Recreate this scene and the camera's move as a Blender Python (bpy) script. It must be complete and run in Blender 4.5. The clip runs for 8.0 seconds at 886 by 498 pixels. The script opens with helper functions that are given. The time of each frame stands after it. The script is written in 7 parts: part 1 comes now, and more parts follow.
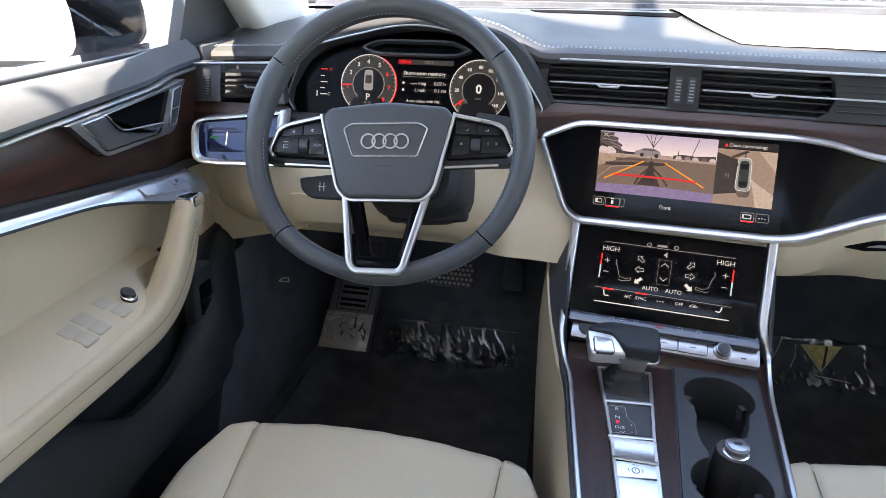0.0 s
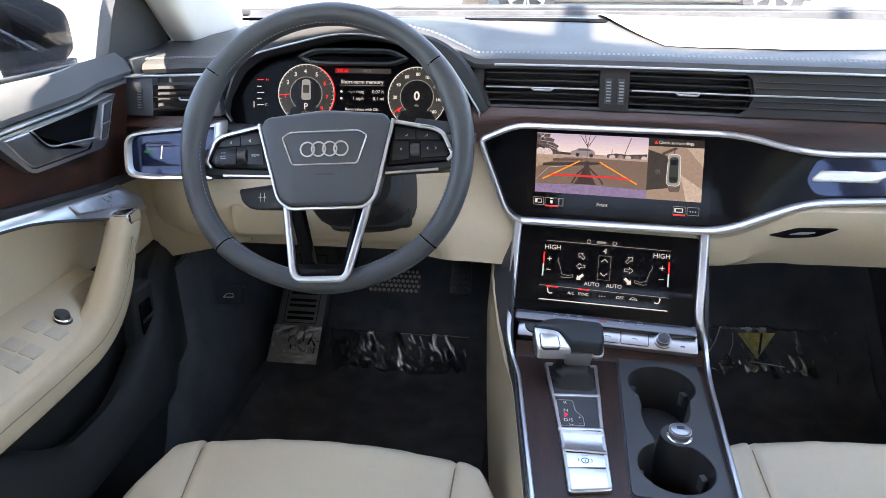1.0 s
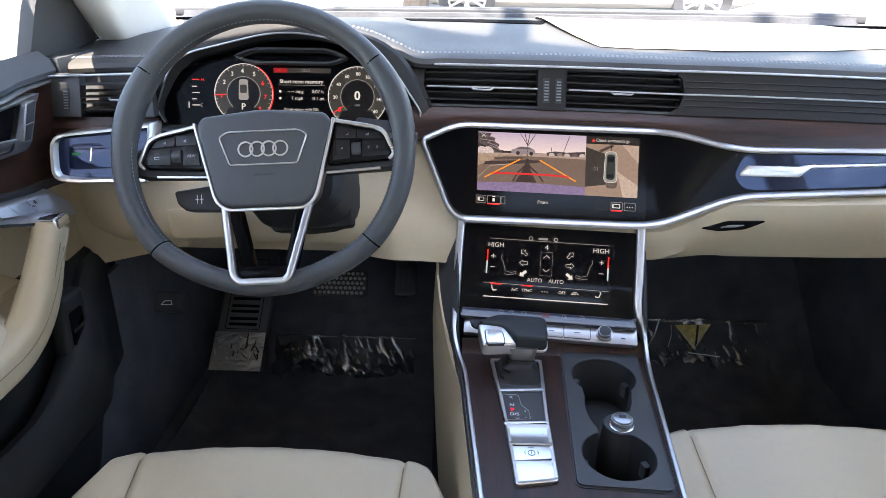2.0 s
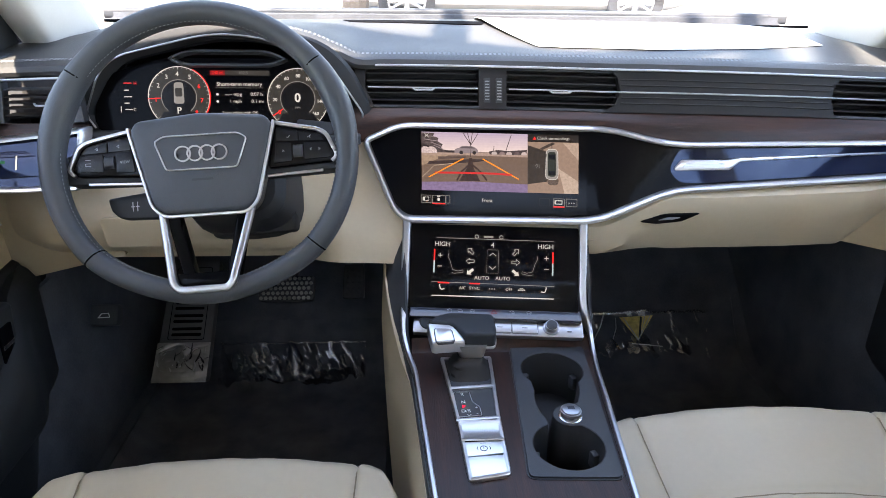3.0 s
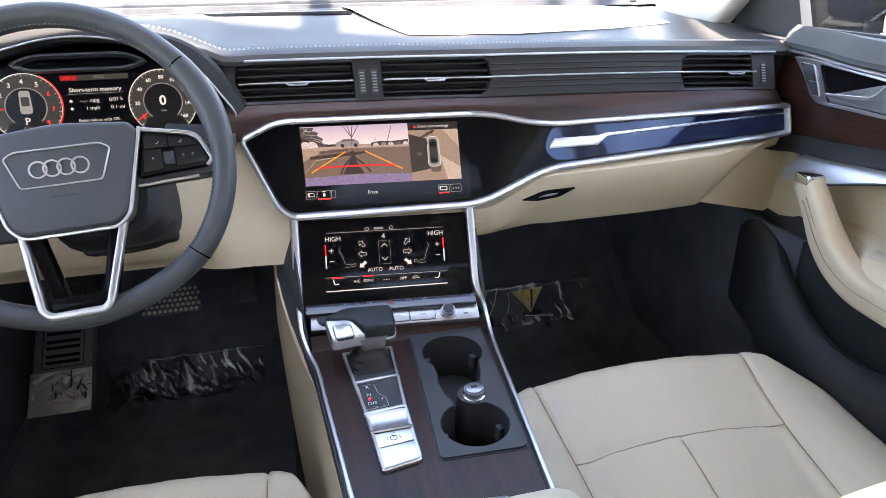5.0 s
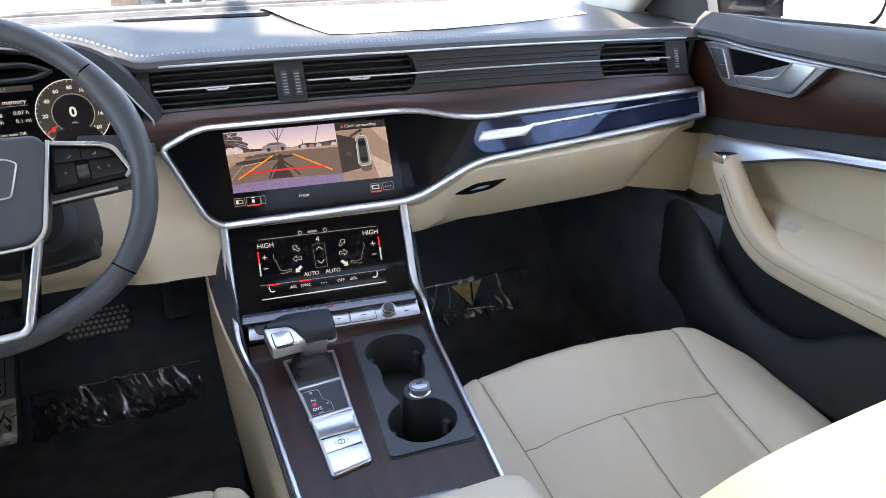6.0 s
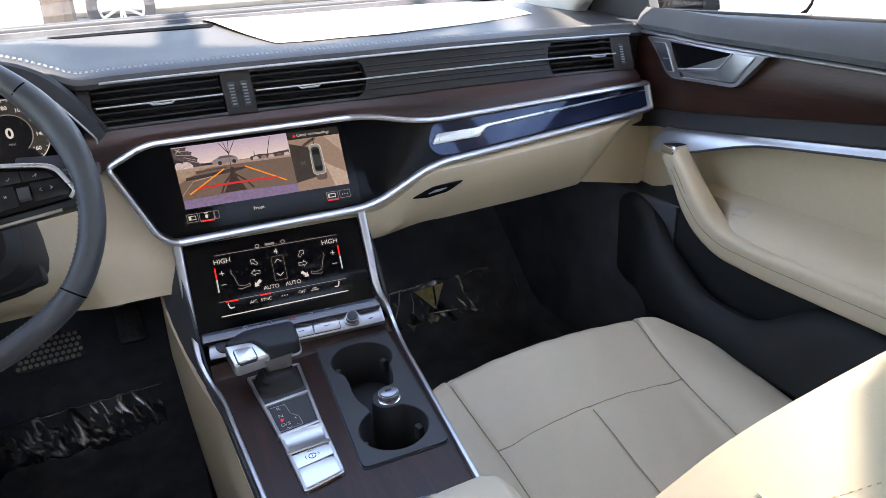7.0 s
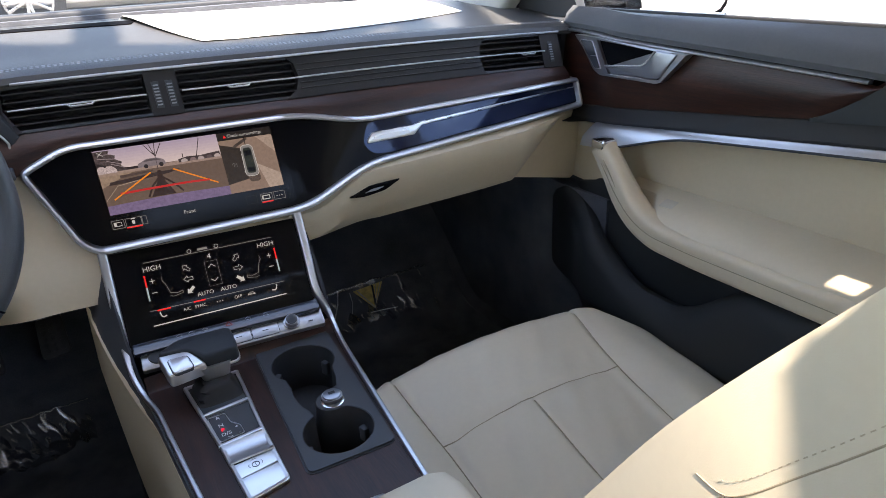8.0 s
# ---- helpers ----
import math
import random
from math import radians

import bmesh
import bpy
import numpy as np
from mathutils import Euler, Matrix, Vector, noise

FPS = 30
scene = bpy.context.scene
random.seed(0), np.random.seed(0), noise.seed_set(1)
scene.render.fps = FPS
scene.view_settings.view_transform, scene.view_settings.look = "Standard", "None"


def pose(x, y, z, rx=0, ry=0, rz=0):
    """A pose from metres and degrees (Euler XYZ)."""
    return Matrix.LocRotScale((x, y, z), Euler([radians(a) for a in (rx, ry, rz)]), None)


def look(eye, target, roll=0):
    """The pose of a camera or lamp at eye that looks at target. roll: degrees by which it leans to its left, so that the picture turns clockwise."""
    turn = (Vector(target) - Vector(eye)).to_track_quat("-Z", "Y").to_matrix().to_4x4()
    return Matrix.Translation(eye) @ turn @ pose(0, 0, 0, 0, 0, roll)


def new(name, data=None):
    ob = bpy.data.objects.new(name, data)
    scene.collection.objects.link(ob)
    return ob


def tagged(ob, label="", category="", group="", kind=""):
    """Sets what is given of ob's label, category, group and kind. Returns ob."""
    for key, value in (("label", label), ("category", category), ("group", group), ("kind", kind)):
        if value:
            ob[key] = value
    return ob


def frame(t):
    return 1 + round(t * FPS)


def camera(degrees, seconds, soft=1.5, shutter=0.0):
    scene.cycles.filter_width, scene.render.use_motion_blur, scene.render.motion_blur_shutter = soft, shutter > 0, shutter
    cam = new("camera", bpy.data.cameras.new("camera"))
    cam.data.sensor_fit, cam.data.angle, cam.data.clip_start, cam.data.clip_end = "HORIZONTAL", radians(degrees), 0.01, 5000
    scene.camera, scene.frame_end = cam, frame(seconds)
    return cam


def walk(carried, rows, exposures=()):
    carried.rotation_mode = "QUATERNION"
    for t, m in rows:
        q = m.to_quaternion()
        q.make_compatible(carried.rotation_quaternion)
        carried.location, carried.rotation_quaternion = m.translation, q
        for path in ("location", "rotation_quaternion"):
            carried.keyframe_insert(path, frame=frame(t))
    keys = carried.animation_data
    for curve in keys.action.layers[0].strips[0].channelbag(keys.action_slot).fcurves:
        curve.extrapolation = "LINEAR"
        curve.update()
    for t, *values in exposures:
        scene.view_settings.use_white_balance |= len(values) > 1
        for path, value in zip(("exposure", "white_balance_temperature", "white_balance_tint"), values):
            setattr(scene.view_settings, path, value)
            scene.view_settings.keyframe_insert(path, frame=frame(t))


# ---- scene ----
EXPOSURE = 3.04
cam = camera(69.55, 8.0, soft=0.8)
PATH = [
    (0.0, (-0.1266, -0.8211, 0.9145), (-0.5018, 0.8953, -0.0411), -0.59),
    (0.5, (-0.1220, -0.8236, 0.9124), (-0.4356, 0.9139, -0.0271), -1.51),
    (1.0, (-0.1195, -0.8294, 0.9096), (-0.3397, 0.9292, -0.0171), -0.75),
    (2.5, (-0.1147, -0.8332, 0.9023), (-0.0893, 0.9461, -0.0107), 0.79),
    (3.0, (-0.1139, -0.8351, 0.9020), (-0.0052, 0.9434, -0.0064), 0.99),
    (3.5, (-0.1131, -0.8368, 0.9017), (0.0708, 0.9355, -0.0067), 0.85),
    (4.0, (-0.1144, -0.8370, 0.9078), (0.1466, 0.9185, -0.0144), 0.69),
    (4.5, (-0.1150, -0.8368, 0.9112), (0.2323, 0.8960, -0.0252), 0.66),
    (6.0, (-0.1102, -0.8388, 0.9080), (0.5111, 0.8091, -0.0399), -0.39),
    (6.5, (-0.1115, -0.8373, 0.9091), (0.5805, 0.7816, -0.0397), -1.28),
    (7.0, (-0.1114, -0.8358, 0.9041), (0.6300, 0.7693, -0.0308), -1.82),
    (7.5, (-0.1174, -0.8319, 0.9059), (0.7021, 0.7260, -0.0434), -1.50),
    (8.0, (-0.1150, -0.8335, 0.9069), (0.7994, 0.6711, -0.0418), -0.61),
]
NOSE = Matrix.Translation((0, -0.9, 0)) @ Matrix.Rotation(radians(-4.0), 4, "X") @ Matrix.Translation((0, 0.9, 0))   # cabin pitch, fitted to the camera's view of what stands outside
walk(cam, [(t, look(eye, target, roll)) for t, eye, target, roll in PATH], exposures=[(0.0, EXPOSURE + 0.42, 7750, 13), (0.5, EXPOSURE + 0.57, 7750, 13), (1.0, EXPOSURE + 0.48, 7750, 13), (3.0, EXPOSURE + 0.36, 7800, 14), (4.5, EXPOSURE + 0.60, 7900, 16), (6.0, EXPOSURE + 0.42, 7850, 15), (6.5, EXPOSURE + 0.14, 7850, 15), (7.0, EXPOSURE + 0.10, 7850, 15), (8.0, EXPOSURE - 0.28, 7650, 15)])

# ---- light ----
SUN_ELEVATION, SUN_AZIMUTH = 68.0, -168.0   # azimuth: degrees from straight ahead, to the right
world = bpy.data.worlds.new("sky")
scene.world = world
world.use_nodes = True
nt = world.node_tree
sky = nt.nodes.new("ShaderNodeTexSky")
sky.sky_type, sky.sun_disc = "NISHITA", False
sky.sun_elevation, sky.sun_rotation = radians(SUN_ELEVATION), radians(SUN_AZIMUTH)
sky.dust_density, sky.ozone_density = 0.7, 1.2
nt.links.new(sky.outputs[0], nt.nodes["Background"].inputs[0])
nt.nodes["Background"].inputs[1].default_value = 0.15
sun = new("sun", bpy.data.lights.new("sun", "SUN"))
sun.data.energy, sun.data.angle, sun.data.color = 3.6, radians(0.5), (1.0, 0.98, 0.945)
_a, _e = radians(SUN_AZIMUTH), radians(SUN_ELEVATION)
sun.matrix_world = look((math.sin(_a) * math.cos(_e) * 20, math.cos(_a) * math.cos(_e) * 20, math.sin(_e) * 20), (0, 0, 0))


# ---- materials ----
def mat(name, c, rough=0.5, metal=0.0, var=0.12, vscale=9.0, bump=0.0, bscale=600.0, kind="noise",
        coat=0.0, spec=0.5, stretch=(1, 1, 1), rvar=0.1):
    """A surface with colour and gloss that vary at two scales, and a fine relief."""
    m = bpy.data.materials.new(name)
    m.use_nodes = True
    n, l = m.node_tree.nodes, m.node_tree.links
    b = n["Principled BSDF"]
    b.inputs["Metallic"].default_value = metal
    b.inputs["Specular IOR Level"].default_value = spec
    b.inputs["Coat Weight"].default_value = coat
    b.inputs["Coat Roughness"].default_value = 0.03
    tc, mp = n.new("ShaderNodeTexCoord"), n.new("ShaderNodeMapping")
    mp.inputs["Scale"].default_value = stretch
    l.new(tc.outputs["Object"], mp.inputs["Vector"])
    big, fine = n.new("ShaderNodeTexNoise"), n.new("ShaderNodeTexNoise")
    for t, s, d in ((big, vscale, 3), (fine, vscale * 23, 2)):
        t.inputs["Scale"].default_value, t.inputs["Detail"].default_value = s, d
        l.new(mp.outputs[0], t.inputs["Vector"])
    mx = n.new("ShaderNodeMath")
    mx.operation = "MULTIPLY_ADD"
    l.new(fine.outputs[0], mx.inputs[0])
    mx.inputs[1].default_value = 0.4
    l.new(big.outputs[0], mx.inputs[2])
    ramp = n.new("ShaderNodeValToRGB")
    ramp.color_ramp.elements[0].position, ramp.color_ramp.elements[1].position = 0.4, 1.0
    ramp.color_ramp.elements[0].color = (*[v * (1 - var) for v in c], 1)
    ramp.color_ramp.elements[1].color = (*[min(1, v * (1 + var)) for v in c], 1)
    l.new(mx.outputs[0], ramp.inputs[0])
    l.new(ramp.outputs[0], b.inputs["Base Color"])
    r = n.new("ShaderNodeMapRange")
    r.inputs["From Min"].default_value, r.inputs["From Max"].default_value = 0.4, 1.0
    r.inputs["To Min"].default_value, r.inputs["To Max"].default_value = rough * (1 - rvar), min(1, rough * (1 + rvar))
    l.new(mx.outputs[0], r.inputs["Value"])
    l.new(r.outputs[0], b.inputs["Roughness"])
    if bump:
        if kind == "leather":
            h = n.new("ShaderNodeTexVoronoi")
            h.feature = "DISTANCE_TO_EDGE"
            h.inputs["Randomness"].default_value = 1.0
        else:
            h = n.new("ShaderNodeTexNoise")
            h.inputs["Detail"].default_value = 2
        h.inputs["Scale"].default_value = bscale
        l.new(mp.outputs[0], h.inputs["Vector"])
        bp = n.new("ShaderNodeBump")
        bp.inputs["Strength"].default_value, bp.inputs["Distance"].default_value = bump, 0.0006
        l.new(h.outputs[0], bp.inputs["Height"])
        l.new(bp.outputs[0], b.inputs["Normal"])
    return m


def glow(name, c, strength=1.0, vary=0.0, size=260.0):
    m = bpy.data.materials.new(name)
    m.use_nodes = True
    n, l = m.node_tree.nodes, m.node_tree.links
    b = n["Principled BSDF"]
    b.inputs["Base Color"].default_value = (0.004, 0.004, 0.005, 1)
    b.inputs["Roughness"].default_value = 0.25
    b.inputs["Specular IOR Level"].default_value = 0.1
    b.inputs["Emission Color"].default_value = (*c, 1)
    b.inputs["Emission Strength"].default_value = strength * 2 ** -EXPOSURE
    if vary:
        co, no, mp, mx = n.new("ShaderNodeTexCoord"), n.new("ShaderNodeTexNoise"), n.new("ShaderNodeMapRange"), n.new("ShaderNodeMix")
        no.inputs["Scale"].default_value, no.inputs["Detail"].default_value, no.inputs["Roughness"].default_value = size, 5, 0.65
        mp.inputs["From Min"].default_value, mp.inputs["From Max"].default_value = 0.30, 0.70
        mx.data_type = "RGBA"
        l.new(co.outputs["Object"], no.inputs["Vector"])
        l.new(no.outputs["Fac"], mp.inputs["Value"])
        l.new(mp.outputs["Result"], mx.inputs["Factor"])
        mx.inputs["A"].default_value = (*[v * (1 - vary) for v in c], 1)
        mx.inputs["B"].default_value = (*[v * (1 + vary) for v in c], 1)
        l.new(mx.outputs["Result"], b.inputs["Emission Color"])
    return m


def wood(name, along):
    """Dark open-pored veneer with its grain along one axis."""
    m = bpy.data.materials.new(name)
    m.use_nodes = True
    n, l = m.node_tree.nodes, m.node_tree.links
    b = n["Principled BSDF"]
    tc, mp = n.new("ShaderNodeTexCoord"), n.new("ShaderNodeMapping")
    mp.inputs["Scale"].default_value = {"x": (5, 60, 60), "y": (60, 5, 60)}[along]
    l.new(tc.outputs["Object"], mp.inputs["Vector"])
    g1, g2 = n.new("ShaderNodeTexNoise"), n.new("ShaderNodeTexNoise")
    g1.inputs["Scale"].default_value, g1.inputs["Detail"].default_value, g1.inputs["Distortion"].default_value = 1.2, 4, 0.7
    g2.inputs["Scale"].default_value, g2.inputs["Detail"].default_value = 11, 3
    l.new(mp.outputs[0], g1.inputs["Vector"])
    l.new(mp.outputs[0], g2.inputs["Vector"])
    mx = n.new("ShaderNodeMath")
    mx.operation = "MULTIPLY_ADD"
    l.new(g2.outputs[0], mx.inputs[0])
    mx.inputs[1].default_value = 0.5
    l.new(g1.outputs[0], mx.inputs[2])
    ramp = n.new("ShaderNodeValToRGB")
    e = ramp.color_ramp.elements
    e[0].position, e[0].color = 0.5, (0.0080, 0.0034, 0.0030, 1)
    e[1].position, e[1].color = 1.0, (0.046, 0.0145, 0.0085, 1)
    l.new(mx.outputs[0], ramp.inputs[0])
    l.new(ramp.outputs[0], b.inputs["Base Color"])
    b.inputs["Roughness"].default_value = 0.42
    b.inputs["Specular IOR Level"].default_value = 0.32
    b.inputs["Coat Weight"].default_value = 0.10
    b.inputs["Coat Roughness"].default_value = 0.25
    bp = n.new("ShaderNodeBump")
    bp.inputs["Strength"].default_value, bp.inputs["Distance"].default_value = 0.5, 0.0005
    l.new(g2.outputs[0], bp.inputs["Height"])
    l.new(bp.outputs[0], b.inputs["Normal"])
    return m


def glass(name, tint=(1, 1, 1), gloss=1.0, bumpy=0.0):
    m = bpy.data.materials.new(name)
    m.use_nodes = True
    n, l = m.node_tree.nodes, m.node_tree.links
    n.remove(n["Principled BSDF"])
    tr, gl, mix, fr = (n.new("ShaderNodeBsdfTransparent"), n.new("ShaderNodeBsdfGlossy"), n.new("ShaderNodeMixShader"), n.new("ShaderNodeFresnel"))
    tr.inputs[0].default_value = (*tint, 1)
    gl.inputs["Roughness"].default_value = 0.02 if not bumpy else 0.07
    fr.inputs[0].default_value = 1.45
    k = n.new("ShaderNodeMath")
    k.operation = "MULTIPLY"
    k.inputs[1].default_value = gloss
    l.new(fr.outputs[0], k.inputs[0])
    if bumpy:
        k.operation = "MAXIMUM"
        k.inputs[1].default_value = 0.05
    l.new(k.outputs[0], mix.inputs[0])
    l.new(tr.outputs[0], mix.inputs[1])
    l.new(gl.outputs[0], mix.inputs[2])
    l.new(mix.outputs[0], n["Material Output"].inputs[0])
    if bumpy:
        t, bp = n.new("ShaderNodeTexNoise"), n.new("ShaderNodeBump")
        t.inputs["Scale"].default_value = 25
        bp.inputs["Strength"].default_value, bp.inputs["Distance"].default_value = bumpy, 0.01
        l.new(t.outputs[0], bp.inputs["Height"])
        l.new(bp.outputs[0], gl.inputs["Normal"])
        l.new(bp.outputs[0], fr.inputs["Normal"])
    return m


CREAM = mat("cream_leather", (0.565, 0.468, 0.330), 0.48, bump=0.35, bscale=750, kind="leather", var=0.06, vscale=6)
CREAM_DASH = mat("dash_cream_leather", (0.49, 0.405, 0.285), 0.5, bump=0.35, bscale=750, kind="leather", var=0.06, vscale=6)
CREAM_SEAT = mat("seat_leather", (0.595, 0.525, 0.40), 0.5, bump=0.14, bscale=620, kind="leather", var=0.05, vscale=5)
CREAM_PLASTIC = mat("cream_plastic", (0.545, 0.448, 0.305), 0.5, bump=0.25, bscale=900, kind="leather", var=0.05, vscale=5)
CREAM_SEAM = mat("seam_thread", (0.30, 0.25, 0.17), 0.7, var=0.1)
SEAT_THREAD = mat("seat_thread", (0.42, 0.36, 0.26), 0.7, var=0.1)
PALE_THREAD = mat("pale_thread", (0.27, 0.28, 0.30), 0.7, var=0.1)
GREY_LEATHER = mat("grey_leather", (0.056, 0.060, 0.067), 0.42, bump=0.4, bscale=700, kind="leather", var=0.1)
DASH = mat("dash_leather", (0.050, 0.050, 0.050), 0.48, spec=0.33, bump=0.45, bscale=520, kind="leather", var=0.12, vscale=12)
BLACK_PLASTIC = mat("black_plastic", (0.050, 0.052, 0.057), 0.5, spec=0.3, bump=0.25, bscale=900, var=0.15)
GREY_PLASTIC = mat("grey_plastic", (0.038, 0.040, 0.044), 0.45, bump=0.2, bscale=900, var=0.1)
BAND = mat("dash_band", (0.026, 0.0235, 0.0235), 0.55, spec=0.22, bump=0.3, bscale=700, kind="leather", var=0.1)
DOOR_LEATHER = mat("door_leather", (0.025, 0.028, 0.031), 0.5, bump=0.4, bscale=700, kind="leather", var=0.12, spec=0.3)
# lighter than DOOR_LEATHER: the sun's glare on the sill put into its colour
SILL_LEATHER = mat("sill_leather", (0.086, 0.090, 0.098), 0.55, bump=0.4, bscale=700, kind="leather", var=0.12, spec=0.14)
DOOR_DARK = mat("door_plastic", (0.024, 0.0255, 0.0265), 0.62, spec=0.3, bump=0.35, bscale=800, kind="leather", var=0.15)
GLOSS = mat("piano_black", (0.005, 0.005, 0.006), 0.05, var=0.1, spec=0.05, rvar=0.3)
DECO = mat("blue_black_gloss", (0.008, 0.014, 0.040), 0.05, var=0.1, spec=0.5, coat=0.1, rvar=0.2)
STRIP = mat("touch_strip_gloss", (0.030, 0.036, 0.050), 0.12, var=0.1, spec=0.6, coat=0.3, rvar=0.2)
DECO.node_tree.nodes["Principled BSDF"].inputs["Specular Tint"].default_value = (0.55, 0.68, 1.0, 1)   # the mirrored sky's blue, put into base colour and specular tint
SCREEN = mat("screen_glass", (0.004, 0.004, 0.005), 0.10, var=0.1, rvar=0.3, spec=0.12)
CLUSTER_GLASS = mat("cluster_glass", (0.004, 0.004, 0.005), 0.12, var=0.1, rvar=0.3, spec=0.04)
HOOD_BLACK = mat("hood_black", (0.030, 0.031, 0.034), 0.65, spec=0.25, bump=0.4, bscale=700, var=0.15)
SATIN = mat("satin_aluminium", (0.62, 0.63, 0.65), 0.28, 1.0, var=0.06, bump=0.06, bscale=1200, stretch=(0.15, 1, 1))
BRUSHED = mat("brushed_aluminium", (0.55, 0.55, 0.55), 0.34, 1.0, var=0.08, bump=0.25, bscale=1500, stretch=(1, 0.1, 1))
CHROME = mat("chrome", (0.80, 0.81, 0.83), 0.10, 1.0, var=0.03)
BRIGHT = mat("bright_trim", (0.66, 0.66, 0.655), 0.32, 1.0, var=0.03)
LEVER = mat("dark_satin", (0.34, 0.35, 0.37), 0.34, 1.0, var=0.06)
BEZEL = mat("satin_bezel", (0.42, 0.42, 0.43), 0.36, 1.0, var=0.06)
SHELF = mat("silver_shelf", (0.46, 0.475, 0.50), 0.40, 1.0, var=0.08, bump=0.15, bscale=1300, stretch=(0.1, 1, 1))
THREAD_GREY = mat("grey_thread", (0.26, 0.27, 0.27), 0.7, var=0.1)
PALE_PLASTIC = mat("pale_switch", (0.49, 0.43, 0.335), 0.55, var=0.06)
CARPET = mat("carpet", (0.098, 0.104, 0.118), 0.95, bump=1.0, bscale=900, var=0.35, vscale=14, spec=0.15)
MAT_CARPET = mat("mat_carpet", (0.100, 0.107, 0.122), 0.95, bump=1.0, bscale=700, var=0.4, vscale=20, spec=0.15)
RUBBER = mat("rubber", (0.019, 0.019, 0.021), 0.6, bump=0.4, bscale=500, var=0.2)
# lighter grey than RUBBER, for the footrest plate
PEDAL_GREY = mat("grey_rubber", (0.085, 0.086, 0.092), 0.55, bump=0.4, bscale=500, var=0.2)
STEEL = mat("pedal_steel", (0.24, 0.23, 0.205), 0.5, 0.6, var=0.1)
WOOD_X, WOOD_Y = wood("veneer_across", "x"), wood("veneer_along", "y")
PAINT = mat("dark_car_paint", (0.012, 0.010, 0.018), 0.2, 0.2, var=0.1, coat=1.0)
BLUE_PAINT = mat("blue_car_paint", (0.020, 0.030, 0.075), 0.25, 0.2, var=0.1, coat=1.0)
SILVER_PAINT = mat("silver_car_paint", (0.50, 0.51, 0.52), 0.3, 0.5, var=0.05, coat=0.8)
ASPHALT = mat("asphalt", (0.24, 0.215, 0.19), 0.9, bump=1.0, bscale=90, var=0.25, vscale=0.6)
HEADLINER = mat("headliner", (0.55, 0.52, 0.47), 0.9, bump=0.3, bscale=500, var=0.05)
PILLAR = mat("pillar_fabric", (0.62, 0.60, 0.56), 0.85, bump=0.3, bscale=500, var=0.05)
BARK = mat("bark", (0.06, 0.047, 0.037), 0.9, bump=1.0, bscale=40, var=0.4, vscale=8)
MIRROR = mat("mirror_glass", (0.9, 0.9, 0.9), 0.02, 1.0, var=0.01)
# near-black standing for shade in recesses; also used for joints and mirror housings
SLOT_BLACK = mat("slot_black", (0.004, 0.004, 0.005), 0.9, spec=0.03, var=0.2)
PAPER = mat("white_paper", (0.82, 0.82, 0.80), 0.7, var=0.03, vscale=8, bump=0.2, bscale=300)
FRAME_METAL = mat("frame_metal", (0.56, 0.57, 0.59), 0.33, 1.0, var=0.05, bump=0.1, bscale=1200, stretch=(0.15, 1, 1))
VENT_BLACK = mat("vent_black", (0.028, 0.026, 0.026), 0.55, spec=0.2, var=0.15)
GLASS = glass("window_glass", (0.97, 0.98, 0.98), 0.3)
FILM = glass("clear_film", (0.88, 0.89, 0.90), 2.0, 0.05)
FILM.node_tree.nodes["Math"].inputs[1].default_value = 0.27
FILM.node_tree.nodes["Glossy BSDF"].inputs["Roughness"].default_value = 0.16


# ---- building helpers ----
def thing(name, at, label, category, group="", kind=""):
    ob = new(name)
    ob.location = at
    ob.empty_display_size = 0.05
    return tagged(ob, label, category, group, kind)


def part(name, bm, material, parent=None, label="", sharp=35):
    me = bpy.data.meshes.new(name)
    bmesh.ops.recalc_face_normals(bm, faces=bm.faces)
    bm.to_mesh(me)
    bm.free()
    me.materials.append(material)
    me.shade_smooth()
    me.set_sharp_from_angle(angle=radians(sharp))
    ob = new(name, me)
    if parent:
        ob.parent = parent
        if parent.type == "EMPTY":
            ob.matrix_parent_inverse = Matrix.Translation(parent.location).inverted()
    if label:
        ob["label"] = label
    return ob


def solid(name, bm, material, label, category, group="", kind="", sharp=35):
    return tagged(part(name, bm, material, None, "", sharp), label, category, group, kind)


class Plane:
    """A leaning panel: u across, w up along it, n out of it towards the driver."""

    def __init__(self, o, yaw=0.0, tilt=0.0, spin=0.0):
        a, b, c = radians(yaw), radians(tilt), radians(spin)
        u, f = Vector((math.cos(a), math.sin(a), 0)), Vector((-math.sin(a), math.cos(a), 0))
        w = Vector((0, 0, 1)) * math.cos(b) + f * math.sin(b)
        self.o, self.n = Vector(o), u.cross(w)
        self.u, self.w = u * math.cos(c) + w * math.sin(c), w * math.cos(c) - u * math.sin(c)

    def __call__(self, u, w, n=0.0):
        return self.o + self.u * u + self.w * w + self.n * n


def dense(pts, step, closed=True):
    out, k = [], len(pts)
    for i in range(k if closed else k - 1):
        a, b = Vector(pts[i]), Vector(pts[(i + 1) % k])
        c = max(1, int((b - a).length / step))
        out += [a + (b - a) * j / c for j in range(c)]
    return out if closed else out + [Vector(pts[-1])]


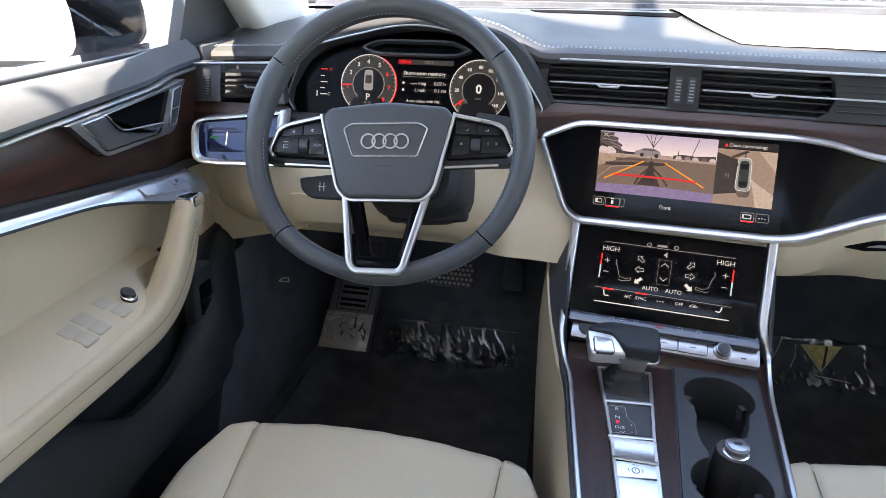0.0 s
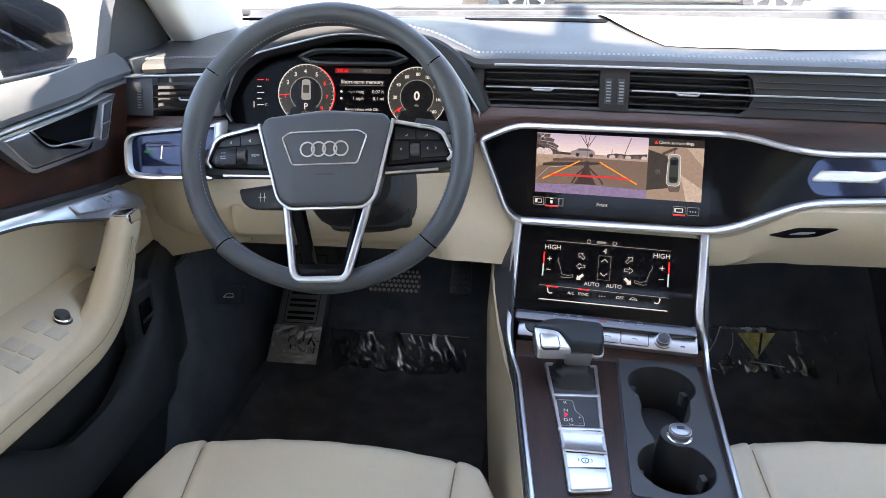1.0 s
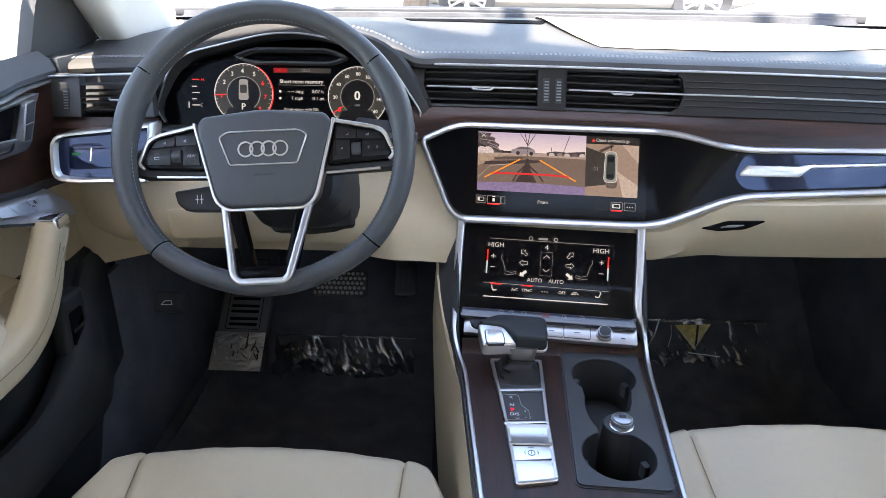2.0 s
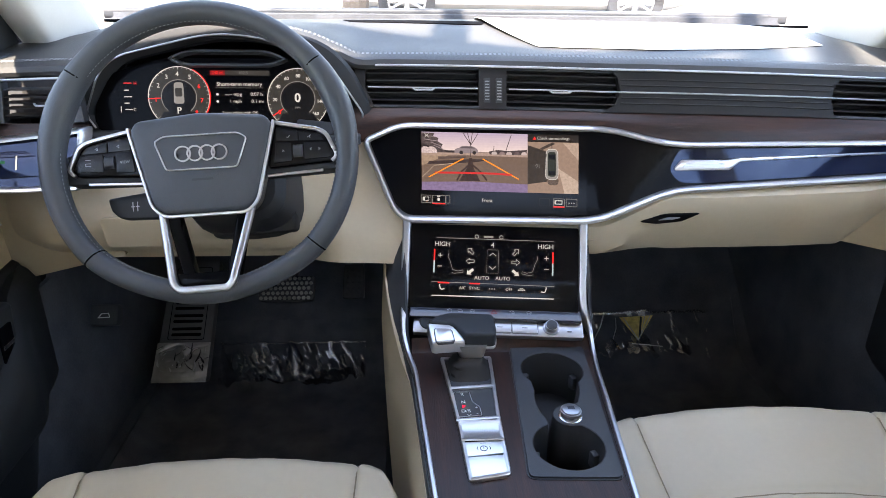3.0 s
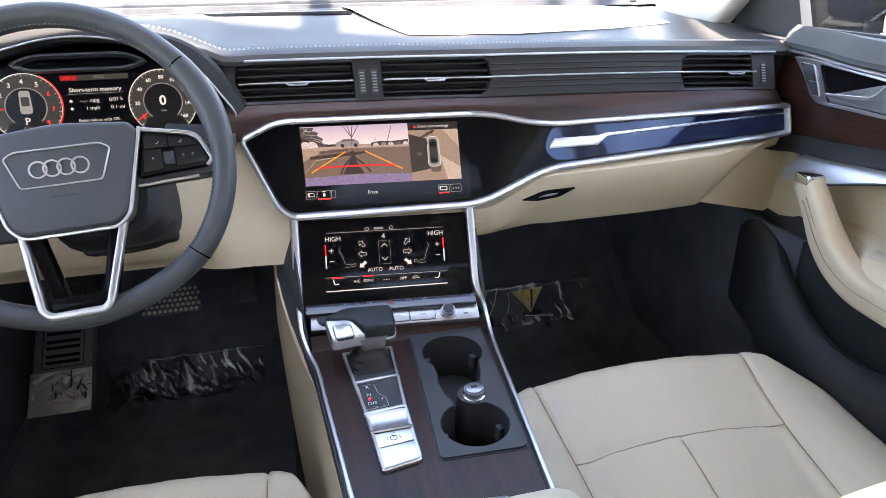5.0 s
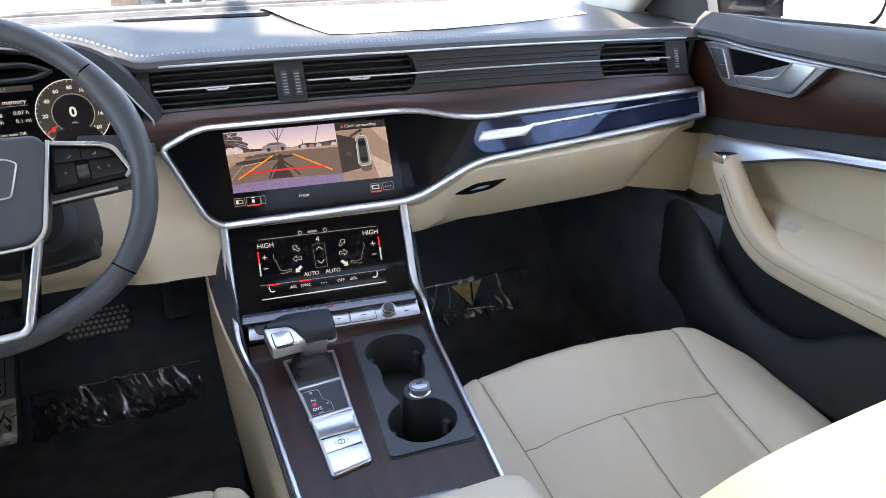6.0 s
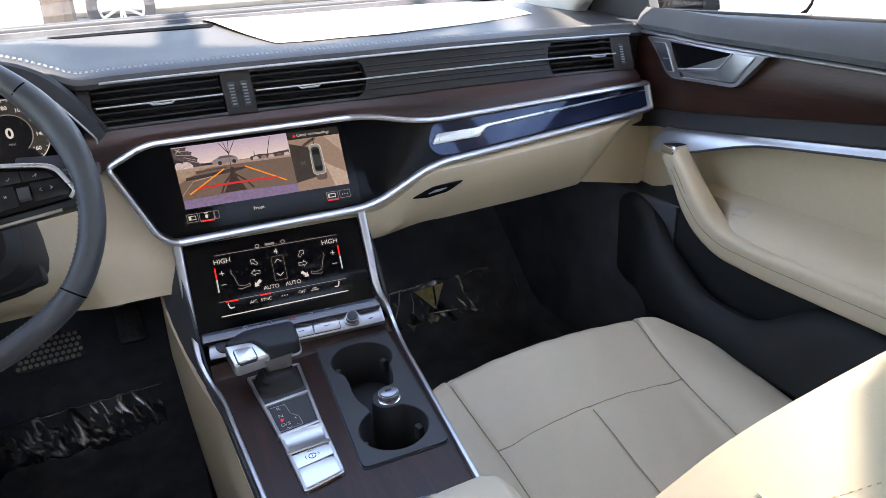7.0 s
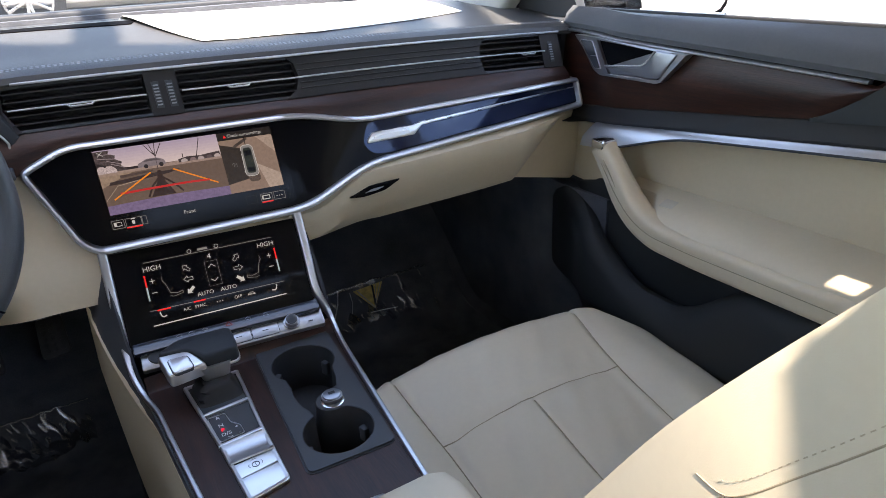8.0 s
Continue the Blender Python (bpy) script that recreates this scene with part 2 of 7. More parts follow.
def rounded(pts, r, seg=4, closed=True):
    """Rounds the corners of an outline; r is one radius or one for each corner."""
    out, k = [], len(pts)
    for i in range(k):
        p = Vector(pts[i])
        rr = r[i] if isinstance(r, (list, tuple)) else r
        if not closed and i in (0, k - 1) or rr <= 0:
            out.append(p)
            continue
        a, b = Vector(pts[i - 1]) - p, Vector(pts[(i + 1) % k]) - p
        d = min(rr, a.length * 0.45, b.length * 0.45)
        s, e = p + a.normalized() * d, p + b.normalized() * d
        out += [s * (1 - t) ** 2 + p * 2 * t * (1 - t) + e * t * t for t in [j / seg for j in range(seg + 1)]]
    return out


def inset(pts, d):
    """An outline drawn inwards by d (outlines may run either way round)."""
    k = len(pts)
    area = sum(pts[i][0] * pts[(i + 1) % k][1] - pts[(i + 1) % k][0] * pts[i][1] for i in range(k))
    s, out = (1 if area > 0 else -1), []
    for i in range(k):
        a, p, b = Vector(pts[i - 1]), Vector(pts[i]), Vector(pts[(i + 1) % k])
        n1, n2 = (p - a).normalized(), (b - p).normalized()
        m = Vector((-n1.y - n2.y, n1.x + n2.x)) * s
        if m.length < 1e-6:
            m = Vector((-n1.y, n1.x)) * s
        m.normalize()
        c = max(0.35, m.dot(Vector((-n1.y, n1.x)) * s))
        out.append(p + m * d / c)
    return out


def prism(pts, at, n0, n1, bevel=0.0, seg=2):
    """A plate with that outline between the heights n0 and n1 over the panel at(u, w, n)."""
    bm = bmesh.new()
    rings = [[bm.verts.new(at(p[0], p[1], n0)) for p in pts]]
    if bevel > 0:
        for j in range(seg + 1):
            t = j / seg * math.pi / 2
            q = inset(pts, bevel * (1 - math.cos(t))) if j else pts
            rings.append([bm.verts.new(at(p[0], p[1], n1 - bevel + bevel * math.sin(t))) for p in q])
    else:
        rings.append([bm.verts.new(at(p[0], p[1], n1)) for p in pts])
    bridge(bm, rings)
    bm.faces.new(rings[-1])
    bm.faces.new(rings[0][::-1])
    bmesh.ops.triangulate(bm, faces=[f for f in bm.faces if len(f.verts) > 4])
    return bm


def bridge(bm, rings, closed=True):
    for a, b in zip(rings, rings[1:]):
        k = len(a)
        for i in range(k if closed else k - 1):
            j = (i + 1) % k
            try:
                bm.faces.new((a[i], a[j], b[j], b[i]))
            except ValueError:
                pass


def band(pts, at, profile, closed=True):
    """A frame along an outline; profile: (distance inwards, height) from its outer foot to its inner foot."""
    bm = bmesh.new()
    rings = []
    for d, h in profile:
        q = inset(pts, d) if closed else pts
        rings.append([bm.verts.new(at(p[0], p[1], h)) for p in q])
    rings.append(rings[0])
    bridge(bm, rings)
    return bm


def loft(rings, caps=True, closed=True):
    bm = bmesh.new()
    vs = [[bm.verts.new(p) for p in r] for r in rings]
    bridge(bm, vs, closed)
    if caps and closed:
        bm.faces.new(vs[0][::-1])
        bm.faces.new(vs[-1])
        bmesh.ops.triangulate(bm, faces=[f for f in bm.faces if len(f.verts) > 4])
    return bm


def sheet(f, nu, nv, thick=0.0):
    """A surface f(s, t) over the unit square; with a thickness, a closed slab under it."""
    bm = bmesh.new()
    g = [[bm.verts.new(f(i / nu, j / nv)) for i in range(nu + 1)] for j in range(nv + 1)]
    bridge(bm, g, closed=False)
    if thick:
        bmesh.ops.recalc_face_normals(bm, faces=bm.faces)
        bmesh.ops.solidify(bm, geom=bm.faces[:], thickness=thick)
    return bm


def sweep(path, profile, up=(0, 0, 1), closed=False, caps=True, size=None):
    """A bar along a path; profile: (side, up) offsets; size(k): a factor along the path."""
    k, rings, up = len(path), [], Vector(up)
    path = [Vector(p) for p in path]
    for i, p in enumerate(path):
        a = path[i - 1] if i or closed else p
        b = path[(i + 1) % k] if i < k - 1 or closed else p
        t = (b - a).normalized()
        s = t.cross(up).normalized()
        v = s.cross(t)
        f = size(i / max(1, k - 1)) if size else 1.0
        rings.append([p + s * q[0] * f + v * q[1] * f for q in profile])
    if closed:
        rings.append(rings[0])
        bm = bmesh.new()
        vs = [[bm.verts.new(p) for p in r] for r in rings[:-1]]
        bridge(bm, vs + [vs[0]])
        return bm
    return loft(rings, caps)


def oval(rx, ry, n=12, power=2.0):
    out = []
    for i in range(n):
        a = 2 * math.pi * i / n
        c, s = math.cos(a), math.sin(a)
        out.append((rx * math.copysign(abs(c) ** (2 / power), c), ry * math.copysign(abs(s) ** (2 / power), s)))
    return out


def slab(w, h, r=0.25, n=3):
    """A rounded rectangular profile."""
    return [tuple(p) for p in rounded([(-w / 2, -h / 2), (w / 2, -h / 2), (w / 2, h / 2), (-w / 2, h / 2)], min(w, h) * r, n)]


def box(c, s, bevel=0.0, m=None):
    at = (lambda u, v, n: (m @ Vector((u, v, n))) if m else Vector((u, v, n)))
    o = [(c[0] - s[0] / 2, c[1] - s[1] / 2), (c[0] + s[0] / 2, c[1] - s[1] / 2), (c[0] + s[0] / 2, c[1] + s[1] / 2), (c[0] - s[0] / 2, c[1] + s[1] / 2)]
    if bevel:
        o = rounded(o, bevel, 3)
    return prism(o, at, c[2] - s[2] / 2, c[2] + s[2] / 2, bevel * 0.8)


def disc(at, u, w, r, n0, n1, bevel=0.0, n=28):
    return prism([(u + r * math.cos(2 * math.pi * i / n), w + r * math.sin(2 * math.pi * i / n)) for i in range(n)], at, n0, n1, bevel)


def ring(at, u, w, r, d, h0, h1, n=40, a0=0.0, a1=360.0):
    """A flat or raised ring, or a part of one, of width d."""
    bm = bmesh.new()
    full = abs(a1 - a0) >= 360
    k = n if full else n + 1
    ang = [radians(a0 + (a1 - a0) * i / n) for i in range(k)]
    loops = [[bm.verts.new(at(u + q * math.cos(t), w + q * math.sin(t), h)) for t in ang] for q, h in ((r, h0), (r, h1), (r - d, h1), (r - d, h0))]
    bridge(bm, loops + [loops[0]], closed=full)
    return bm


def put(bm, other):
    """Joins another bmesh into bm."""
    me = bpy.data.meshes.new("tmp")
    other.to_mesh(me)
    other.free()
    bm.from_mesh(me)
    bpy.data.meshes.remove(me)
    return bm


def text(name, s, size, at, u, w, n, material, parent, align="CENTER", bold=0.0, wide=1.0):
    cu = bpy.data.curves.new(name, "FONT")
    cu.body, cu.size, cu.align_x, cu.align_y, cu.offset = s, size, align, "CENTER", bold
    cu.resolution_u = 3
    tmp = bpy.data.objects.new(name, cu)
    me = bpy.data.meshes.new_from_object(tmp)
    bpy.data.objects.remove(tmp)
    bpy.data.curves.remove(cu)
    for v in me.vertices:
        v.co = at(u + v.co.x * wide, w + v.co.y, n)
    me.name = name
    me.materials.clear()
    me.materials.append(material)
    ob = new(name, me)
    ob.parent = parent
    if parent.type == "EMPTY":
        ob.matrix_parent_inverse = Matrix.Translation(parent.location).inverted()
    return ob


def strokes(lines, at, n, width, closed=False):
    """Thin flat lines drawn on a panel."""
    bm = bmesh.new()
    for ln in lines:
        for a, b in zip(ln, ln[1:]):
            a, b = Vector(a), Vector(b)
            d = (b - a).normalized()
            s = Vector((-d.y, d.x)) * width / 2
            e = d * width * 0.3
            bm.faces.new([bm.verts.new(at(*p, n)) for p in (a - e - s, b + e - s, b + e + s, a - e + s)])
    return bm


def flat(pts, at, n):
    bm = bmesh.new()
    bm.faces.new([bm.verts.new(at(p[0], p[1], n)) for p in pts])
    bmesh.ops.triangulate(bm, faces=bm.faces[:])
    return bm


def smooth(a, b, x):
    t = max(0.0, min(1.0, (x - a) / (b - a)))
    return t * t * (3 - 2 * t)


def frange(a, b, n):
    return [a + (b - a) * i / n for i in range(n + 1)]


# ---- dashboard ----
def face_y(x):
    """The fascia, turned slightly to the driver in the middle of the car."""
    return -0.012 - 0.11 * max(-0.2, min(0.15, x - 0.02))


def fascia(x, z, n=0.0):
    return Vector((x, face_y(x) + 0.36 * (z - 0.66) - n, z))


def crown(x):
    return -0.034 * x * x


HOOD_X, HOOD_W = -0.380, 0.213


def hood(x):
    """The arch over the instruments."""
    u = abs(x - HOOD_X) / HOOD_W
    return 0.705 + 0.128 * max(0.0, 1 - u ** 3.2) ** 0.42 if u < 1 else 0.0


def lip_z(x):
    a, b = 0.800 + crown(x), hood(x) + 0.006
    return max(a, b) + 0.006 * math.exp(-((a - b) / 0.012) ** 2)


def lip_y(x):
    return face_y(x) + 0.36 * 0.14 - 0.008 * smooth(0.02, 0.0, abs(x - HOOD_X) - HOOD_W)


def dash_top(x, d):
    """Height of the dash top d metres ahead of its rear lip."""
    far = 0.829 + crown(x) * 0.6
    near = lip_z(x)
    z = near + (far - near) * smooth(0.0, 0.30, d) + 0.004 * smooth(0.0, 0.03, d) - 0.016 * smooth(0.33, 0.56, d)
    return z


dashboard = thing("dashboard", (0, 0.2, 0.5), "dark grey leather dashboard with wood veneer and cream lower half", "dashboard")


def top_surface(s, t):
    x = -0.735 + 1.47 * s
    d = [-0.006, -0.008, -0.004, 0.004, 0.012, 0.03, 0.06, 0.10, 0.15, 0.2, 0.26, 0.33, 0.4, 0.48, 0.58, 0.68]
    k = round(t * 15)
    drop = [-0.016, -0.010, -0.003, -0.0005, 0][k] if k < 5 else 0
    y = lip_y(x) + max(0, d[k]) * (0.60 - lip_y(x)) / 0.60 + min(0, d[k])
    return Vector((x, y, dash_top(x, max(0, d[k])) + drop - 0.08 * smooth(0.60, 0.735, abs(x)) * smooth(0.1, 0.5, d[k])))


part("top_pad", sheet(top_surface, 150, 15, 0.006), DASH, dashboard, "dark grey leather dash top")


def curve(pts, n=8):
    """A smooth curve through points."""
    out = []
    for i in range(len(pts) - 1):
        a, b, c, e = pts[max(0, i - 1)], pts[i], pts[i + 1], pts[min(len(pts) - 1, i + 2)]
        for k in range(n):
            t = k / n
            out.append(0.5 * (2 * b + (c - a) * t + (2 * a - 5 * b + 4 * c - e) * t * t + (3 * b - a - 3 * c + e) * t ** 3))
    return out + [pts[-1]]


def stitch_row(name, pts, material, parent, length=0.0035, gap=0.0022, r=0.0006, up=(0, 0, 1)):
    bm = bmesh.new()
    pts = [Vector(p) for p in pts]
    run, at = 0.0, 0.0
    for a, b in zip(pts, pts[1:]):
        L = (b - a).length
        while at < run + L:
            p = a + (b - a) * ((at - run) / L)
            d = (b - a).normalized()
            s = d.cross(Vector(up)).normalized()
            n = s.cross(d)
            e = p + d * length
            ring_a = [bm.verts.new(p + s * r), bm.verts.new(p + n * r * 1.2), bm.verts.new(p - s * r)]
            ring_b = [bm.verts.new(e + s * r), bm.verts.new(e + n * r * 1.2), bm.verts.new(e - s * r)]
            for i in range(2):
                bm.faces.new((ring_a[i], ring_a[i + 1], ring_b[i + 1], ring_b[i]))
            at += length + gap
        run += L
    return part(name, bm, material, parent)


def on_top(x, d, lift=0.001):
    return Vector((x, lip_y(x) + d * (0.60 - lip_y(x)) / 0.60, dash_top(x, d) + lift))


for d in (0.010, 0.015):
    stitch_row("stitching", [on_top(x, d, 0.0022) for x in frange(-0.72, 0.70, 160)], PALE_THREAD, dashboard, 0.0036, 0.0030, 0.0007)

# defroster slot, middle loudspeaker grille
slot = rounded([(-0.212, 0.262), (0.016, 0.240), (0.030, 0.282), (-0.228, 0.305)], 0.006, 3)
# flat plate whose black stands for the shade of a recessed slot
part("speaker_grille", prism(dense(slot, 0.03), lambda u, w, n: on_top(u, w, n), -0.004, 0.0010), SLOT_BLACK, dashboard, "flat black plate standing for the shaded loudspeaker slot")
# black bar laid on the pad; the slot itself is not cut
bm = sweep([on_top(x, 0.52 - 0.15 * (x / 0.7) ** 4, 0.002) for x in frange(-0.68, 0.68, 60)], slab(0.014, 0.005))
part("defroster_slot", bm, SLOT_BLACK, dashboard, "black defroster slot")

# chrome line under the lip
part("chrome_line", sweep([fascia(x, 0.7895 + crown(x), 0.006) for x in frange(-0.186, 0.668, 60)], slab(0.0045, 0.0030)), FRAME_METAL, dashboard, "thin satin chrome line")
part("chrome_line", sweep([Vector((x, 0.006, 0.786 + crown(x))) for x in frange(-0.70, -0.570, 12)], slab(0.0045, 0.0030)), FRAME_METAL, dashboard, "thin satin chrome line")

# vent band: carrier plates, vents with slats, thumbwheels
VZ0, VZ1 = 0.733, 0.787


def vz(x, t):
    return VZ0 + (VZ1 - VZ0) * t + crown(x)


def band_at(x, t, n=0.0):
    return fascia(x, vz(x, t), n)


def cover(outline, material=BAND, label=""):
    pts = []
    for i, p in enumerate(outline):
        q = outline[(i + 1) % len(outline)]
        c = max(1, int(abs(q[0] - p[0]) / 0.02))
        pts += [(p[0] + (q[0] - p[0]) * j / c, p[1] + (q[1] - p[1]) * j / c) for j in range(c)]
    return part("vent_band", prism(pts, band_at, -0.012, 0.003, 0.0), material, dashboard, label)


cover([(-0.188, 0), (-0.160, 0), (-0.174, 0.5), (-0.172, 1), (-0.188, 1)])
cover([(-0.011, 0), (0.028, 0), (0.028, 1), (-0.011, 1)])
cover([(0.163, 0), (0.180, 0.18), (0.188, 0.5), (0.184, 0.85), (0.175, 1), (0.514, 1), (0.502, 0.8), (0.497, 0.45), (0.501, 0.1), (0.507, 0)], BAND, "ribbed dark grey dash band")
cover([(0.627, 0), (0.668, 0), (0.668, 1), (0.627, 1)])
for t in (0.22, 0.36, 0.66, 0.80):
    part("rib", sweep([band_at(x, t, 0.0035) for x in frange(0.188, 0.497, 20)], slab(0.002, 0.0018)), BAND, dashboard)
for t0, t1 in ((0.0, 0.06), (0.95, 1.0)):
    for a, b in ((-0.165, -0.011), (0.028, 0.175), (0.505, 0.627)):
        part("vent_band", prism(dense([(a, t0), (b, t0), (b, t1), (a, t1)], 0.05), band_at, -0.03, 0.002), BLACK_PLASTIC, dashboard)
part("silver_line", sweep([band_at(x, 0.50, 0.0055) for x in frange(0.031, 0.632, 40)], slab(0.0022, 0.0022)), FRAME_METAL, dashboard, "thin silver line along the vents")
part("silver_line", sweep([band_at(x, 0.50, 0.0055) for x in frange(-0.169, -0.012, 14)], slab(0.0022, 0.0022)), FRAME_METAL, dashboard, "thin silver line along the vents")


def vent(a, b, tab, at, parent):
    """An air vent: cavity, lying slats and the tab on the middle slat."""
    v = part("vent", prism([(a, -0.02), (b, -0.02), (b, 1.02), (a, 1.02)], at, -0.05, -0.046), VENT_BLACK, parent, "black air vent with slats")
    for t in (0.18, 0.36, 0.50, 0.66, 0.84):
        bm = sweep([at(x, t, -0.006) for x in frange(a + 0.002, b - 0.002, 8)], [(-0.010, -0.0012), (0.010, -0.0006), (0.010, 0.0008), (-0.010, 0.0012)])
        part("slat", bm, VENT_BLACK, v)
    if tab:
        part("tab", sweep([at(tab - 0.015, 0.50, 0.006), at(tab - 0.012, 0.45, 0.008), at(tab + 0.012, 0.45, 0.008), at(tab + 0.015, 0.50, 0.006)], slab(0.0030, 0.0026)), FRAME_METAL, v, "silver vent tab")
    return v


vent(-0.172, -0.011, -0.0895, band_at, dashboard)
vent(0.028, 0.184, 0.1035, band_at, dashboard)
vent(0.499, 0.627, 0.595, band_at, dashboard)


def left_at(x, t, n=0.0):
    return Vector((x, 0.004 + 0.3 * (t - 0.5) * 0.05 - n, 0.722 + 0.050 * t + crown(x) * 0.4))


part("vent_back", prism([(-0.705, -0.1), (-0.56, -0.1), (-0.56, 1.15), (-0.705, 1.15)], left_at, -0.06, -0.055), BLACK_PLASTIC, dashboard)
part("vent_band", prism([(-0.70, 0), (-0.658, 0), (-0.658, 1.12), (-0.70, 1.12)], left_at, -0.012, 0.003, 0.001), GREY_PLASTIC, dashboard)
vent(-0.658, -0.572, -0.60, left_at, dashboard)
part("vent_band", prism([(-0.572, 0), (-0.552, 0), (-0.560, 1.12), (-0.578, 1.12)], left_at, -0.012, 0.003, 0.001), GREY_PLASTIC, dashboard)


def thumbwheel(at, x, t):
    w = part("thumbwheel", prism(rounded([(x - 0.0045, t - 0.3), (x + 0.0045, t - 0.3), (x + 0.0045, t + 0.3), (x - 0.0045, t + 0.3)], 0.002, 2), at, -0.004, 0.0045, 0.0), BLACK_PLASTIC, dashboard, "ribbed black thumbwheel")
    for i in range(7):
        q = t - 0.22 + 0.44 * i / 6
        part("rib", prism([(x - 0.003, q - 0.015), (x + 0.003, q - 0.015), (x + 0.003, q + 0.015), (x - 0.003, q + 0.015)], at, 0.003, 0.0056), LEVER, w)


thumbwheel(band_at, 0.0005, 0.46)
thumbwheel(band_at, 0.0175, 0.46)
thumbwheel(band_at, 0.646, 0.46)
thumbwheel(left_at, -0.678, 0.45)

# wood veneer band between vents and frame
def frame_top(x):
    if x < -0.124:
        return 0.6905 + (x + 0.179) / 0.055 * 0.024
    return 0.7150 - 0.0210 * smooth(0.150, 0.275, x) + 0.003 * smooth(0.27, 0.69, x)


def veneer(s, t):
    x = -0.19 + 0.862 * s
    z0 = VZ0 + crown(x) - 0.001
    z1 = max(0.680, frame_top(x)) - 0.004
    return fascia(x, z0 + (z1 - z0) * t, 0.001 + 0.009 * smooth(0, 0.5, t))


part("veneer_band", sheet(veneer, 60, 5, 0.004), WOOD_X, dashboard, "dark brown open-pored wood veneer")
part("veneer_band", sheet(lambda s, t: Vector((-0.715 + 0.165 * s, 0.000 - 0.012 * smooth(0, 0.6, t), 0.720 + crown(0.63) * 0.4 - 0.028 * t)), 10, 4, 0.004), WOOD_X, dashboard, "dark brown open-pored wood veneer")

# silver frame with the black panel
FRAME = rounded([(-0.179, 0.6905), (-0.124, 0.7145), (0.171, 0.7155), (0.259, 0.6940), (0.688, 0.6975), (0.688, 0.648), (0.262, 0.6255), (0.152, 0.5845), (-0.117, 0.5800), (-0.137, 0.5945)],
                [0.012, 0.02, 0.03, 0.04, 0.006, 0.012, 0.03, 0.03, 0.014, 0.012], 5)
FRAME = dense(FRAME, 0.02)
part("silver_frame", band(FRAME, fascia, [(0.0, -0.01), (0.0, 0.012), (0.0015, 0.0155), (0.0045, 0.0165), (0.0070, 0.0150), (0.0085, 0.0085), (0.0085, -0.01)]), FRAME_METAL, dashboard, "satin silver frame round the black panel")
part("gloss_panel", prism(inset(FRAME, 0.0080), fascia, -0.008, 0.006, 0.0), GLOSS, dashboard, "piano black panel")
deco = rounded([(0.266, 0.6600), (0.276, 0.6700), (0.345, 0.6700), (0.357, 0.6725), (0.682, 0.6830), (0.682, 0.6812), (0.362, 0.6675), (0.346, 0.6560), (0.266, 0.6560)], 0.002, 2)
part("silver_strip", prism(deco, fascia, 0.004, 0.0085, 0.0008), SATIN, dashboard, "silver decor strip with a blank badge")
part("deco_panel", prism(dense(rounded([(0.272, 0.6845), (0.684, 0.6885), (0.684, 0.6580), (0.300, 0.6380), (0.272, 0.6395), (0.258, 0.6560)], [0.012, 0.003, 0.003, 0.02, 0.012, 0.016], 4), 0.03), fascia, 0.003, 0.0066, 0.0), DECO, dashboard, "gloss black decor panel tinted blue for mirrored sky")
part("badge", prism([(0.278, 0.6590), (0.338, 0.6590), (0.338, 0.6650), (0.278, 0.6650)], fascia, 0.0082, 0.0092, 0.0), BRUSHED, dashboard)

# black core behind the fascia
part("core", box((0, 0.33, 0.69), (1.40, 0.40, 0.17)), BLACK_PLASTIC, dashboard)

# cream lower half: knee panel, glovebox, end caps
def lower_ring(x, top, back):
    y0, foot = face_y(x), top - 0.06 - back
    face = [(-0.018, top), (-0.030, top - 0.008), (-0.034, top - 0.025), (-0.026, min(top - 0.05, top - 0.05 - back * 0.2)), (0.002, foot)]
    return [Vector((x, y0 + dy, max(z, foot))) for dy, z in face] + [Vector((x, y0 + 0.06, foot + 0.01)), Vector((x, y0 + 0.06, max(top, foot + 0.012)))]


def glove_top(x):
    return 0.586 + 0.043 * smooth(0.15, 0.27, x) + 0.012 * smooth(0.25, 0.69, x)


rings = []
for x in frange(0.126, 0.655, 60):
    full = lower_ring(x, glove_top(x), 0.004 + 0.034 * smooth(0.15, 0.28, x) + 0.004 * smooth(0.3, 0.5, x))
    k = 1.0 - max(0.0, min(1.0, (x - 0.545) / 0.106))      # the fold at the end rises in a straight line
    rings.append([Vector((x, p.y * (0.25 + 0.75 * k) + (face_y(x) - 0.004) * (0.75 - 0.75 * k), glove_top(x) - (glove_top(x) - p.z) * max(k, 0.02))) for p in full])
glovebox = part("glovebox", loft(rings), CREAM_DASH, dashboard, "cream leather glovebox lid")
hand_o = rounded([(0.214, 0.5915), (0.250, 0.6035), (0.304, 0.6045), (0.276, 0.5915), (0.240, 0.5880)], 0.006, 3)
at_glove = (lambda u, w, n: Vector((u, face_y(u) - 0.032 - n, w - 0.004)))
gh = part("handle", prism(hand_o, at_glove, -0.004, 0.004, 0.0015), GLOSS, glovebox, "black glovebox handle")
part("lip", prism(rounded([(0.240, 0.5945), (0.254, 0.5985), (0.274, 0.5990), (0.262, 0.5950)], 0.002, 2), at_glove, 0.003, 0.0055, 0.001), LEVER, gh)

rings = [lower_ring(x, 0.578 + 0.006 * smooth(-0.2, 0.13, x), -0.026) for x in frange(-0.135, 0.155, 12)]
part("stack_surround", loft(rings), CREAM_DASH, dashboard, "cream strip under the black panel")


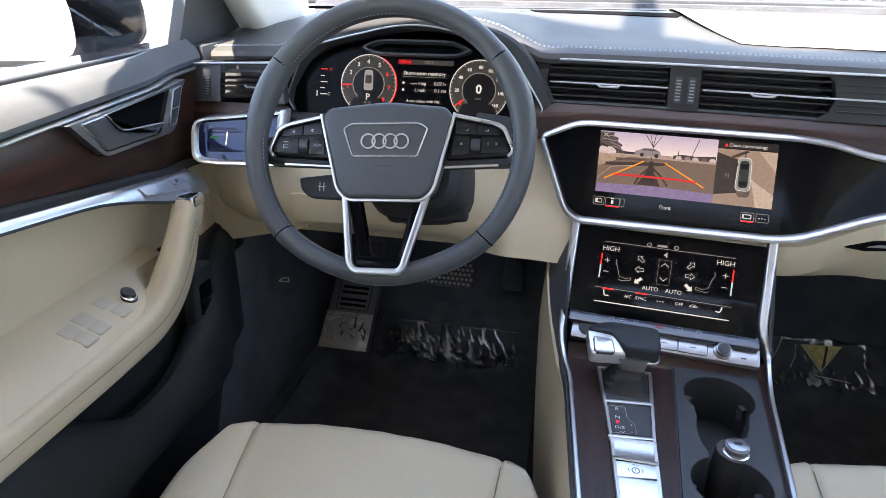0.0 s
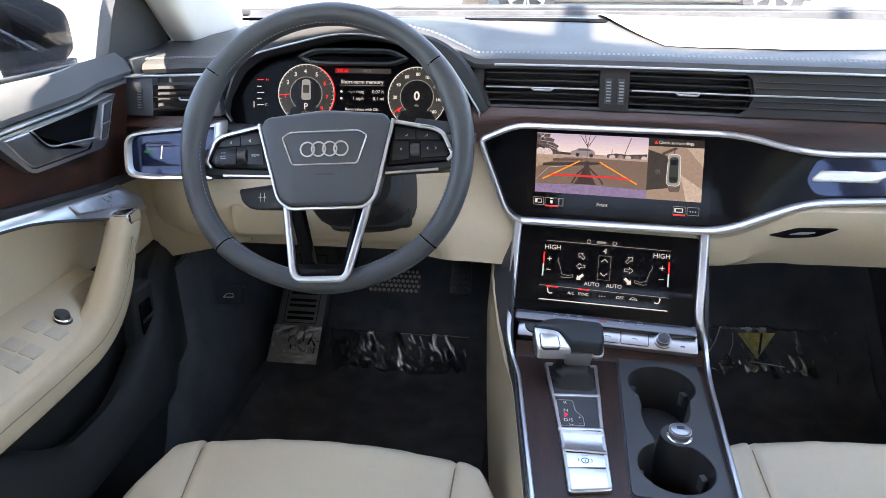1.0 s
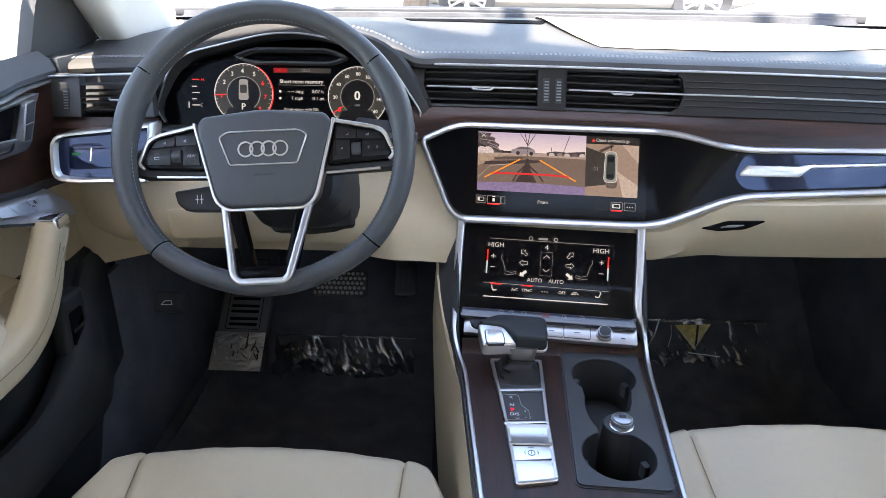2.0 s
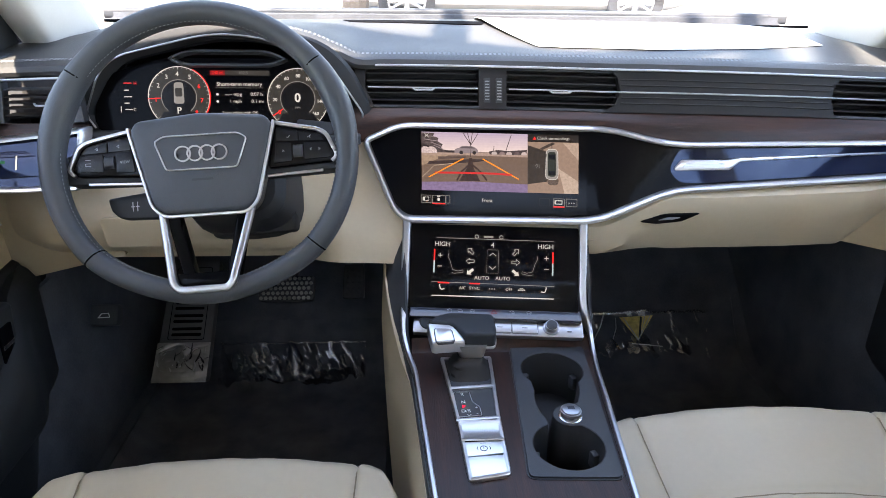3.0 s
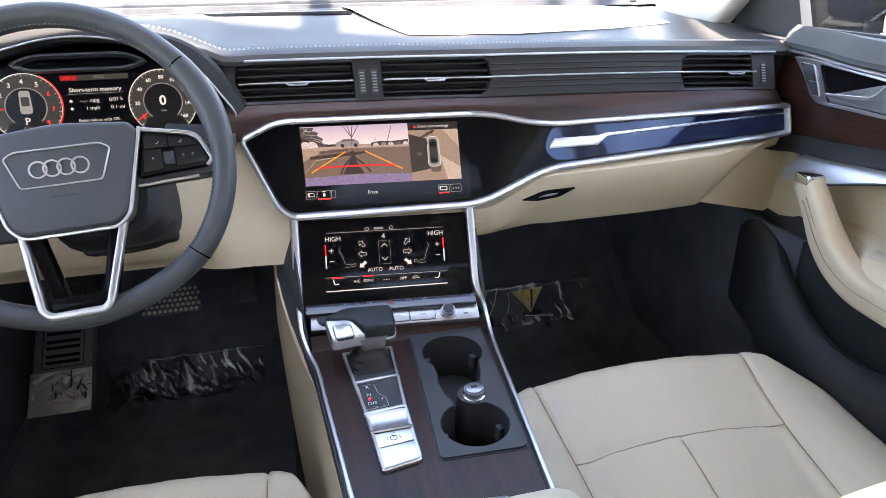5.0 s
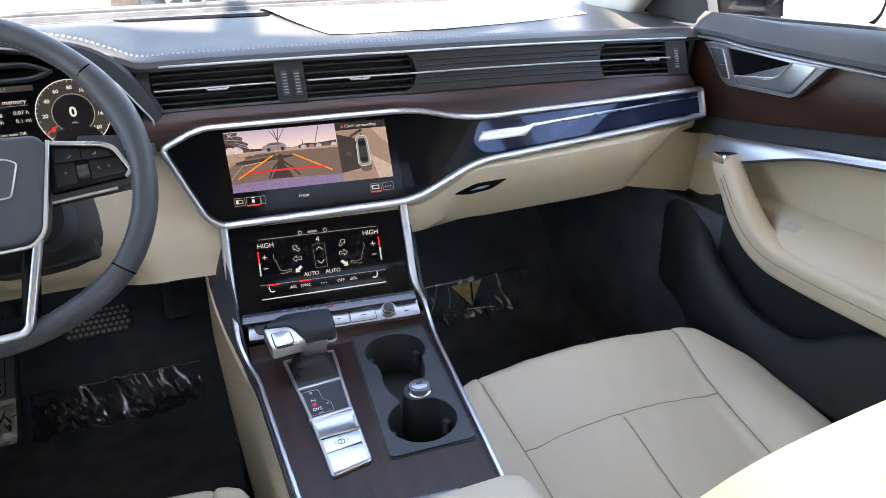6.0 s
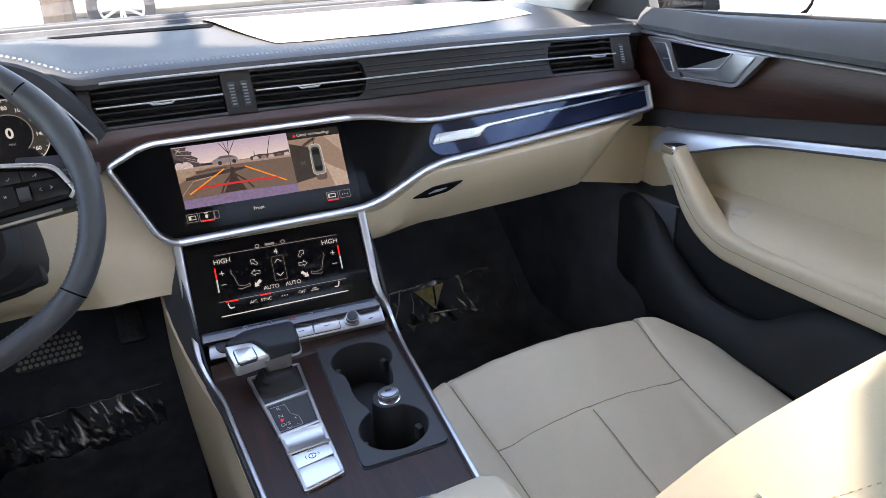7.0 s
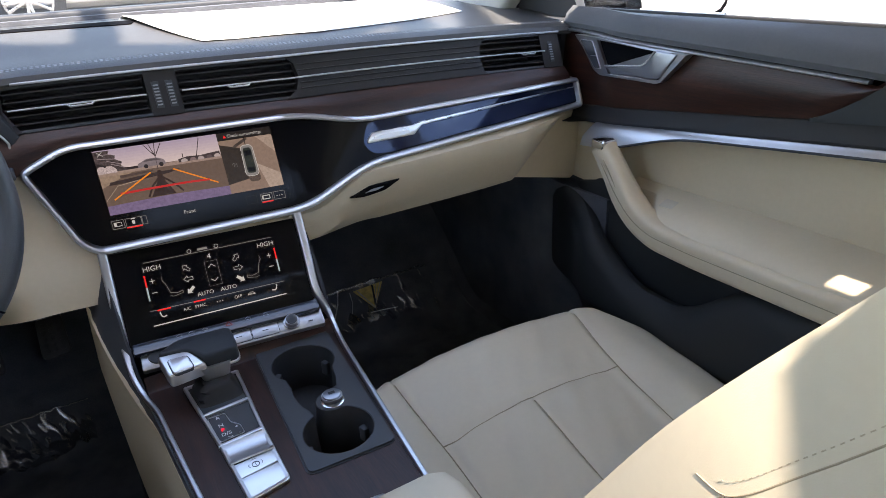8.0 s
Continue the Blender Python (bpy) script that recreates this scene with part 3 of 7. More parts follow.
def knee(s, t):
    x = -0.695 + 0.577 * s
    k = smooth(-0.31, -0.20, x)
    top, low_z = 0.640 + 0.055 * k, 0.503 + 0.019 * k
    z = top + (low_z - top) * t
    bulge = 0.030 * math.sin(math.pi * min(1, t * 1.1)) - 0.03 * smooth(0.75, 1.0, t)
    y = (face_y(x) - 0.014 - bulge) * (1 - k) + (face_y(x) + 0.36 * (z - 0.66) + 0.004 - 0.012 * smooth(0.45, 0.8, t)) * k
    return Vector((x, y + 0.05 * smooth(0.62, 0.72, abs(x)), z))


knee_panel = part("knee_panel", sheet(knee, 50, 12, 0.006), CREAM, dashboard, "cream knee panel under the steering wheel")
part("stowage_lid", prism(rounded([(-0.545, 0.590), (-0.455, 0.590), (-0.450, 0.548), (-0.540, 0.545)], 0.008, 3), lambda u, w, n: Vector((u, face_y(u) - 0.046 - n, w)), -0.006, 0.002, 0.0015), CREAM_PLASTIC, knee_panel)
for s in (-1, 1):
    def cap(p, t, s=s):
        x = 0.535 + 0.200 * p
        return Vector((s * x, face_y(s * x) - (0.010 if s < 0 else -0.006) + 0.03 * p - 0.006 * math.sin(math.pi * t), 0.66 - ((0.142 if s < 0 else 0.118) + (0.058 if s < 0 else 0.052) * p) * t))
    part("end_cap", sheet(cap, 8, 10, 0.006), CREAM_PLASTIC, dashboard, "cream dash end cap")
    part("dash_side", prism([(0.034, 0.66), (0.034, 0.790), (0.40, 0.802), (0.55, 0.55), (0.05, 0.5)], lambda u, w, n, s=s: Vector((s * (0.70 + n), u, w)), 0.0, 0.044), GREY_LEATHER, dashboard)
part("underside", box((0, 0.37, 0.545), (1.42, 0.60, 0.02)), BLACK_PLASTIC, dashboard)

# light switch panel beside the wheel
sw_at = (lambda u, w, n: Vector((u - 0.25 * n, -0.046 - 0.26 * max(0.0, -0.60 - u) + 0.52 * (w - 0.655) - n, w)))
SW = rounded([(-0.678, 0.701), (-0.545, 0.713), (-0.545, 0.639), (-0.630, 0.638), (-0.670, 0.643)], [0.02, 0.004, 0.004, 0.01, 0.016], 4)
part("switch_frame", band(SW, sw_at, [(0, -0.01), (0, 0.010), (0.002, 0.013), (0.005, 0.012), (0.006, 0.004), (0.006, -0.01)]), SATIN, dashboard, "satin silver switch panel frame")
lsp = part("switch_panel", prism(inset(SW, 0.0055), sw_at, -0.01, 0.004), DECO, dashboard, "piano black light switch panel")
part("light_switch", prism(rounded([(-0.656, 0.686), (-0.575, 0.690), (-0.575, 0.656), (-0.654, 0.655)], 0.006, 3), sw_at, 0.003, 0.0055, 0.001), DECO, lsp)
KEY_GREY = mat("dull_print", (0.22, 0.23, 0.25), 0.5)
SCREEN_GREEN, SCREEN_WHITE = glow("green_mark", (0.05, 0.6, 0.25), 0.2), glow("white_mark", (0.9, 0.92, 0.95), 1.1)
part("mark", flat([(-0.6270, 0.682), (-0.6252, 0.682), (-0.6252, 0.665), (-0.6270, 0.665)], sw_at, 0.0085), SCREEN_WHITE, lsp)
part("mark", flat([(-0.651, 0.676), (-0.640, 0.676), (-0.640, 0.673), (-0.651, 0.673)], sw_at, 0.0062), SCREEN_GREEN, lsp)


# a white paper sheet lying on the dash top before the passenger, its near edge curled up
def paper(s, t):
    front = [(0.0, 0.086, 0.104), (0.10, 0.135, 0.094), (0.36, 0.262, 0.091), (0.70, 0.440, 0.122), (1.0, 0.568, 0.158)]
    k = 0
    while k < 3 and front[k + 1][0] < s:
        k += 1
    q = (s - front[k][0]) / (front[k + 1][0] - front[k][0])
    near = Vector((front[k][1] + (front[k + 1][1] - front[k][1]) * q, front[k][2] + (front[k + 1][2] - front[k][2]) * q, 0))
    far = Vector((0.012 + 0.50 * s, 0.50 - 0.03 * s, 0))
    p = near.lerp(far, t) + Vector((-0.030 * math.sin(math.pi * min(1, t * 1.15)) * (1 - s) ** 2, 0, 0))
    y0 = lip_y(p.x)
    d = (p.y - y0) / ((0.60 - y0) / 0.60)
    curl = 0.0012 * (1 - t) ** 4 * (0.25 + 0.75 * smooth(0.55, 0.0, s)) + 0.0005 * math.sin(5 * s + 2 * t) ** 2 * (1 - t) + 0.004 * (1 - s) ** 6 * math.sin(math.pi * t)
    return Vector((p.x, p.y, dash_top(p.x, max(0, d)) + 0.0012 + curl - 0.08 * smooth(0.60, 0.735, abs(p.x)) * smooth(0.1, 0.5, d)))


sticker = thing("paper_sheet", (0.3, 0.2, 0.80), "white paper sheet lying sunlit on the dash top", "paper")
part("sheet", sheet(paper, 50, 30, 0.0005), PAPER, sticker)

# ---- instruments ----
DIAL_X = -0.3655
cluster = thing("instrument_cluster", (HOOD_X, 0.06, 0.70), "digital instrument cluster with two round dials under a hood", "instruments")
dial_at = Plane((DIAL_X, 0.046, 0.7395), 0, 17)
part("display", prism(rounded([(-0.195, -0.045), (0.195, -0.045), (0.185, 0.045), (0.10, 0.058), (-0.10, 0.058), (-0.185, 0.030)], 0.02, 4), dial_at, -0.01, 0.0), CLUSTER_GLASS, cluster, "dark instrument display glass")


def arch_path(n=70, grow=0.0, back=0.0, dz=0.0):
    """The chrome arch: leaning sides, rounded shoulders."""
    o = [(-0.553 - grow, 0.703), (-0.5635 - grow, 0.722), (-0.528 - grow, 0.797 + grow), (-0.355, 0.838 + grow), (-0.226 + grow, 0.801 + grow), (-0.175 + grow, 0.722), (-0.184 + grow, 0.703)]
    o = [Vector((q[0], 0.025 + back, q[1] + dz)) for q in rounded(o, [0, 0.008, 0.05, 0.12, 0.05, 0.008, 0], 8, closed=False)]
    run = [0.0]
    for a, b in zip(o, o[1:]):
        run.append(run[-1] + (b - a).length)
    out, k = [], 0
    for i in range(n + 1):
        t = run[-1] * i / n
        while k < len(o) - 2 and run[k + 1] < t:
            k += 1
        out.append(o[k].lerp(o[k + 1], min(1.0, (t - run[k]) / max(1e-9, run[k + 1] - run[k]))))
    return out


part("rim", sweep(arch_path(), oval(0.0014, 0.0014, 8), up=(0, 1, 0)), FRAME_METAL, cluster, "thin chrome arch round the instruments")
tunnel = [arch_path(50, 0.001 - 0.004 * t, 0.035 * t, -0.006 * t) for t in (0, 0.25, 0.5, 0.75, 1.0)]
part("shroud", loft(tunnel, caps=False, closed=False), BLACK_PLASTIC, cluster, "black shroud round the display")
brow = [arch_path(60, g, b, d) for g, b, d in ((0.0012, 0.001, 0), (0.008, 0.003, 0), (0.014, 0.006, 0.0), (0.0175, 0.012, -0.001), (0.018, 0.022, -0.003), (0.015, 0.040, -0.008), (0.006, 0.060, -0.020))]
part("hood_edge", loft(brow, caps=False, closed=False), HOOD_BLACK, cluster, "black soft-grained hood edge")
part("sill", box((HOOD_X, 0.025, 0.692), (0.40, 0.06, 0.012), 0.003), BLACK_PLASTIC, cluster)
recess = rounded([(-0.088, 0.055), (-0.055, 0.068), (0.055, 0.068), (0.088, 0.055), (0.060, 0.044), (-0.060, 0.044)], 0.012, 4)
part("visor_recess", band(recess, lambda u, w, n: dial_at(u, w, n), [(0, 0.004), (0.001, 0.016), (0.004, 0.016), (0.006, 0.004)]), BLACK_PLASTIC, cluster)

RED, WHITE, DIM, GREYG = glow("red_mark", (0.85, 0.03, 0.03), 1.0), glow("white_ink", (0.85, 0.86, 0.88), 0.68), glow("dim_ink", (0.30, 0.30, 0.31), 0.8), glow("dial_grey", (0.036, 0.035, 0.034), 1.0, 0.25, 40)
BLACKG = glow("display_black", (0.006, 0.006, 0.007), 1.0)


def dial(u0, w0, marks, red_from, needle, name):
    d = part("dial", disc(dial_at, u0, w0, 0.0425, 0.0, 0.0008), GREYG, cluster, "round grey dial with white scale")
    part("ring", ring(dial_at, u0, w0, 0.0435, 0.0009, 0.0, 0.0016, 60, -50 if red_from else -50, 230), WHITE, d)
    if red_from:
        part("ring", ring(dial_at, u0, w0, 0.0445, 0.0013, 0.0, 0.002, 40, -45, red_from), RED, d)
    part("face", disc(dial_at, u0, w0, 0.0245, 0.0008, 0.0012), BLACKG, d)
    part("ring", ring(dial_at, u0, w0, 0.0250, 0.0009, 0.0, 0.0018, 48, -50, 230), DIM, d)
    lines = []
    for i in range(33):
        a = radians(225 - 270 * i / 32)
        r0 = 0.0405 if i % 4 else 0.0392
        lines.append([(u0 + r0 * math.cos(a), w0 + r0 * math.sin(a)), (u0 + 0.0418 * math.cos(a), w0 + 0.0418 * math.sin(a))])
    part("scale", strokes(lines, dial_at, 0.0016, 0.0006), WHITE, d)
    part("gap", flat([(u0 - 0.022, w0 - 0.0205), (u0 + 0.022, w0 - 0.0205), (u0 + 0.034, w0 - 0.045), (u0 - 0.034, w0 - 0.045)], dial_at, 0.0022), BLACKG, d)
    for a, s, m in marks:
        t = radians(a)
        text("numeral", s, 0.0086 if len(s) < 2 else 0.0066, dial_at, u0 + 0.0325 * math.cos(t), w0 + 0.0325 * math.sin(t), 0.0018, m, d, bold=0.0002)
    t = radians(needle)
    part("needle", strokes([[(u0 + 0.026 * math.cos(t), w0 + 0.026 * math.sin(t)), (u0 + 0.043 * math.cos(t), w0 + 0.043 * math.sin(t))]], dial_at, 0.0024, 0.0016), RED, d)
    return d


tach = dial(-0.0735, 0.003, [(187, "1", RED), (150, "2", WHITE), (120, "3", WHITE), (92, "4", WHITE), (60, "5", WHITE), (28, "6", RED), (-8, "7", RED), (-42, "8", RED)], 62, 183, "tachometer")
speedo = dial(0.0945, 0.001, [(216, "0", RED), (182, "20", WHITE), (148, "40", WHITE), (118, "60", WHITE), (88, "80", WHITE), (60, "100", WHITE), (28, "120", WHITE), (-6, "140", WHITE), (-40, "160", WHITE)], None, 214, "speedometer")
text("letter", "P", 0.013, dial_at, -0.0735, -0.016, 0.0026, WHITE, tach, bold=0.0002)
text("letter", "AUTO", 0.0045, dial_at, -0.0735, -0.0245, 0.0026, DIM, tach)
part("car_picture", prism(rounded([(-0.080, 0.024), (-0.067, 0.024), (-0.066, -0.006), (-0.081, -0.006)], 0.004, 3), dial_at, 0.0012, 0.0016), DIM, tach)
part("car_roof", flat(rounded([(-0.0785, 0.016), (-0.0685, 0.016), (-0.0685, 0.004), (-0.0785, 0.004)], 0.002, 2), dial_at, 0.0019), GREYG, tach)
text("numeral", "0", 0.0175, dial_at, 0.0945, 0.002, 0.0026, WHITE, speedo, bold=0.0005)
text("letter", "MPH", 0.0038, dial_at, 0.0945, -0.0115, 0.0026, DIM, speedo)
part("status_bar", flat([(-0.029, 0.041), (0.055, 0.041), (0.055, 0.034), (-0.029, 0.034)], dial_at, 0.0006), GREYG, cluster)
part("status_bar", flat([(-0.029, 0.041), (-0.008, 0.041), (-0.008, 0.034), (-0.029, 0.034)], dial_at, 0.0010), glow("dark_red", (0.20, 0.01, 0.012), 1.0), cluster)
text("caption", "240 mi", 0.0058, dial_at, -0.018, 0.0375, 0.0014, RED, cluster)
text("caption", "102.5", 0.0062, dial_at, 0.018, 0.0375, 0.0014, DIM, cluster)
text("caption", "Short-term memory", 0.0078, dial_at, 0.012, 0.0215, 0.0010, WHITE, cluster, bold=0.0001)
part("rule", strokes([[(-0.022, 0.0165), (0.046, 0.0165)]], dial_at, 0.001, 0.0005), DIM, cluster)
text("caption", "--,-- mpg", 0.0068, dial_at, 0.003, 0.0075, 0.0010, WHITE, cluster)
text("caption", "0:07 h", 0.0070, dial_at, 0.036, 0.0075, 0.0010, WHITE, cluster)
text("caption", "1 mph", 0.0068, dial_at, 0.006, -0.0025, 0.0010, WHITE, cluster)
text("caption", "0.1 mi", 0.0070, dial_at, 0.037, -0.0025, 0.0010, WHITE, cluster)
text("caption", "Reset values with OK", 0.0058, dial_at, 0.012, -0.0185, 0.0010, WHITE, cluster)
for w in (0.0075, -0.0025):
    part("dot", disc(dial_at, -0.0195, w, 0.0018, 0.0, 0.001, n=10), WHITE, cluster)
for i, (w, m) in enumerate(((0.022, RED), (0.012, WHITE), (0.003, WHITE), (-0.006, WHITE), (-0.015, WHITE))):
    part("tick", flat([(-0.150, w), (-0.143 + 0.004 * (i % 2 == 0), w), (-0.143 + 0.004 * (i % 2 == 0), w + 0.0014), (-0.150, w + 0.0014)], dial_at, 0.0012), m, cluster)
text("letter", "H", 0.006, dial_at, -0.134, 0.0225, 0.0012, RED, cluster)
text("letter", "C", 0.006, dial_at, -0.136, -0.0145, 0.0012, WHITE, cluster)
part("mark", strokes([[(-0.155, -0.010), (-0.155, -0.018)]], dial_at, 0.0012, 0.0014), WHITE, cluster)

# ---- infotainment display ----
SC0, SC1 = (-0.1075, 0.5955), (0.1410, 0.7030)
infotainment = thing("infotainment_display", (0.017, -0.02, 0.60), "wide touch screen showing a front camera picture", "screen")


def scr(x, z, n=0.0):
    return fascia(x, z, 0.0062 + n)


part("screen", prism(dense(rounded([SC0, (SC1[0], SC0[1]), SC1, (SC0[0], SC1[1])], 0.003, 2), 0.03), scr, -0.002, 0.0006), SCREEN, infotainment, "dark touch screen glass")


def shot(name, pts, n, c, s=1.0, label="", vary=0.22, size=260.0):
    return part(name, flat(dense(pts, 0.03), scr, n), glow(name, c, s, vary, size), infotainment, label)


X0, X1, XM, ZT, ZB = -0.0935, 0.1285, 0.0570, 0.7015, 0.6235
HZ = 0.676
SKY_STEPS = 8
for i in range(SKY_STEPS):
    t = (i + 0.5) / SKY_STEPS
    z0, z1 = ZT + (HZ - ZT) * i / SKY_STEPS, ZT + (HZ - ZT) * (i + 1) / SKY_STEPS
    shot("camera_sky", [(X0, z0), (XM, z0), (XM, z1), (X0, z1)], 0.0010, (0.42 + 0.28 * t, 0.36 + 0.24 * t, 0.52 + 0.10 * t), 0.95, "hazy lilac camera sky", 0.05)
shot("camera_ground", [(X0, HZ), (XM, HZ), (XM, 0.6345), (X0, 0.6345)], 0.0010, (0.165, 0.118, 0.098), 0.9, "brown camera picture of a car park", 0.12)
shot("camera_bonnet", [(X0, 0.6345), (-0.02, 0.6365), (XM, 0.6345), (XM, ZB), (X0, ZB)], 0.0013, (0.20, 0.155, 0.30), 0.95, "violet bonnet edge")
shot("kerb_island", [(-0.083, 0.6625), (-0.022, 0.6665), (0.003, 0.6665), (-0.012, 0.6630), (-0.05, 0.6600), (-0.085, 0.6585)], 0.0013, (0.05, 0.035, 0.035))
shot("kerb_island", [(-0.070, 0.6690), (-0.030, 0.6700), (-0.030, 0.6680), (-0.070, 0.6655)], 0.0013, (0.09, 0.065, 0.06))
shot("distant_hedge", [(0.003, 0.6775), (0.015, 0.6795), (0.030, 0.6785), (0.056, 0.6805), (0.056, 0.6735), (0.003, 0.6735)], 0.0013, (0.06, 0.045, 0.05))
shot("distant_hedge", [(X0, 0.696), (-0.086, 0.694), (-0.078, 0.689), (-0.070, 0.6795), (-0.056, 0.6775), (-0.046, 0.6775), (-0.046, 0.6745), (X0, 0.6745)], 0.0013, (0.035, 0.028, 0.03))
shot("camera_far", [(X0, 0.6755), (XM, 0.6755), (XM, 0.6705), (-0.03, 0.6715), (X0, 0.6700)], 0.0012, (0.33, 0.25, 0.23))
for x, c in ((0.006, (0.45, 0.40, 0.42)), (0.017, (0.20, 0.15, 0.16)), (0.027, (0.40, 0.34, 0.36)), (0.038, (0.12, 0.09, 0.10)), (0.048, (0.42, 0.36, 0.38))):
    shot("distant_car", rounded([(x, 0.6735), (x, 0.6755), (x + 0.002, 0.6775), (x + 0.006, 0.6775), (x + 0.008, 0.6755), (x + 0.008, 0.6735)], 0.0008, 2), 0.0015, c)
shot("tree_canopy", [(X0, 0.7005), (-0.0745, 0.7005), (-0.0765, 0.6965), (-0.0690, 0.6935), (-0.0705, 0.6895), (-0.0630, 0.6850), (-0.0655, 0.6815), (-0.0575, 0.6745), (-0.070, 0.6745), (-0.079, 0.6815), (X0, 0.6870)], 0.0014, (0.075, 0.06, 0.065), 1.0, "dark trees in the camera picture", 0.85, 420)
part("twig", strokes([[(-0.090, 0.692), (-0.070, 0.6895)], [(-0.088, 0.6965), (-0.0735, 0.6955)], [(-0.080, 0.688), (-0.064, 0.6825)], [(-0.076, 0.684), (-0.061, 0.678)]], scr, 0.0016, 0.0007), glow("pale_gap", (0.34, 0.28, 0.32), 1), infotainment)
for x, z in ((X0, 0.6735), (-0.0845, 0.6735)):
    shot("white_car", rounded([(x, z), (x, z + 0.0065), (x + 0.003, z + 0.0090), (x + 0.008, z + 0.0085), (x + 0.013, z + 0.0045), (x + 0.0135, z)], 0.0012, 2), 0.0017, (0.50, 0.43, 0.46), 1.0, "", 0.5, 700)
gc = shot("grey_car", rounded([(-0.0465, 0.6745), (-0.0465, 0.6790), (-0.0400, 0.6815), (-0.0350, 0.6840), (-0.0220, 0.6840), (-0.0150, 0.6810), (-0.0130, 0.6780), (-0.0130, 0.6745)], 0.0015, 3), 0.0017, (0.22, 0.19, 0.22), 1.0, "grey car in the camera picture", 0.15)
part("window", flat([(-0.0395, 0.6808), (-0.0345, 0.6832), (-0.0225, 0.6832), (-0.0170, 0.6808)], scr, 0.0019), glow("picture_window", (0.10, 0.085, 0.10), 1), gc)
for x in (-0.0370, -0.0185):
    part("wheel", disc(scr, x, 0.6752, 0.0026, 0.0, 0.0020, n=14), glow("picture_wheel", (0.03, 0.025, 0.028), 1), gc)
part("ground_line", strokes([[(-0.0925, 0.6410), (-0.0755, 0.6570), (-0.0470, 0.6605)]], scr, 0.0015, 0.0007), glow("pale_line", (0.42, 0.34, 0.28), 1), infotainment)
shot("sunny_ground", [(X0, 0.6730), (-0.048, 0.6730), (-0.060, 0.6690), (-0.0745, 0.6640), (X0, 0.6560)], 0.0012, (0.34, 0.255, 0.20), 0.9, "", 0.25)
TREE_DARK = glow("tree_dark", (0.05, 0.035, 0.04), 1)
part("tree", strokes([[(-0.024, 0.670), (-0.0235, 0.687)], [(-0.0235, 0.686), (-0.034, 0.701)], [(-0.0235, 0.686), (-0.028, 0.7014)], [(-0.0235, 0.687), (-0.021, 0.7014)], [(-0.0235, 0.685), (-0.013, 0.701)]], scr, 0.0017, 0.0009), TREE_DARK, infotainment)
part("tree", strokes([[(0.026, 0.678), (0.034, 0.700)]], scr, 0.0017, 0.0009), TREE_DARK, infotainment)
part("tree", strokes([[(0.009, 0.677), (0.0095, 0.684)]], scr, 0.0017, 0.0009), TREE_DARK, infotainment)
shot("tree_shadow", [(-0.0255, 0.668), (-0.0215, 0.668), (-0.0195, 0.655), (-0.010, 0.637), (-0.040, 0.637), (-0.0285, 0.655)], 0.0013, (0.045, 0.028, 0.026))
part("tree_shadow", strokes([[(-0.026, 0.659), (-0.036, 0.650), (-0.043, 0.638)], [(-0.021, 0.659), (-0.010, 0.650), (-0.001, 0.639)]], scr, 0.0015, 0.0022), glow("shadow_dark", (0.045, 0.028, 0.026), 1), infotainment)
ORANGE = glow("orange_line", (0.85, 0.27, 0.03), 1)
part("guide_line", strokes([[(-0.083, 0.6415), (-0.034, 0.667)]], scr, 0.0019, 0.0017), ORANGE, infotainment, "orange guide line")
part("guide_line", strokes([[(0.044, 0.6415), (-0.006, 0.667)]], scr, 0.0019, 0.0017), ORANGE, infotainment, "orange guide line")
part("guide_line", strokes([[(-0.074, 0.6475), (-0.040, 0.6480), (0.008, 0.6480), (0.034, 0.6470)]], scr, 0.0019, 0.0026), glow("red_line", (0.55, 0.03, 0.03), 1), infotainment, "red guide line")
part("cross", strokes([[(-0.089, 0.6945), (-0.083, 0.6995)], [(-0.089, 0.6995), (-0.083, 0.6945)]], scr, 0.0019, 0.0006), WHITE, infotainment)
# bird's-eye view
shot("top_view", [(XM, 0.6915), (X1, 0.6915), (X1, ZB), (XM, ZB)], 0.0010, (0.28, 0.205, 0.170), 0.95, "brown bird's-eye camera picture", 0.12)
shot("top_view_dark", [(XM, 0.6870), (0.0845, 0.6790), (0.0845, 0.6390), (XM, 0.6350)], 0.0013, (0.040, 0.032, 0.028), 1.0, "", 0.3)
shot("top_view_light", [(0.100, 0.657), (0.1285, 0.640), (0.1285, 0.6237), (0.109, 0.6237)], 0.0013, (0.42, 0.34, 0.30))
shot("top_view_light", [(0.106, 0.6915), (0.1285, 0.6915), (0.1285, 0.668)], 0.0012, (0.38, 0.30, 0.26))
shot("top_view_shadow", [(0.0740, 0.6830), (0.0775, 0.6808), (0.0955, 0.6895), (0.0930, 0.6913), (0.0870, 0.6895)], 0.0015, (0.06, 0.045, 0.04))
shot("car_shadow", rounded([(0.0835, 0.645), (0.1010, 0.645), (0.1000, 0.6345), (0.0860, 0.6345)], 0.004, 3), 0.0014, (0.10, 0.075, 0.065), 1.0, "", 0.5, 600)
part("speaker_icon", strokes([[(0.0675, 0.6595), (0.0700, 0.6620), (0.0715, 0.6595), (0.0690, 0.6570)], [(0.0730, 0.6620), (0.0735, 0.6570)]], scr, 0.0017, 0.0006), DIM, infotainment)
shot("caption_bar", [(XM, ZT), (X1, ZT), (X1, 0.6920), (XM, 0.6920)], 0.0010, (0.02, 0.017, 0.016))
text("caption", "Check surroundings", 0.0056, scr, 0.070, 0.6965, 0.0015, WHITE, infotainment, "LEFT")
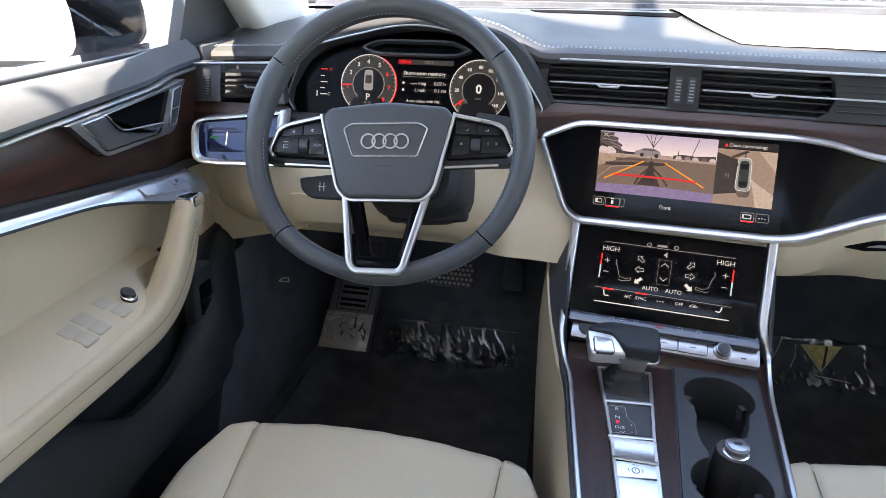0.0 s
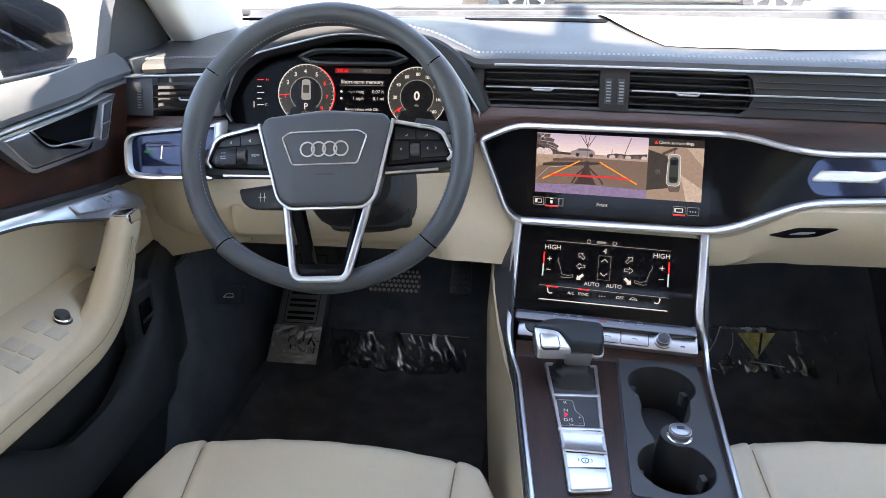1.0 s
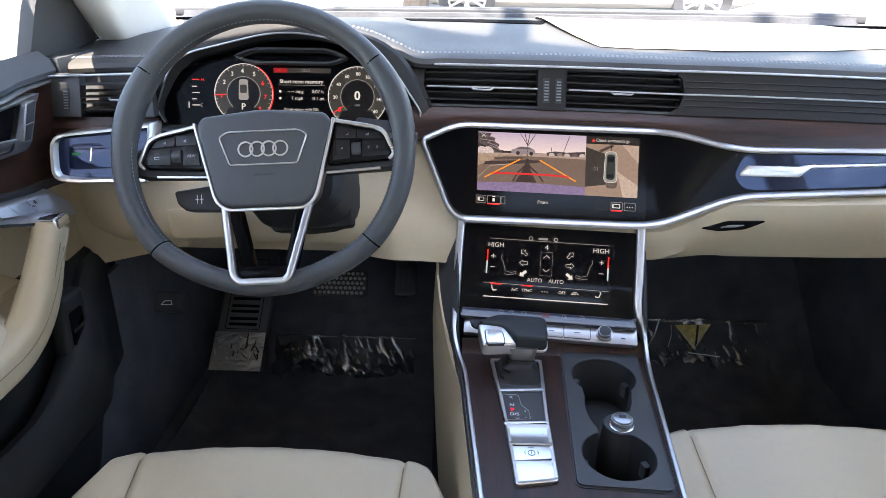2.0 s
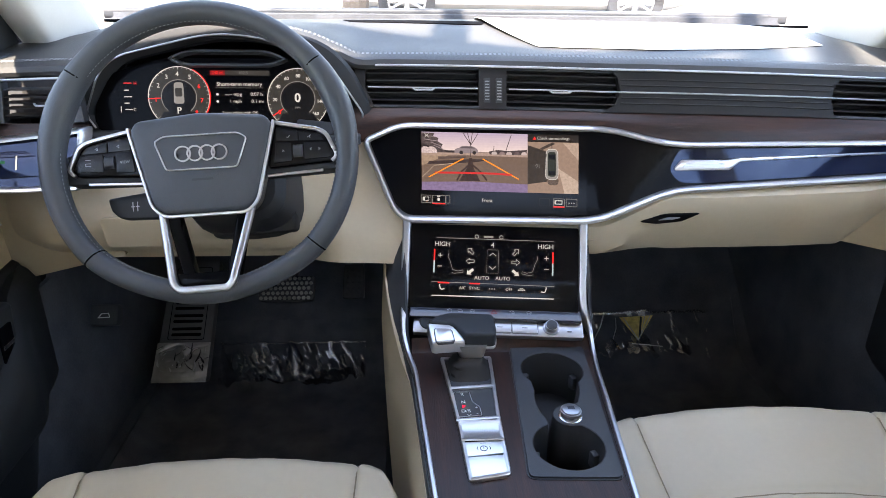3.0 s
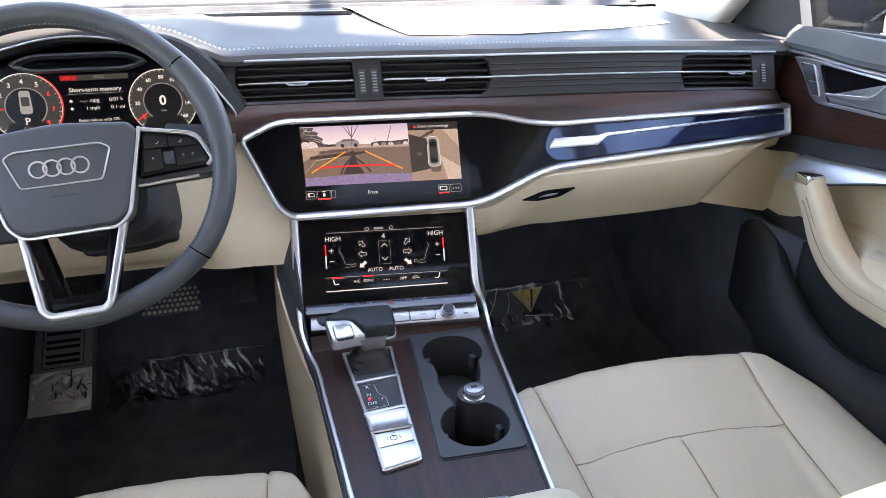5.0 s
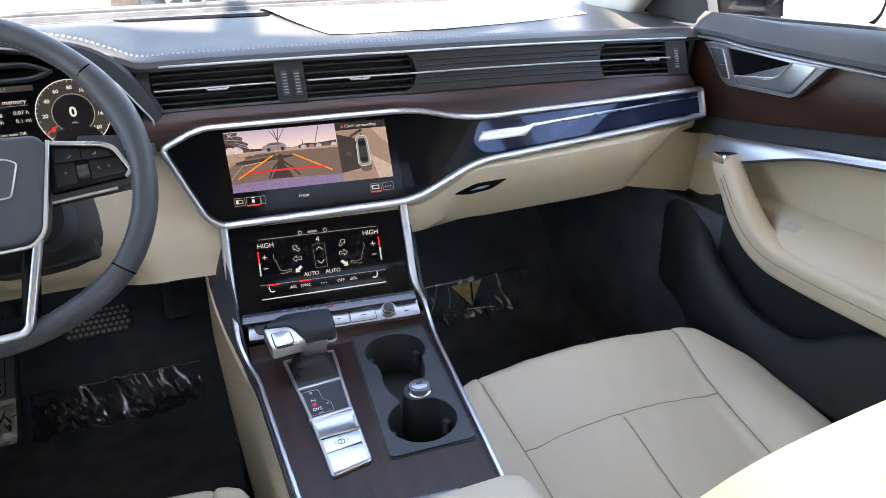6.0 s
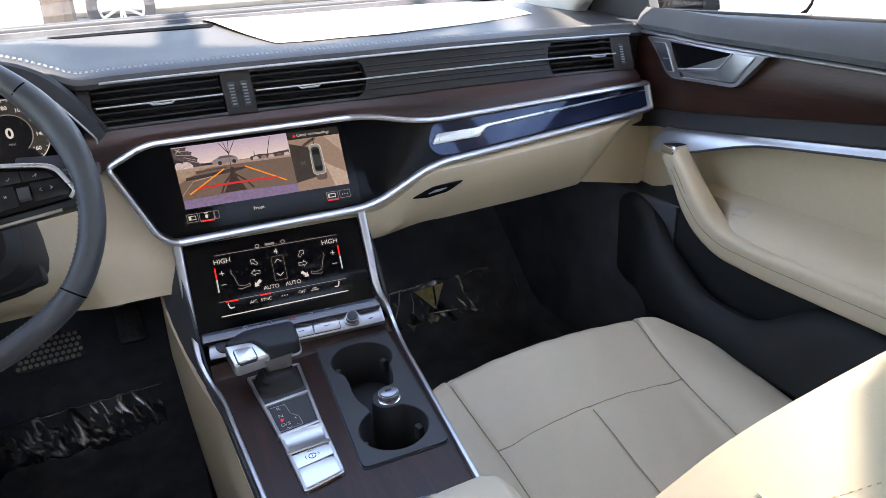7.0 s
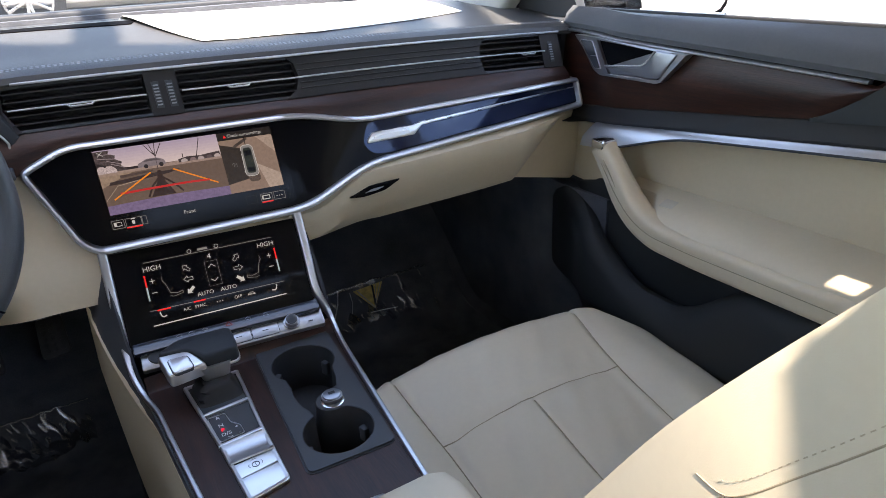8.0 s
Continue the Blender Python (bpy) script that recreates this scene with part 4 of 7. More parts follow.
part("warning_sign", flat([(0.0645, 0.6945), (0.0692, 0.6945), (0.0668, 0.6988)], scr, 0.0015), RED, infotainment)
part("car_outline", strokes([rounded([(0.0830, 0.6825), (0.0990, 0.6825), (0.1000, 0.6425), (0.0820, 0.6425)], 0.006, 4) + [(0.0830, 0.672)]], scr, 0.0022, 0.0008), WHITE, infotainment)
part("car_top_view", prism(rounded([(0.0835, 0.682), (0.0985, 0.682), (0.0995, 0.643), (0.0825, 0.643)], 0.006, 4), scr, 0.0015, 0.0018), DIM, infotainment)
part("car_top_roof", flat(rounded([(0.0855, 0.679), (0.0965, 0.679), (0.0970, 0.646), (0.0850, 0.646)], 0.004, 3), scr, 0.0021), glow("roof_dark", (0.028, 0.034, 0.030), 1), infotainment)
for a, b in ((0.6755, 0.6690), (0.6535, 0.6485)):
    part("car_top_window", flat([(0.0862, a), (0.0958, a), (0.0950, b), (0.0868, b)], scr, 0.0024), BLACKG, infotainment)
part("tree", strokes([[(0.091, 0.682), (0.091, 0.691)]], scr, 0.0017, 0.001), BLACKG, infotainment)
# lower bar of the screen
for a, b, lit in ((-0.0945, -0.0805, 0), (-0.0785, -0.0600, 1), (-0.0590, -0.0535, 0), (0.074, 0.088, 0), (0.0935, 0.109, 1), (0.1115, 0.1265, 0)):
    k = DIM if a != 0.074 else GREYG
    part("button", strokes([[(a, 0.6065), (b, 0.6065), (b, 0.6165), (a, 0.6165), (a, 0.6065)]], scr, 0.0012, 0.0006), k, infotainment)
    if lit:
        part("underline", flat([(a, 0.6048), (b, 0.6048), (b, 0.6065), (a, 0.6065)], scr, 0.0014), RED, infotainment)
part("icon", strokes([[(-0.0920, 0.6095), (-0.0835, 0.6095), (-0.0835, 0.6140), (-0.0920, 0.6140), (-0.0920, 0.6095)]], scr, 0.0014, 0.0007), WHITE, infotainment)
part("icon", flat([(-0.0920, 0.6095), (-0.0892, 0.6095), (-0.0892, 0.6140), (-0.0920, 0.6140)], scr, 0.0013), WHITE, infotainment)
part("icon", flat(rounded([(-0.0712, 0.6090), (-0.0678, 0.6090), (-0.0678, 0.6135), (-0.0712, 0.6135)], 0.0008, 2), scr, 0.0014), WHITE, infotainment)
part("icon", flat([(-0.0718, 0.6150), (-0.0672, 0.6150), (-0.0672, 0.6162), (-0.0718, 0.6162)], scr, 0.0014), WHITE, infotainment)
part("icon", strokes([[(0.0965, 0.6095), (0.1055, 0.6095), (0.1055, 0.6140), (0.0965, 0.6140), (0.0965, 0.6095)], [(0.0955, 0.6095), (0.0955, 0.6140)]], scr, 0.0014, 0.0011), WHITE, infotainment)
for x in (0.1155, 0.119, 0.1225):
    part("dot", disc(scr, x, 0.6110, 0.0007, 0.0, 0.0014, n=8), WHITE, infotainment)
text("caption", "Front", 0.0066, scr, -0.0005, 0.6115, 0.0014, WHITE, infotainment)


# ---- climate display ----
low = Plane((0.010, -0.075, 0.520), -6.0, 30.0)
climate = thing("climate_display", (0.01, -0.08, 0.46), "lower touch screen with climate controls in a silver frame", "screen")
part("screen", prism(rounded([(-0.1235, -0.0600), (0.1185, -0.0600), (0.1185, 0.0640), (-0.1235, 0.0640)], 0.004, 3), low, -0.006, 0.002, 0.0012), SCREEN, climate, "dark climate touch screen glass")
part("housing", prism([(-0.126, -0.062), (0.121, -0.062), (0.121, 0.08), (-0.126, 0.08)], low, -0.06, -0.005), BLACK_PLASTIC, climate)
strip_at = Plane((0.010, -0.1085, 0.4710), -6.0, 70.0)
strip = part("touch_strip", prism(rounded([(-0.1235, -0.0130), (0.1185, -0.0130), (0.1185, 0.0100), (-0.1235, 0.0100)], [0.004, 0.004, 0.001, 0.001], 3), strip_at, -0.006, 0.0, 0.0008), STRIP, climate, "blue-black gloss touch strip")
text("caption", "HIGH", 0.0094, low, -0.0765, 0.0353, 0.0026, WHITE, climate)
text("caption", "HIGH", 0.0094, low, 0.0710, 0.0353, 0.0026, WHITE, climate)
text("numeral", "4", 0.0105, low, -0.0045, 0.0354, 0.0026, WHITE, climate)
text("caption", "AUTO", 0.0076, low, -0.0190, -0.0120, 0.0026, WHITE, climate)
text("caption", "AUTO", 0.0076, low, 0.0110, -0.0120, 0.0026, WHITE, climate)
for u, s in ((-0.046, "A/C"), (-0.029, "SYNC"), (0.0200, "OFF")):
    text("caption", s, 0.0058, low, u, -0.0270, 0.0026, WHITE, climate)
for u in (-0.0795, 0.0725):
    part("plus", strokes([[(u - 0.003, 0.019), (u + 0.003, 0.019)], [(u, 0.016), (u, 0.022)]], low, 0.0026, 0.0009), WHITE, climate)
    part("minus", strokes([[(u - 0.003, 0.0035), (u + 0.003, 0.0035)]], low, 0.0026, 0.0009), WHITE, climate)
part("rule", strokes([[(-0.085, 0.0445), (0.082, 0.0435)]], low, 0.0026, 0.0007), DIM, climate)
part("rule", strokes([[(-0.0905, -0.0192), (0.0840, -0.0208)]], low, 0.0026, 0.0007), DIM, climate)
part("rule", strokes([[(-0.0895, -0.0388), (0.0830, -0.0385)]], low, 0.0026, 0.0014), WHITE, climate)
COLD = glow("cold_mark", (0.48, 0.66, 0.72), 0.8)
for u, top in ((-0.0876, RED), (0.0815, RED)):
    part("heat_bar", flat([(u - 0.0010, 0.028), (u + 0.0010, 0.028), (u + 0.0010, 0.012), (u - 0.0010, 0.012)], low, 0.0026), top, climate)
    part("heat_bar", flat([(u - 0.0010, 0.012), (u + 0.0010, 0.012), (u + 0.0010, -0.006), (u - 0.0010, -0.006)], low, 0.0026), COLD, climate)
for a, b in ((-0.0815, -0.0650), (-0.0365, -0.0215)):
    part("underline", flat([(a, -0.0212), (b, -0.0212), (b, -0.0192), (a, -0.0192)], low, 0.0030), RED, climate)
part("fan_box", strokes([[(-0.0122, -0.0045), (-0.0122, 0.0290), (0.0042, 0.0290), (0.0042, -0.0045), (-0.0122, -0.0045)]], low, 0.0026, 0.0004), DIM, climate)
part("chevron", strokes([[(-0.0085, 0.0205), (-0.004, 0.0245), (0.0005, 0.0205)], [(-0.0085, 0.0050), (-0.004, 0.0010), (0.0005, 0.0050)]], low, 0.0026, 0.0009), WHITE, climate)


def arrow(u, w, a, filled, k=1.0):
    c, s = math.cos(radians(a)), math.sin(radians(a))
    pts = [(0.006, 0), (0.001, 0.0045), (0.001, 0.0020), (-0.006, 0.0020), (-0.006, -0.0020), (0.001, -0.0020), (0.001, -0.0045)]
    pts = [(u + k * (p[0] * c - p[1] * s), w + k * (p[0] * s + p[1] * c)) for p in pts]
    part("arrow", flat(pts, low, 0.0026) if filled else strokes([pts + pts[:1]], low, 0.0026, 0.0006), WHITE, climate)


for s, u in ((-1, -0.036), (1, 0.0290)):
    arrow(u, 0.0265, 90 - s * 42 if s > 0 else 138, False, 0.9)
    arrow(u, 0.0118, 0 if s > 0 else 180, False, 0.95)
    arrow(u, -0.0035, -140 if s < 0 else -40, True, 1.0)
    m = -0.058 if s < 0 else 0.050
    part("seat_sign", strokes([[(m + s * 0.009, 0.022), (m + s * 0.010, 0.017), (m + s * 0.007, 0.012), (m + s * 0.003, -0.001), (m - s * 0.005, -0.003), (m - s * 0.012, -0.001), (m - s * 0.012, -0.0045), (m, -0.0065), (m + s * 0.004, -0.005)]], low, 0.0026, 0.0007), DIM, climate)
    k = s * 0.0725 - 0.003
    part("seat_sign", strokes([[(k + s * 0.003, -0.0225), (k + s * 0.0035, -0.0245)], [(k + s * 0.003, -0.0250), (k + s * 0.002, -0.0285), (k, -0.0297), (k - s * 0.0035, -0.0290)]], low, 0.0026, 0.0015), WHITE, climate)
for u in (-0.0075, -0.004, -0.0005):
    part("dot", disc(low, u, -0.0270, 0.0008, 0.0, 0.0026, n=8), WHITE, climate)
for u, w in ((-0.0275, 0.0475), (0.0075, 0.0475)):
    part("icon", ring(low, u, w, 0.0028, 0.0006, 0.002, 0.0027, 16), WHITE, climate)
part("icon", flat([(-0.017, 0.0460), (-0.004, 0.0460), (-0.004, 0.0490), (-0.017, 0.0490)], low, 0.0026), DIM, climate)
part("icon", strokes([[(0.0330, -0.0280), (0.0345, -0.0262), (0.0365, -0.0250), (0.0395, -0.0250), (0.0415, -0.0265), (0.0430, -0.0280), (0.0330, -0.0280)], [(0.0365, -0.0268), (0.0395, -0.0268)]], low, 0.0026, 0.0006), WHITE, climate)
part("hazard_sign", strokes([[(-0.008, -0.0040), (0.0, -0.0040), (-0.004, 0.0030), (-0.008, -0.0040)]], strip_at, 0.0006, 0.0010), glow("dull_red", (0.30, 0.04, 0.04), 0.8), strip, "red warning triangle")
for u in (-0.070, -0.055, -0.038, 0.018, 0.042):
    part("mark", strokes([[(u, 0.0), (u + 0.003, 0.0022), (u + 0.007, 0.0)], [(u, -0.0022), (u + 0.007, -0.0022)]], strip_at, 0.0005, 0.0006), KEY_GREY, strip)

# ---- centre console ----
console = thing("centre_console", (0.01, -0.25, 0.10), "centre console with dark veneer top, silver rails and cream sides", "console")
ZC = 0.430


def rail_l(y):
    return -0.1145 + 0.075 * (-0.09 - y) * (1 if y < -0.09 else 0)


def rail_r(y):
    return 0.1420 - 0.105 * (-0.11 - y) * (1 if y < -0.11 else 0)


ys = frange(-0.135, -0.62, 24)
top = [(rail_l(y), y) for y in ys] + [(rail_r(y), y) for y in reversed(ys)]
flat_at = (lambda u, w, n: Vector((u, w, ZC + n)))



def rail(s):
    pts = []
    if s < 0:
        pts = [low(-0.1285, 0.070, 0.001), low(-0.1285, 0.0, 0.001), low(-0.1280, -0.050, 0.000), Vector((-0.1218, -0.125, 0.452)), Vector((-0.1150, -0.160, 0.436))]
    else:
        pts = [low(0.1235, 0.070, 0.001), low(0.1235, 0.0, 0.001), low(0.1240, -0.050, 0.000), Vector((0.1395, -0.130, 0.450)), Vector((0.1368, -0.165, 0.436))]
    pts += [Vector(((rail_l(y) if s < 0 else rail_r(y)), y, ZC + 0.0025)) for y in (-0.20, -0.26, -0.40, -0.60)]
    pts = curve(pts, 6)
    return sweep(pts, slab(0.0055, 0.010, 0.3), size=lambda t: 1.0 + 1.1 * (1 - smooth(0.18, 0.42, t)))


for s in (-1, 1):
    part("rail", rail(s), FRAME_METAL, console, "satin silver console rail")
# silver shelf with buttons under the display
shelf_at = Plane((0.010, -0.128, 0.4545), -6.0, 62.0)
shelf = part("button_shelf", prism(rounded([(-0.119, -0.010), (0.118, -0.010), (0.118, 0.018), (-0.119, 0.018)], 0.003, 3), shelf_at, -0.008, 0.0, 0.001), SHELF, console, "satin silver shelf with buttons")
part("veneer_ramp", sheet(lambda p, t: Vector((-0.1105 + 0.2480 * p, -0.1515 + 0.0200 * t, ZC - 0.0015 + 0.0160 * t ** 1.4)), 12, 8, 0.004), WOOD_Y, console, "veneer rising to the shelf")
for a, b in ((-0.058, -0.015), (-0.013, 0.018), (0.020, 0.055)):
    part("button", prism(rounded([(a, -0.006), (b, -0.006), (b, 0.0135), (a, 0.0135)], 0.002, 2), shelf_at, -0.001, 0.0009, 0.0004), SHELF, shelf, "silver push button")
    part("gap", band(rounded([(a, -0.006), (b, -0.006), (b, 0.0135), (a, 0.0135)], 0.002, 2), shelf_at, [(-0.0008, 0.0), (-0.0008, 0.0005), (0.0004, 0.0005), (0.0004, 0.0)]), BLACK_PLASTIC, shelf)
    part("mark", flat([((a + b) / 2 - 0.004, 0.0020), ((a + b) / 2 + 0.004, 0.0020), ((a + b) / 2 + 0.004, 0.0032), ((a + b) / 2 - 0.004, 0.0032)], shelf_at, 0.0012), GREY_PLASTIC, shelf)
part("button", disc(shelf_at, -0.098, 0.008, 0.0125, -0.002, 0.003, 0.0015), BLACK_PLASTIC, shelf, "black start button")
kn = part("volume_knob", disc(shelf_at, 0.074, 0.004, 0.0092, 0.0, 0.009, 0.0012), LEVER, shelf, "dark satin volume knob with a chrome foot")
part("knob_foot", ring(shelf_at, 0.074, 0.004, 0.0113, 0.0021, 0.0, 0.0030, 32), LEVER, kn)
part("knob_cap", disc(shelf_at, 0.074, 0.004, 0.0076, 0.0080, 0.0102, 0.0008), BLACK_PLASTIC, kn)
for u in (0.050, 0.096):
    part("mark", flat([(u, -0.002), (u + 0.006, -0.002), (u + 0.006, 0.000), (u, 0.000)], shelf_at, 0.0006), GREY_PLASTIC, shelf)

# cup holder tray: plate with two wells and the waist between them
TR = rounded([(0.0275, -0.126), (0.1270, -0.138), (0.1050, -0.396), (0.0085, -0.391)], [0.012, 0.008, 0.008, 0.008], 4)
c1, c2, r1, r2 = Vector((0.0725, -0.198)), Vector((0.0605, -0.345)), 0.0415, 0.0405


def well_outline(grow=0.0):
    """Two round wells joined by a narrow waist; a finger of the tray reaches in from the passenger side."""
    o = [(c1.x + (r1 + grow) * math.cos(radians(a)), c1.y + (r1 + grow) * math.sin(radians(a))) for a in range(-46, 230, 12)]
    o += [(0.0400 - grow, -0.2440), (0.0375 - grow, -0.2560), (0.0372 - grow, -0.2700), (0.0392 - grow, -0.2860), (0.0440 - grow, -0.2990)]
    o += [(c2.x + (r2 + grow) * math.cos(radians(a)), c2.y + (r2 + grow) * math.sin(radians(a))) for a in range(113, 425, 12)]
    fx, fy, fr_ = 0.0735, -0.2930, 0.0185
    o += [(fx + (fr_ - grow) * math.cos(radians(a)), fy + (fr_ - grow) * math.sin(radians(a))) for a in range(285, 60, -25)]
    o += [(0.0900 + grow * 0.6, -0.2690), (0.0965 + grow * 0.6, -0.2520)]
    return o


def tray_plate():
    bm = bmesh.new()
    out_e = [bm.verts.new(flat_at(p[0], p[1], 0.0030)) for p in TR]
    in_e = [bm.verts.new(flat_at(p[0], p[1], 0.0030)) for p in well_outline()]
    edges = [bm.edges.new((v[i], v[(i + 1) % len(v)])) for v in (out_e, in_e) for i in range(len(v))]
    bmesh.ops.triangle_fill(bm, edges=edges, use_beauty=True)
    foot = [bm.verts.new(flat_at(p[0], p[1], -0.002)) for p in inset(TR, -0.0005)]
    bridge(bm, [out_e, foot])
    return bm


def wells():
    return loft([[flat_at(p[0], p[1], h) for p in well_outline(g)] for h, g in ((0.0030, 0.0), (0.0026, -0.0012), (-0.010, -0.002), (-0.060, -0.006))])


def holed(outer, hole, h):
    bm = bmesh.new()
    loops = [[bm.verts.new(flat_at(q[0], q[1], h)) for q in o] for o in (outer, hole)]
    edges = [bm.edges.new((v[i], v[(i + 1) % len(v)])) for v in loops for i in range(len(v))]
    bmesh.ops.triangle_fill(bm, edges=edges, use_beauty=True)
    for lp, o in zip(loops, (outer, hole)):
        bridge(bm, [lp, [bm.verts.new(flat_at(q[0], q[1], h - 0.01)) for q in o]])
    return bm


part("veneer_top", holed(top, inset(TR, 0.003), 0.0), WOOD_Y, console, "dark brown veneer console top")
tray = part("cup_holder", tray_plate(), GREY_PLASTIC, console, "dark grey tray with two deep cup wells")
bm = wells()
bmesh.ops.delete(bm, geom=[f for f in bm.faces if f.calc_center_median().z > ZC + 0.0029], context="FACES")
part("cup_well", bm, RUBBER, tray, "black rubber-lined cup well")
part("cup_gap", band(inset(TR, -0.002), flat_at, [(0, -0.004), (0.0, 0.0008), (0.002, 0.0008), (0.002, -0.004)]), BLACK_PLASTIC, tray)
for cx, cy, r, angs in ((c1.x, c1.y, r1, (150, 20)), (c2.x, c2.y, r2, (165, 15))):
    for a in angs:
        t = radians(a)
        m = Matrix.Translation((cx + (r - 0.006) * math.cos(t), cy + (r - 0.006) * math.sin(t), ZC - 0.026)) @ Matrix.Rotation(t, 4, "Z")
        part("cup_clip", box((0, 0, 0), (0.008, 0.011, 0.018), 0.002, m), GREY_PLASTIC, tray, "sprung cup clip")
plug = part("power_socket", disc(flat_at, 0.0740, -0.295, 0.0145, -0.010, 0.004, 0.002), CHROME, console, "power socket with black cap and chrome ring")
part("cap", disc(flat_at, 0.0740, -0.295, 0.0115, 0.003, 0.014, 0.003), LEVER, plug)
part("cap_ring", ring(flat_at, 0.0740, -0.295, 0.0122, 0.0026, 0.0085, 0.0115, 28), BRIGHT, plug)
part("cap_mark", flat([(0.070, -0.297), (0.078, -0.297), (0.078, -0.292), (0.070, -0.292)], flat_at, 0.0145), BLACK_PLASTIC, plug)

# selector plate, parking brake
SP = [(-0.0725, -0.165), (-0.0035, -0.165), (-0.0085, -0.295), (-0.0095, -0.388), (-0.0545, -0.396), (-0.0600, -0.300)]
part("selector_frame", band(rounded(SP, [0.003, 0.003, 0.003, 0.006, 0.006, 0.003], 3), flat_at, [(0, -0.004), (0, 0.0035), (0.001, 0.0045), (0.0042, 0.004), (0.0048, -0.004)]), BRIGHT, console, "satin silver selector frame")
part("selector_plate", prism([(-0.0700, -0.168), (-0.0060, -0.168), (-0.0105, -0.297), (-0.0585, -0.301)], flat_at, -0.006, 0.0015), BLACK_PLASTIC, console, "black selector plate")
part("cross_bar", prism([(-0.0655, -0.233), (-0.0070, -0.229), (-0.0072, -0.234), (-0.0655, -0.238)], flat_at, 0.0, 0.0045, 0.001), BRIGHT, console)
part("cross_bar", prism([(-0.0610, -0.296), (-0.0090, -0.292), (-0.0092, -0.297), (-0.0610, -0.301)], flat_at, 0.0, 0.0045, 0.001), BRIGHT, console)
gate = rounded([(-0.0605, -0.242), (-0.0400, -0.242), (-0.0380, -0.262), (-0.0300, -0.272), (-0.0290, -0.289), (-0.0575, -0.291)], 0.003, 3)
part("gate", band(gate, flat_at, [(0, 0.001), (0, 0.0024), (0.0007, 0.0024), (0.0007, 0.001)]), SATIN, console)
INK, INK_RED = mat("white_print", (0.75, 0.75, 0.75), 0.5), glow("red_print", (0.9, 0.02, 0.06), 2.0)
for s, w, m in (("R", -0.2475, INK), ("N", -0.2625, INK), ("P", -0.2715, INK_RED), ("D/S", -0.2800, INK)):
    text("letter", s, 0.0078, flat_at, -0.0495 + 0.002 * (s == "D/S"), w, 0.0022, m, console, bold=0.0003 if s == "P" else 0.0)
text("letter", "+", 0.007, flat_at, -0.0345, -0.274, 0.0022, INK, console)
text("letter", "-", 0.007, flat_at, -0.0345, -0.285, 0.0022, INK, console)
part("mark", strokes([[(-0.047, -0.2865), (-0.0445, -0.289), (-0.042, -0.2865)]], flat_at, 0.0022, 0.0007), INK, console)


def brake_dip(s, t):
    return Vector((-0.0575 + 0.047 * s, -0.302 - 0.033 * t, ZC + 0.0062 - 0.0038 * math.sin(math.pi * t) ** 0.8))


part("parking_brake", sheet(brake_dip, 6, 10, 0.002), BRUSHED, console, "scooped silver parking brake switch")
for a, b, k in ((-0.3365, -0.3585, 0), (-0.3600, -0.3900, 1)):
    o = rounded([(-0.0570 + 0.001 * k, a), (-0.0105, a + 0.003), (-0.0110, b + 0.004), (-0.0540, b - 0.001)], [0.001, 0.001, 0.005 * k, 0.005 * k], 3)
    part("silver_button", prism(o, flat_at, -0.002, 0.0035, 0.001), BRIGHT, console, "silver push button")
part("mark", ring(flat_at, -0.034, -0.3475, 0.0042, 0.0007, 0.0030, 0.0040, 20), GREY_PLASTIC, console)
part("mark", strokes([[(-0.0405, -0.3450), (-0.0415, -0.3475), (-0.0405, -0.3500)], [(-0.0275, -0.3450), (-0.0265, -0.3475), (-0.0275, -0.3500)], [(-0.034, -0.3455), (-0.034, -0.3495)], [(-0.037, -0.3395), (-0.031, -0.3395)]], flat_at, 0.0040, 0.0007), GREY_PLASTIC, console)

# gear selector
lever = thing("gear_selector", (-0.04, -0.20, ZC), "gear selector with dark leather grip and silver button corner", "gear lever")
HEADO = rounded([(-0.0985, -0.160), (-0.0720, -0.142), (-0.0055, -0.148), (-0.0060, -0.186), (-0.0095, -0.200), (-0.0500, -0.198), (-0.0560, -0.187), (-0.0660, -0.1720), (-0.0950, -0.1670)], [0.008, 0.012, 0.010, 0.01, 0.008, 0.004, 0.006, 0.006, 0.004], 4)


def head_at(u, w, n):
    u, w = -0.014 + (u + 0.020) * 0.96, -0.158 + (w + 0.158) * 0.88
    return Vector((u, w, 0.4765 + n + 0.14 * (w + 0.175)))


part("grip", prism(HEADO, head_at, -0.007, 0.0115, 0.005, 4), DOOR_LEATHER, lever, "dark grey leather grip")
part("skirt", prism(inset(HEADO, -0.0012), head_at, -0.0095, -0.0060, 0.0015, 3), BRIGHT, lever, "satin silver grip surround")
part("corner", prism(rounded([(-0.1000, -0.1640), (-0.0640, -0.1690), (-0.0545, -0.1860), (-0.0485, -0.2015), (-0.0940, -0.2050)], [0.004, 0.008, 0.006, 0.004, 0.006], 3), lambda u, w, n: head_at(u, w, n - 0.16 * max(0.0, -0.170 - w)), -0.0065, 0.0085, 0.003, 3), BRIGHT, lever, "silver corner with a button")
tilt_at = (lambda u, w, n: head_at(u, w, n - 0.16 * max(0.0, -0.170 - w)))
BT = rounded([(-0.0900, -0.1780), (-0.0670, -0.1800), (-0.0640, -0.2020), (-0.0880, -0.2035)], 0.004, 3)
part("button_gap", prism(inset(BT, -0.0012), tilt_at, 0.006, 0.0089, 0.0), BLACK_PLASTIC, lever)
part("button", prism(BT, tilt_at, 0.006, 0.0102, 0.0010), BRIGHT, lever, "square silver push button")
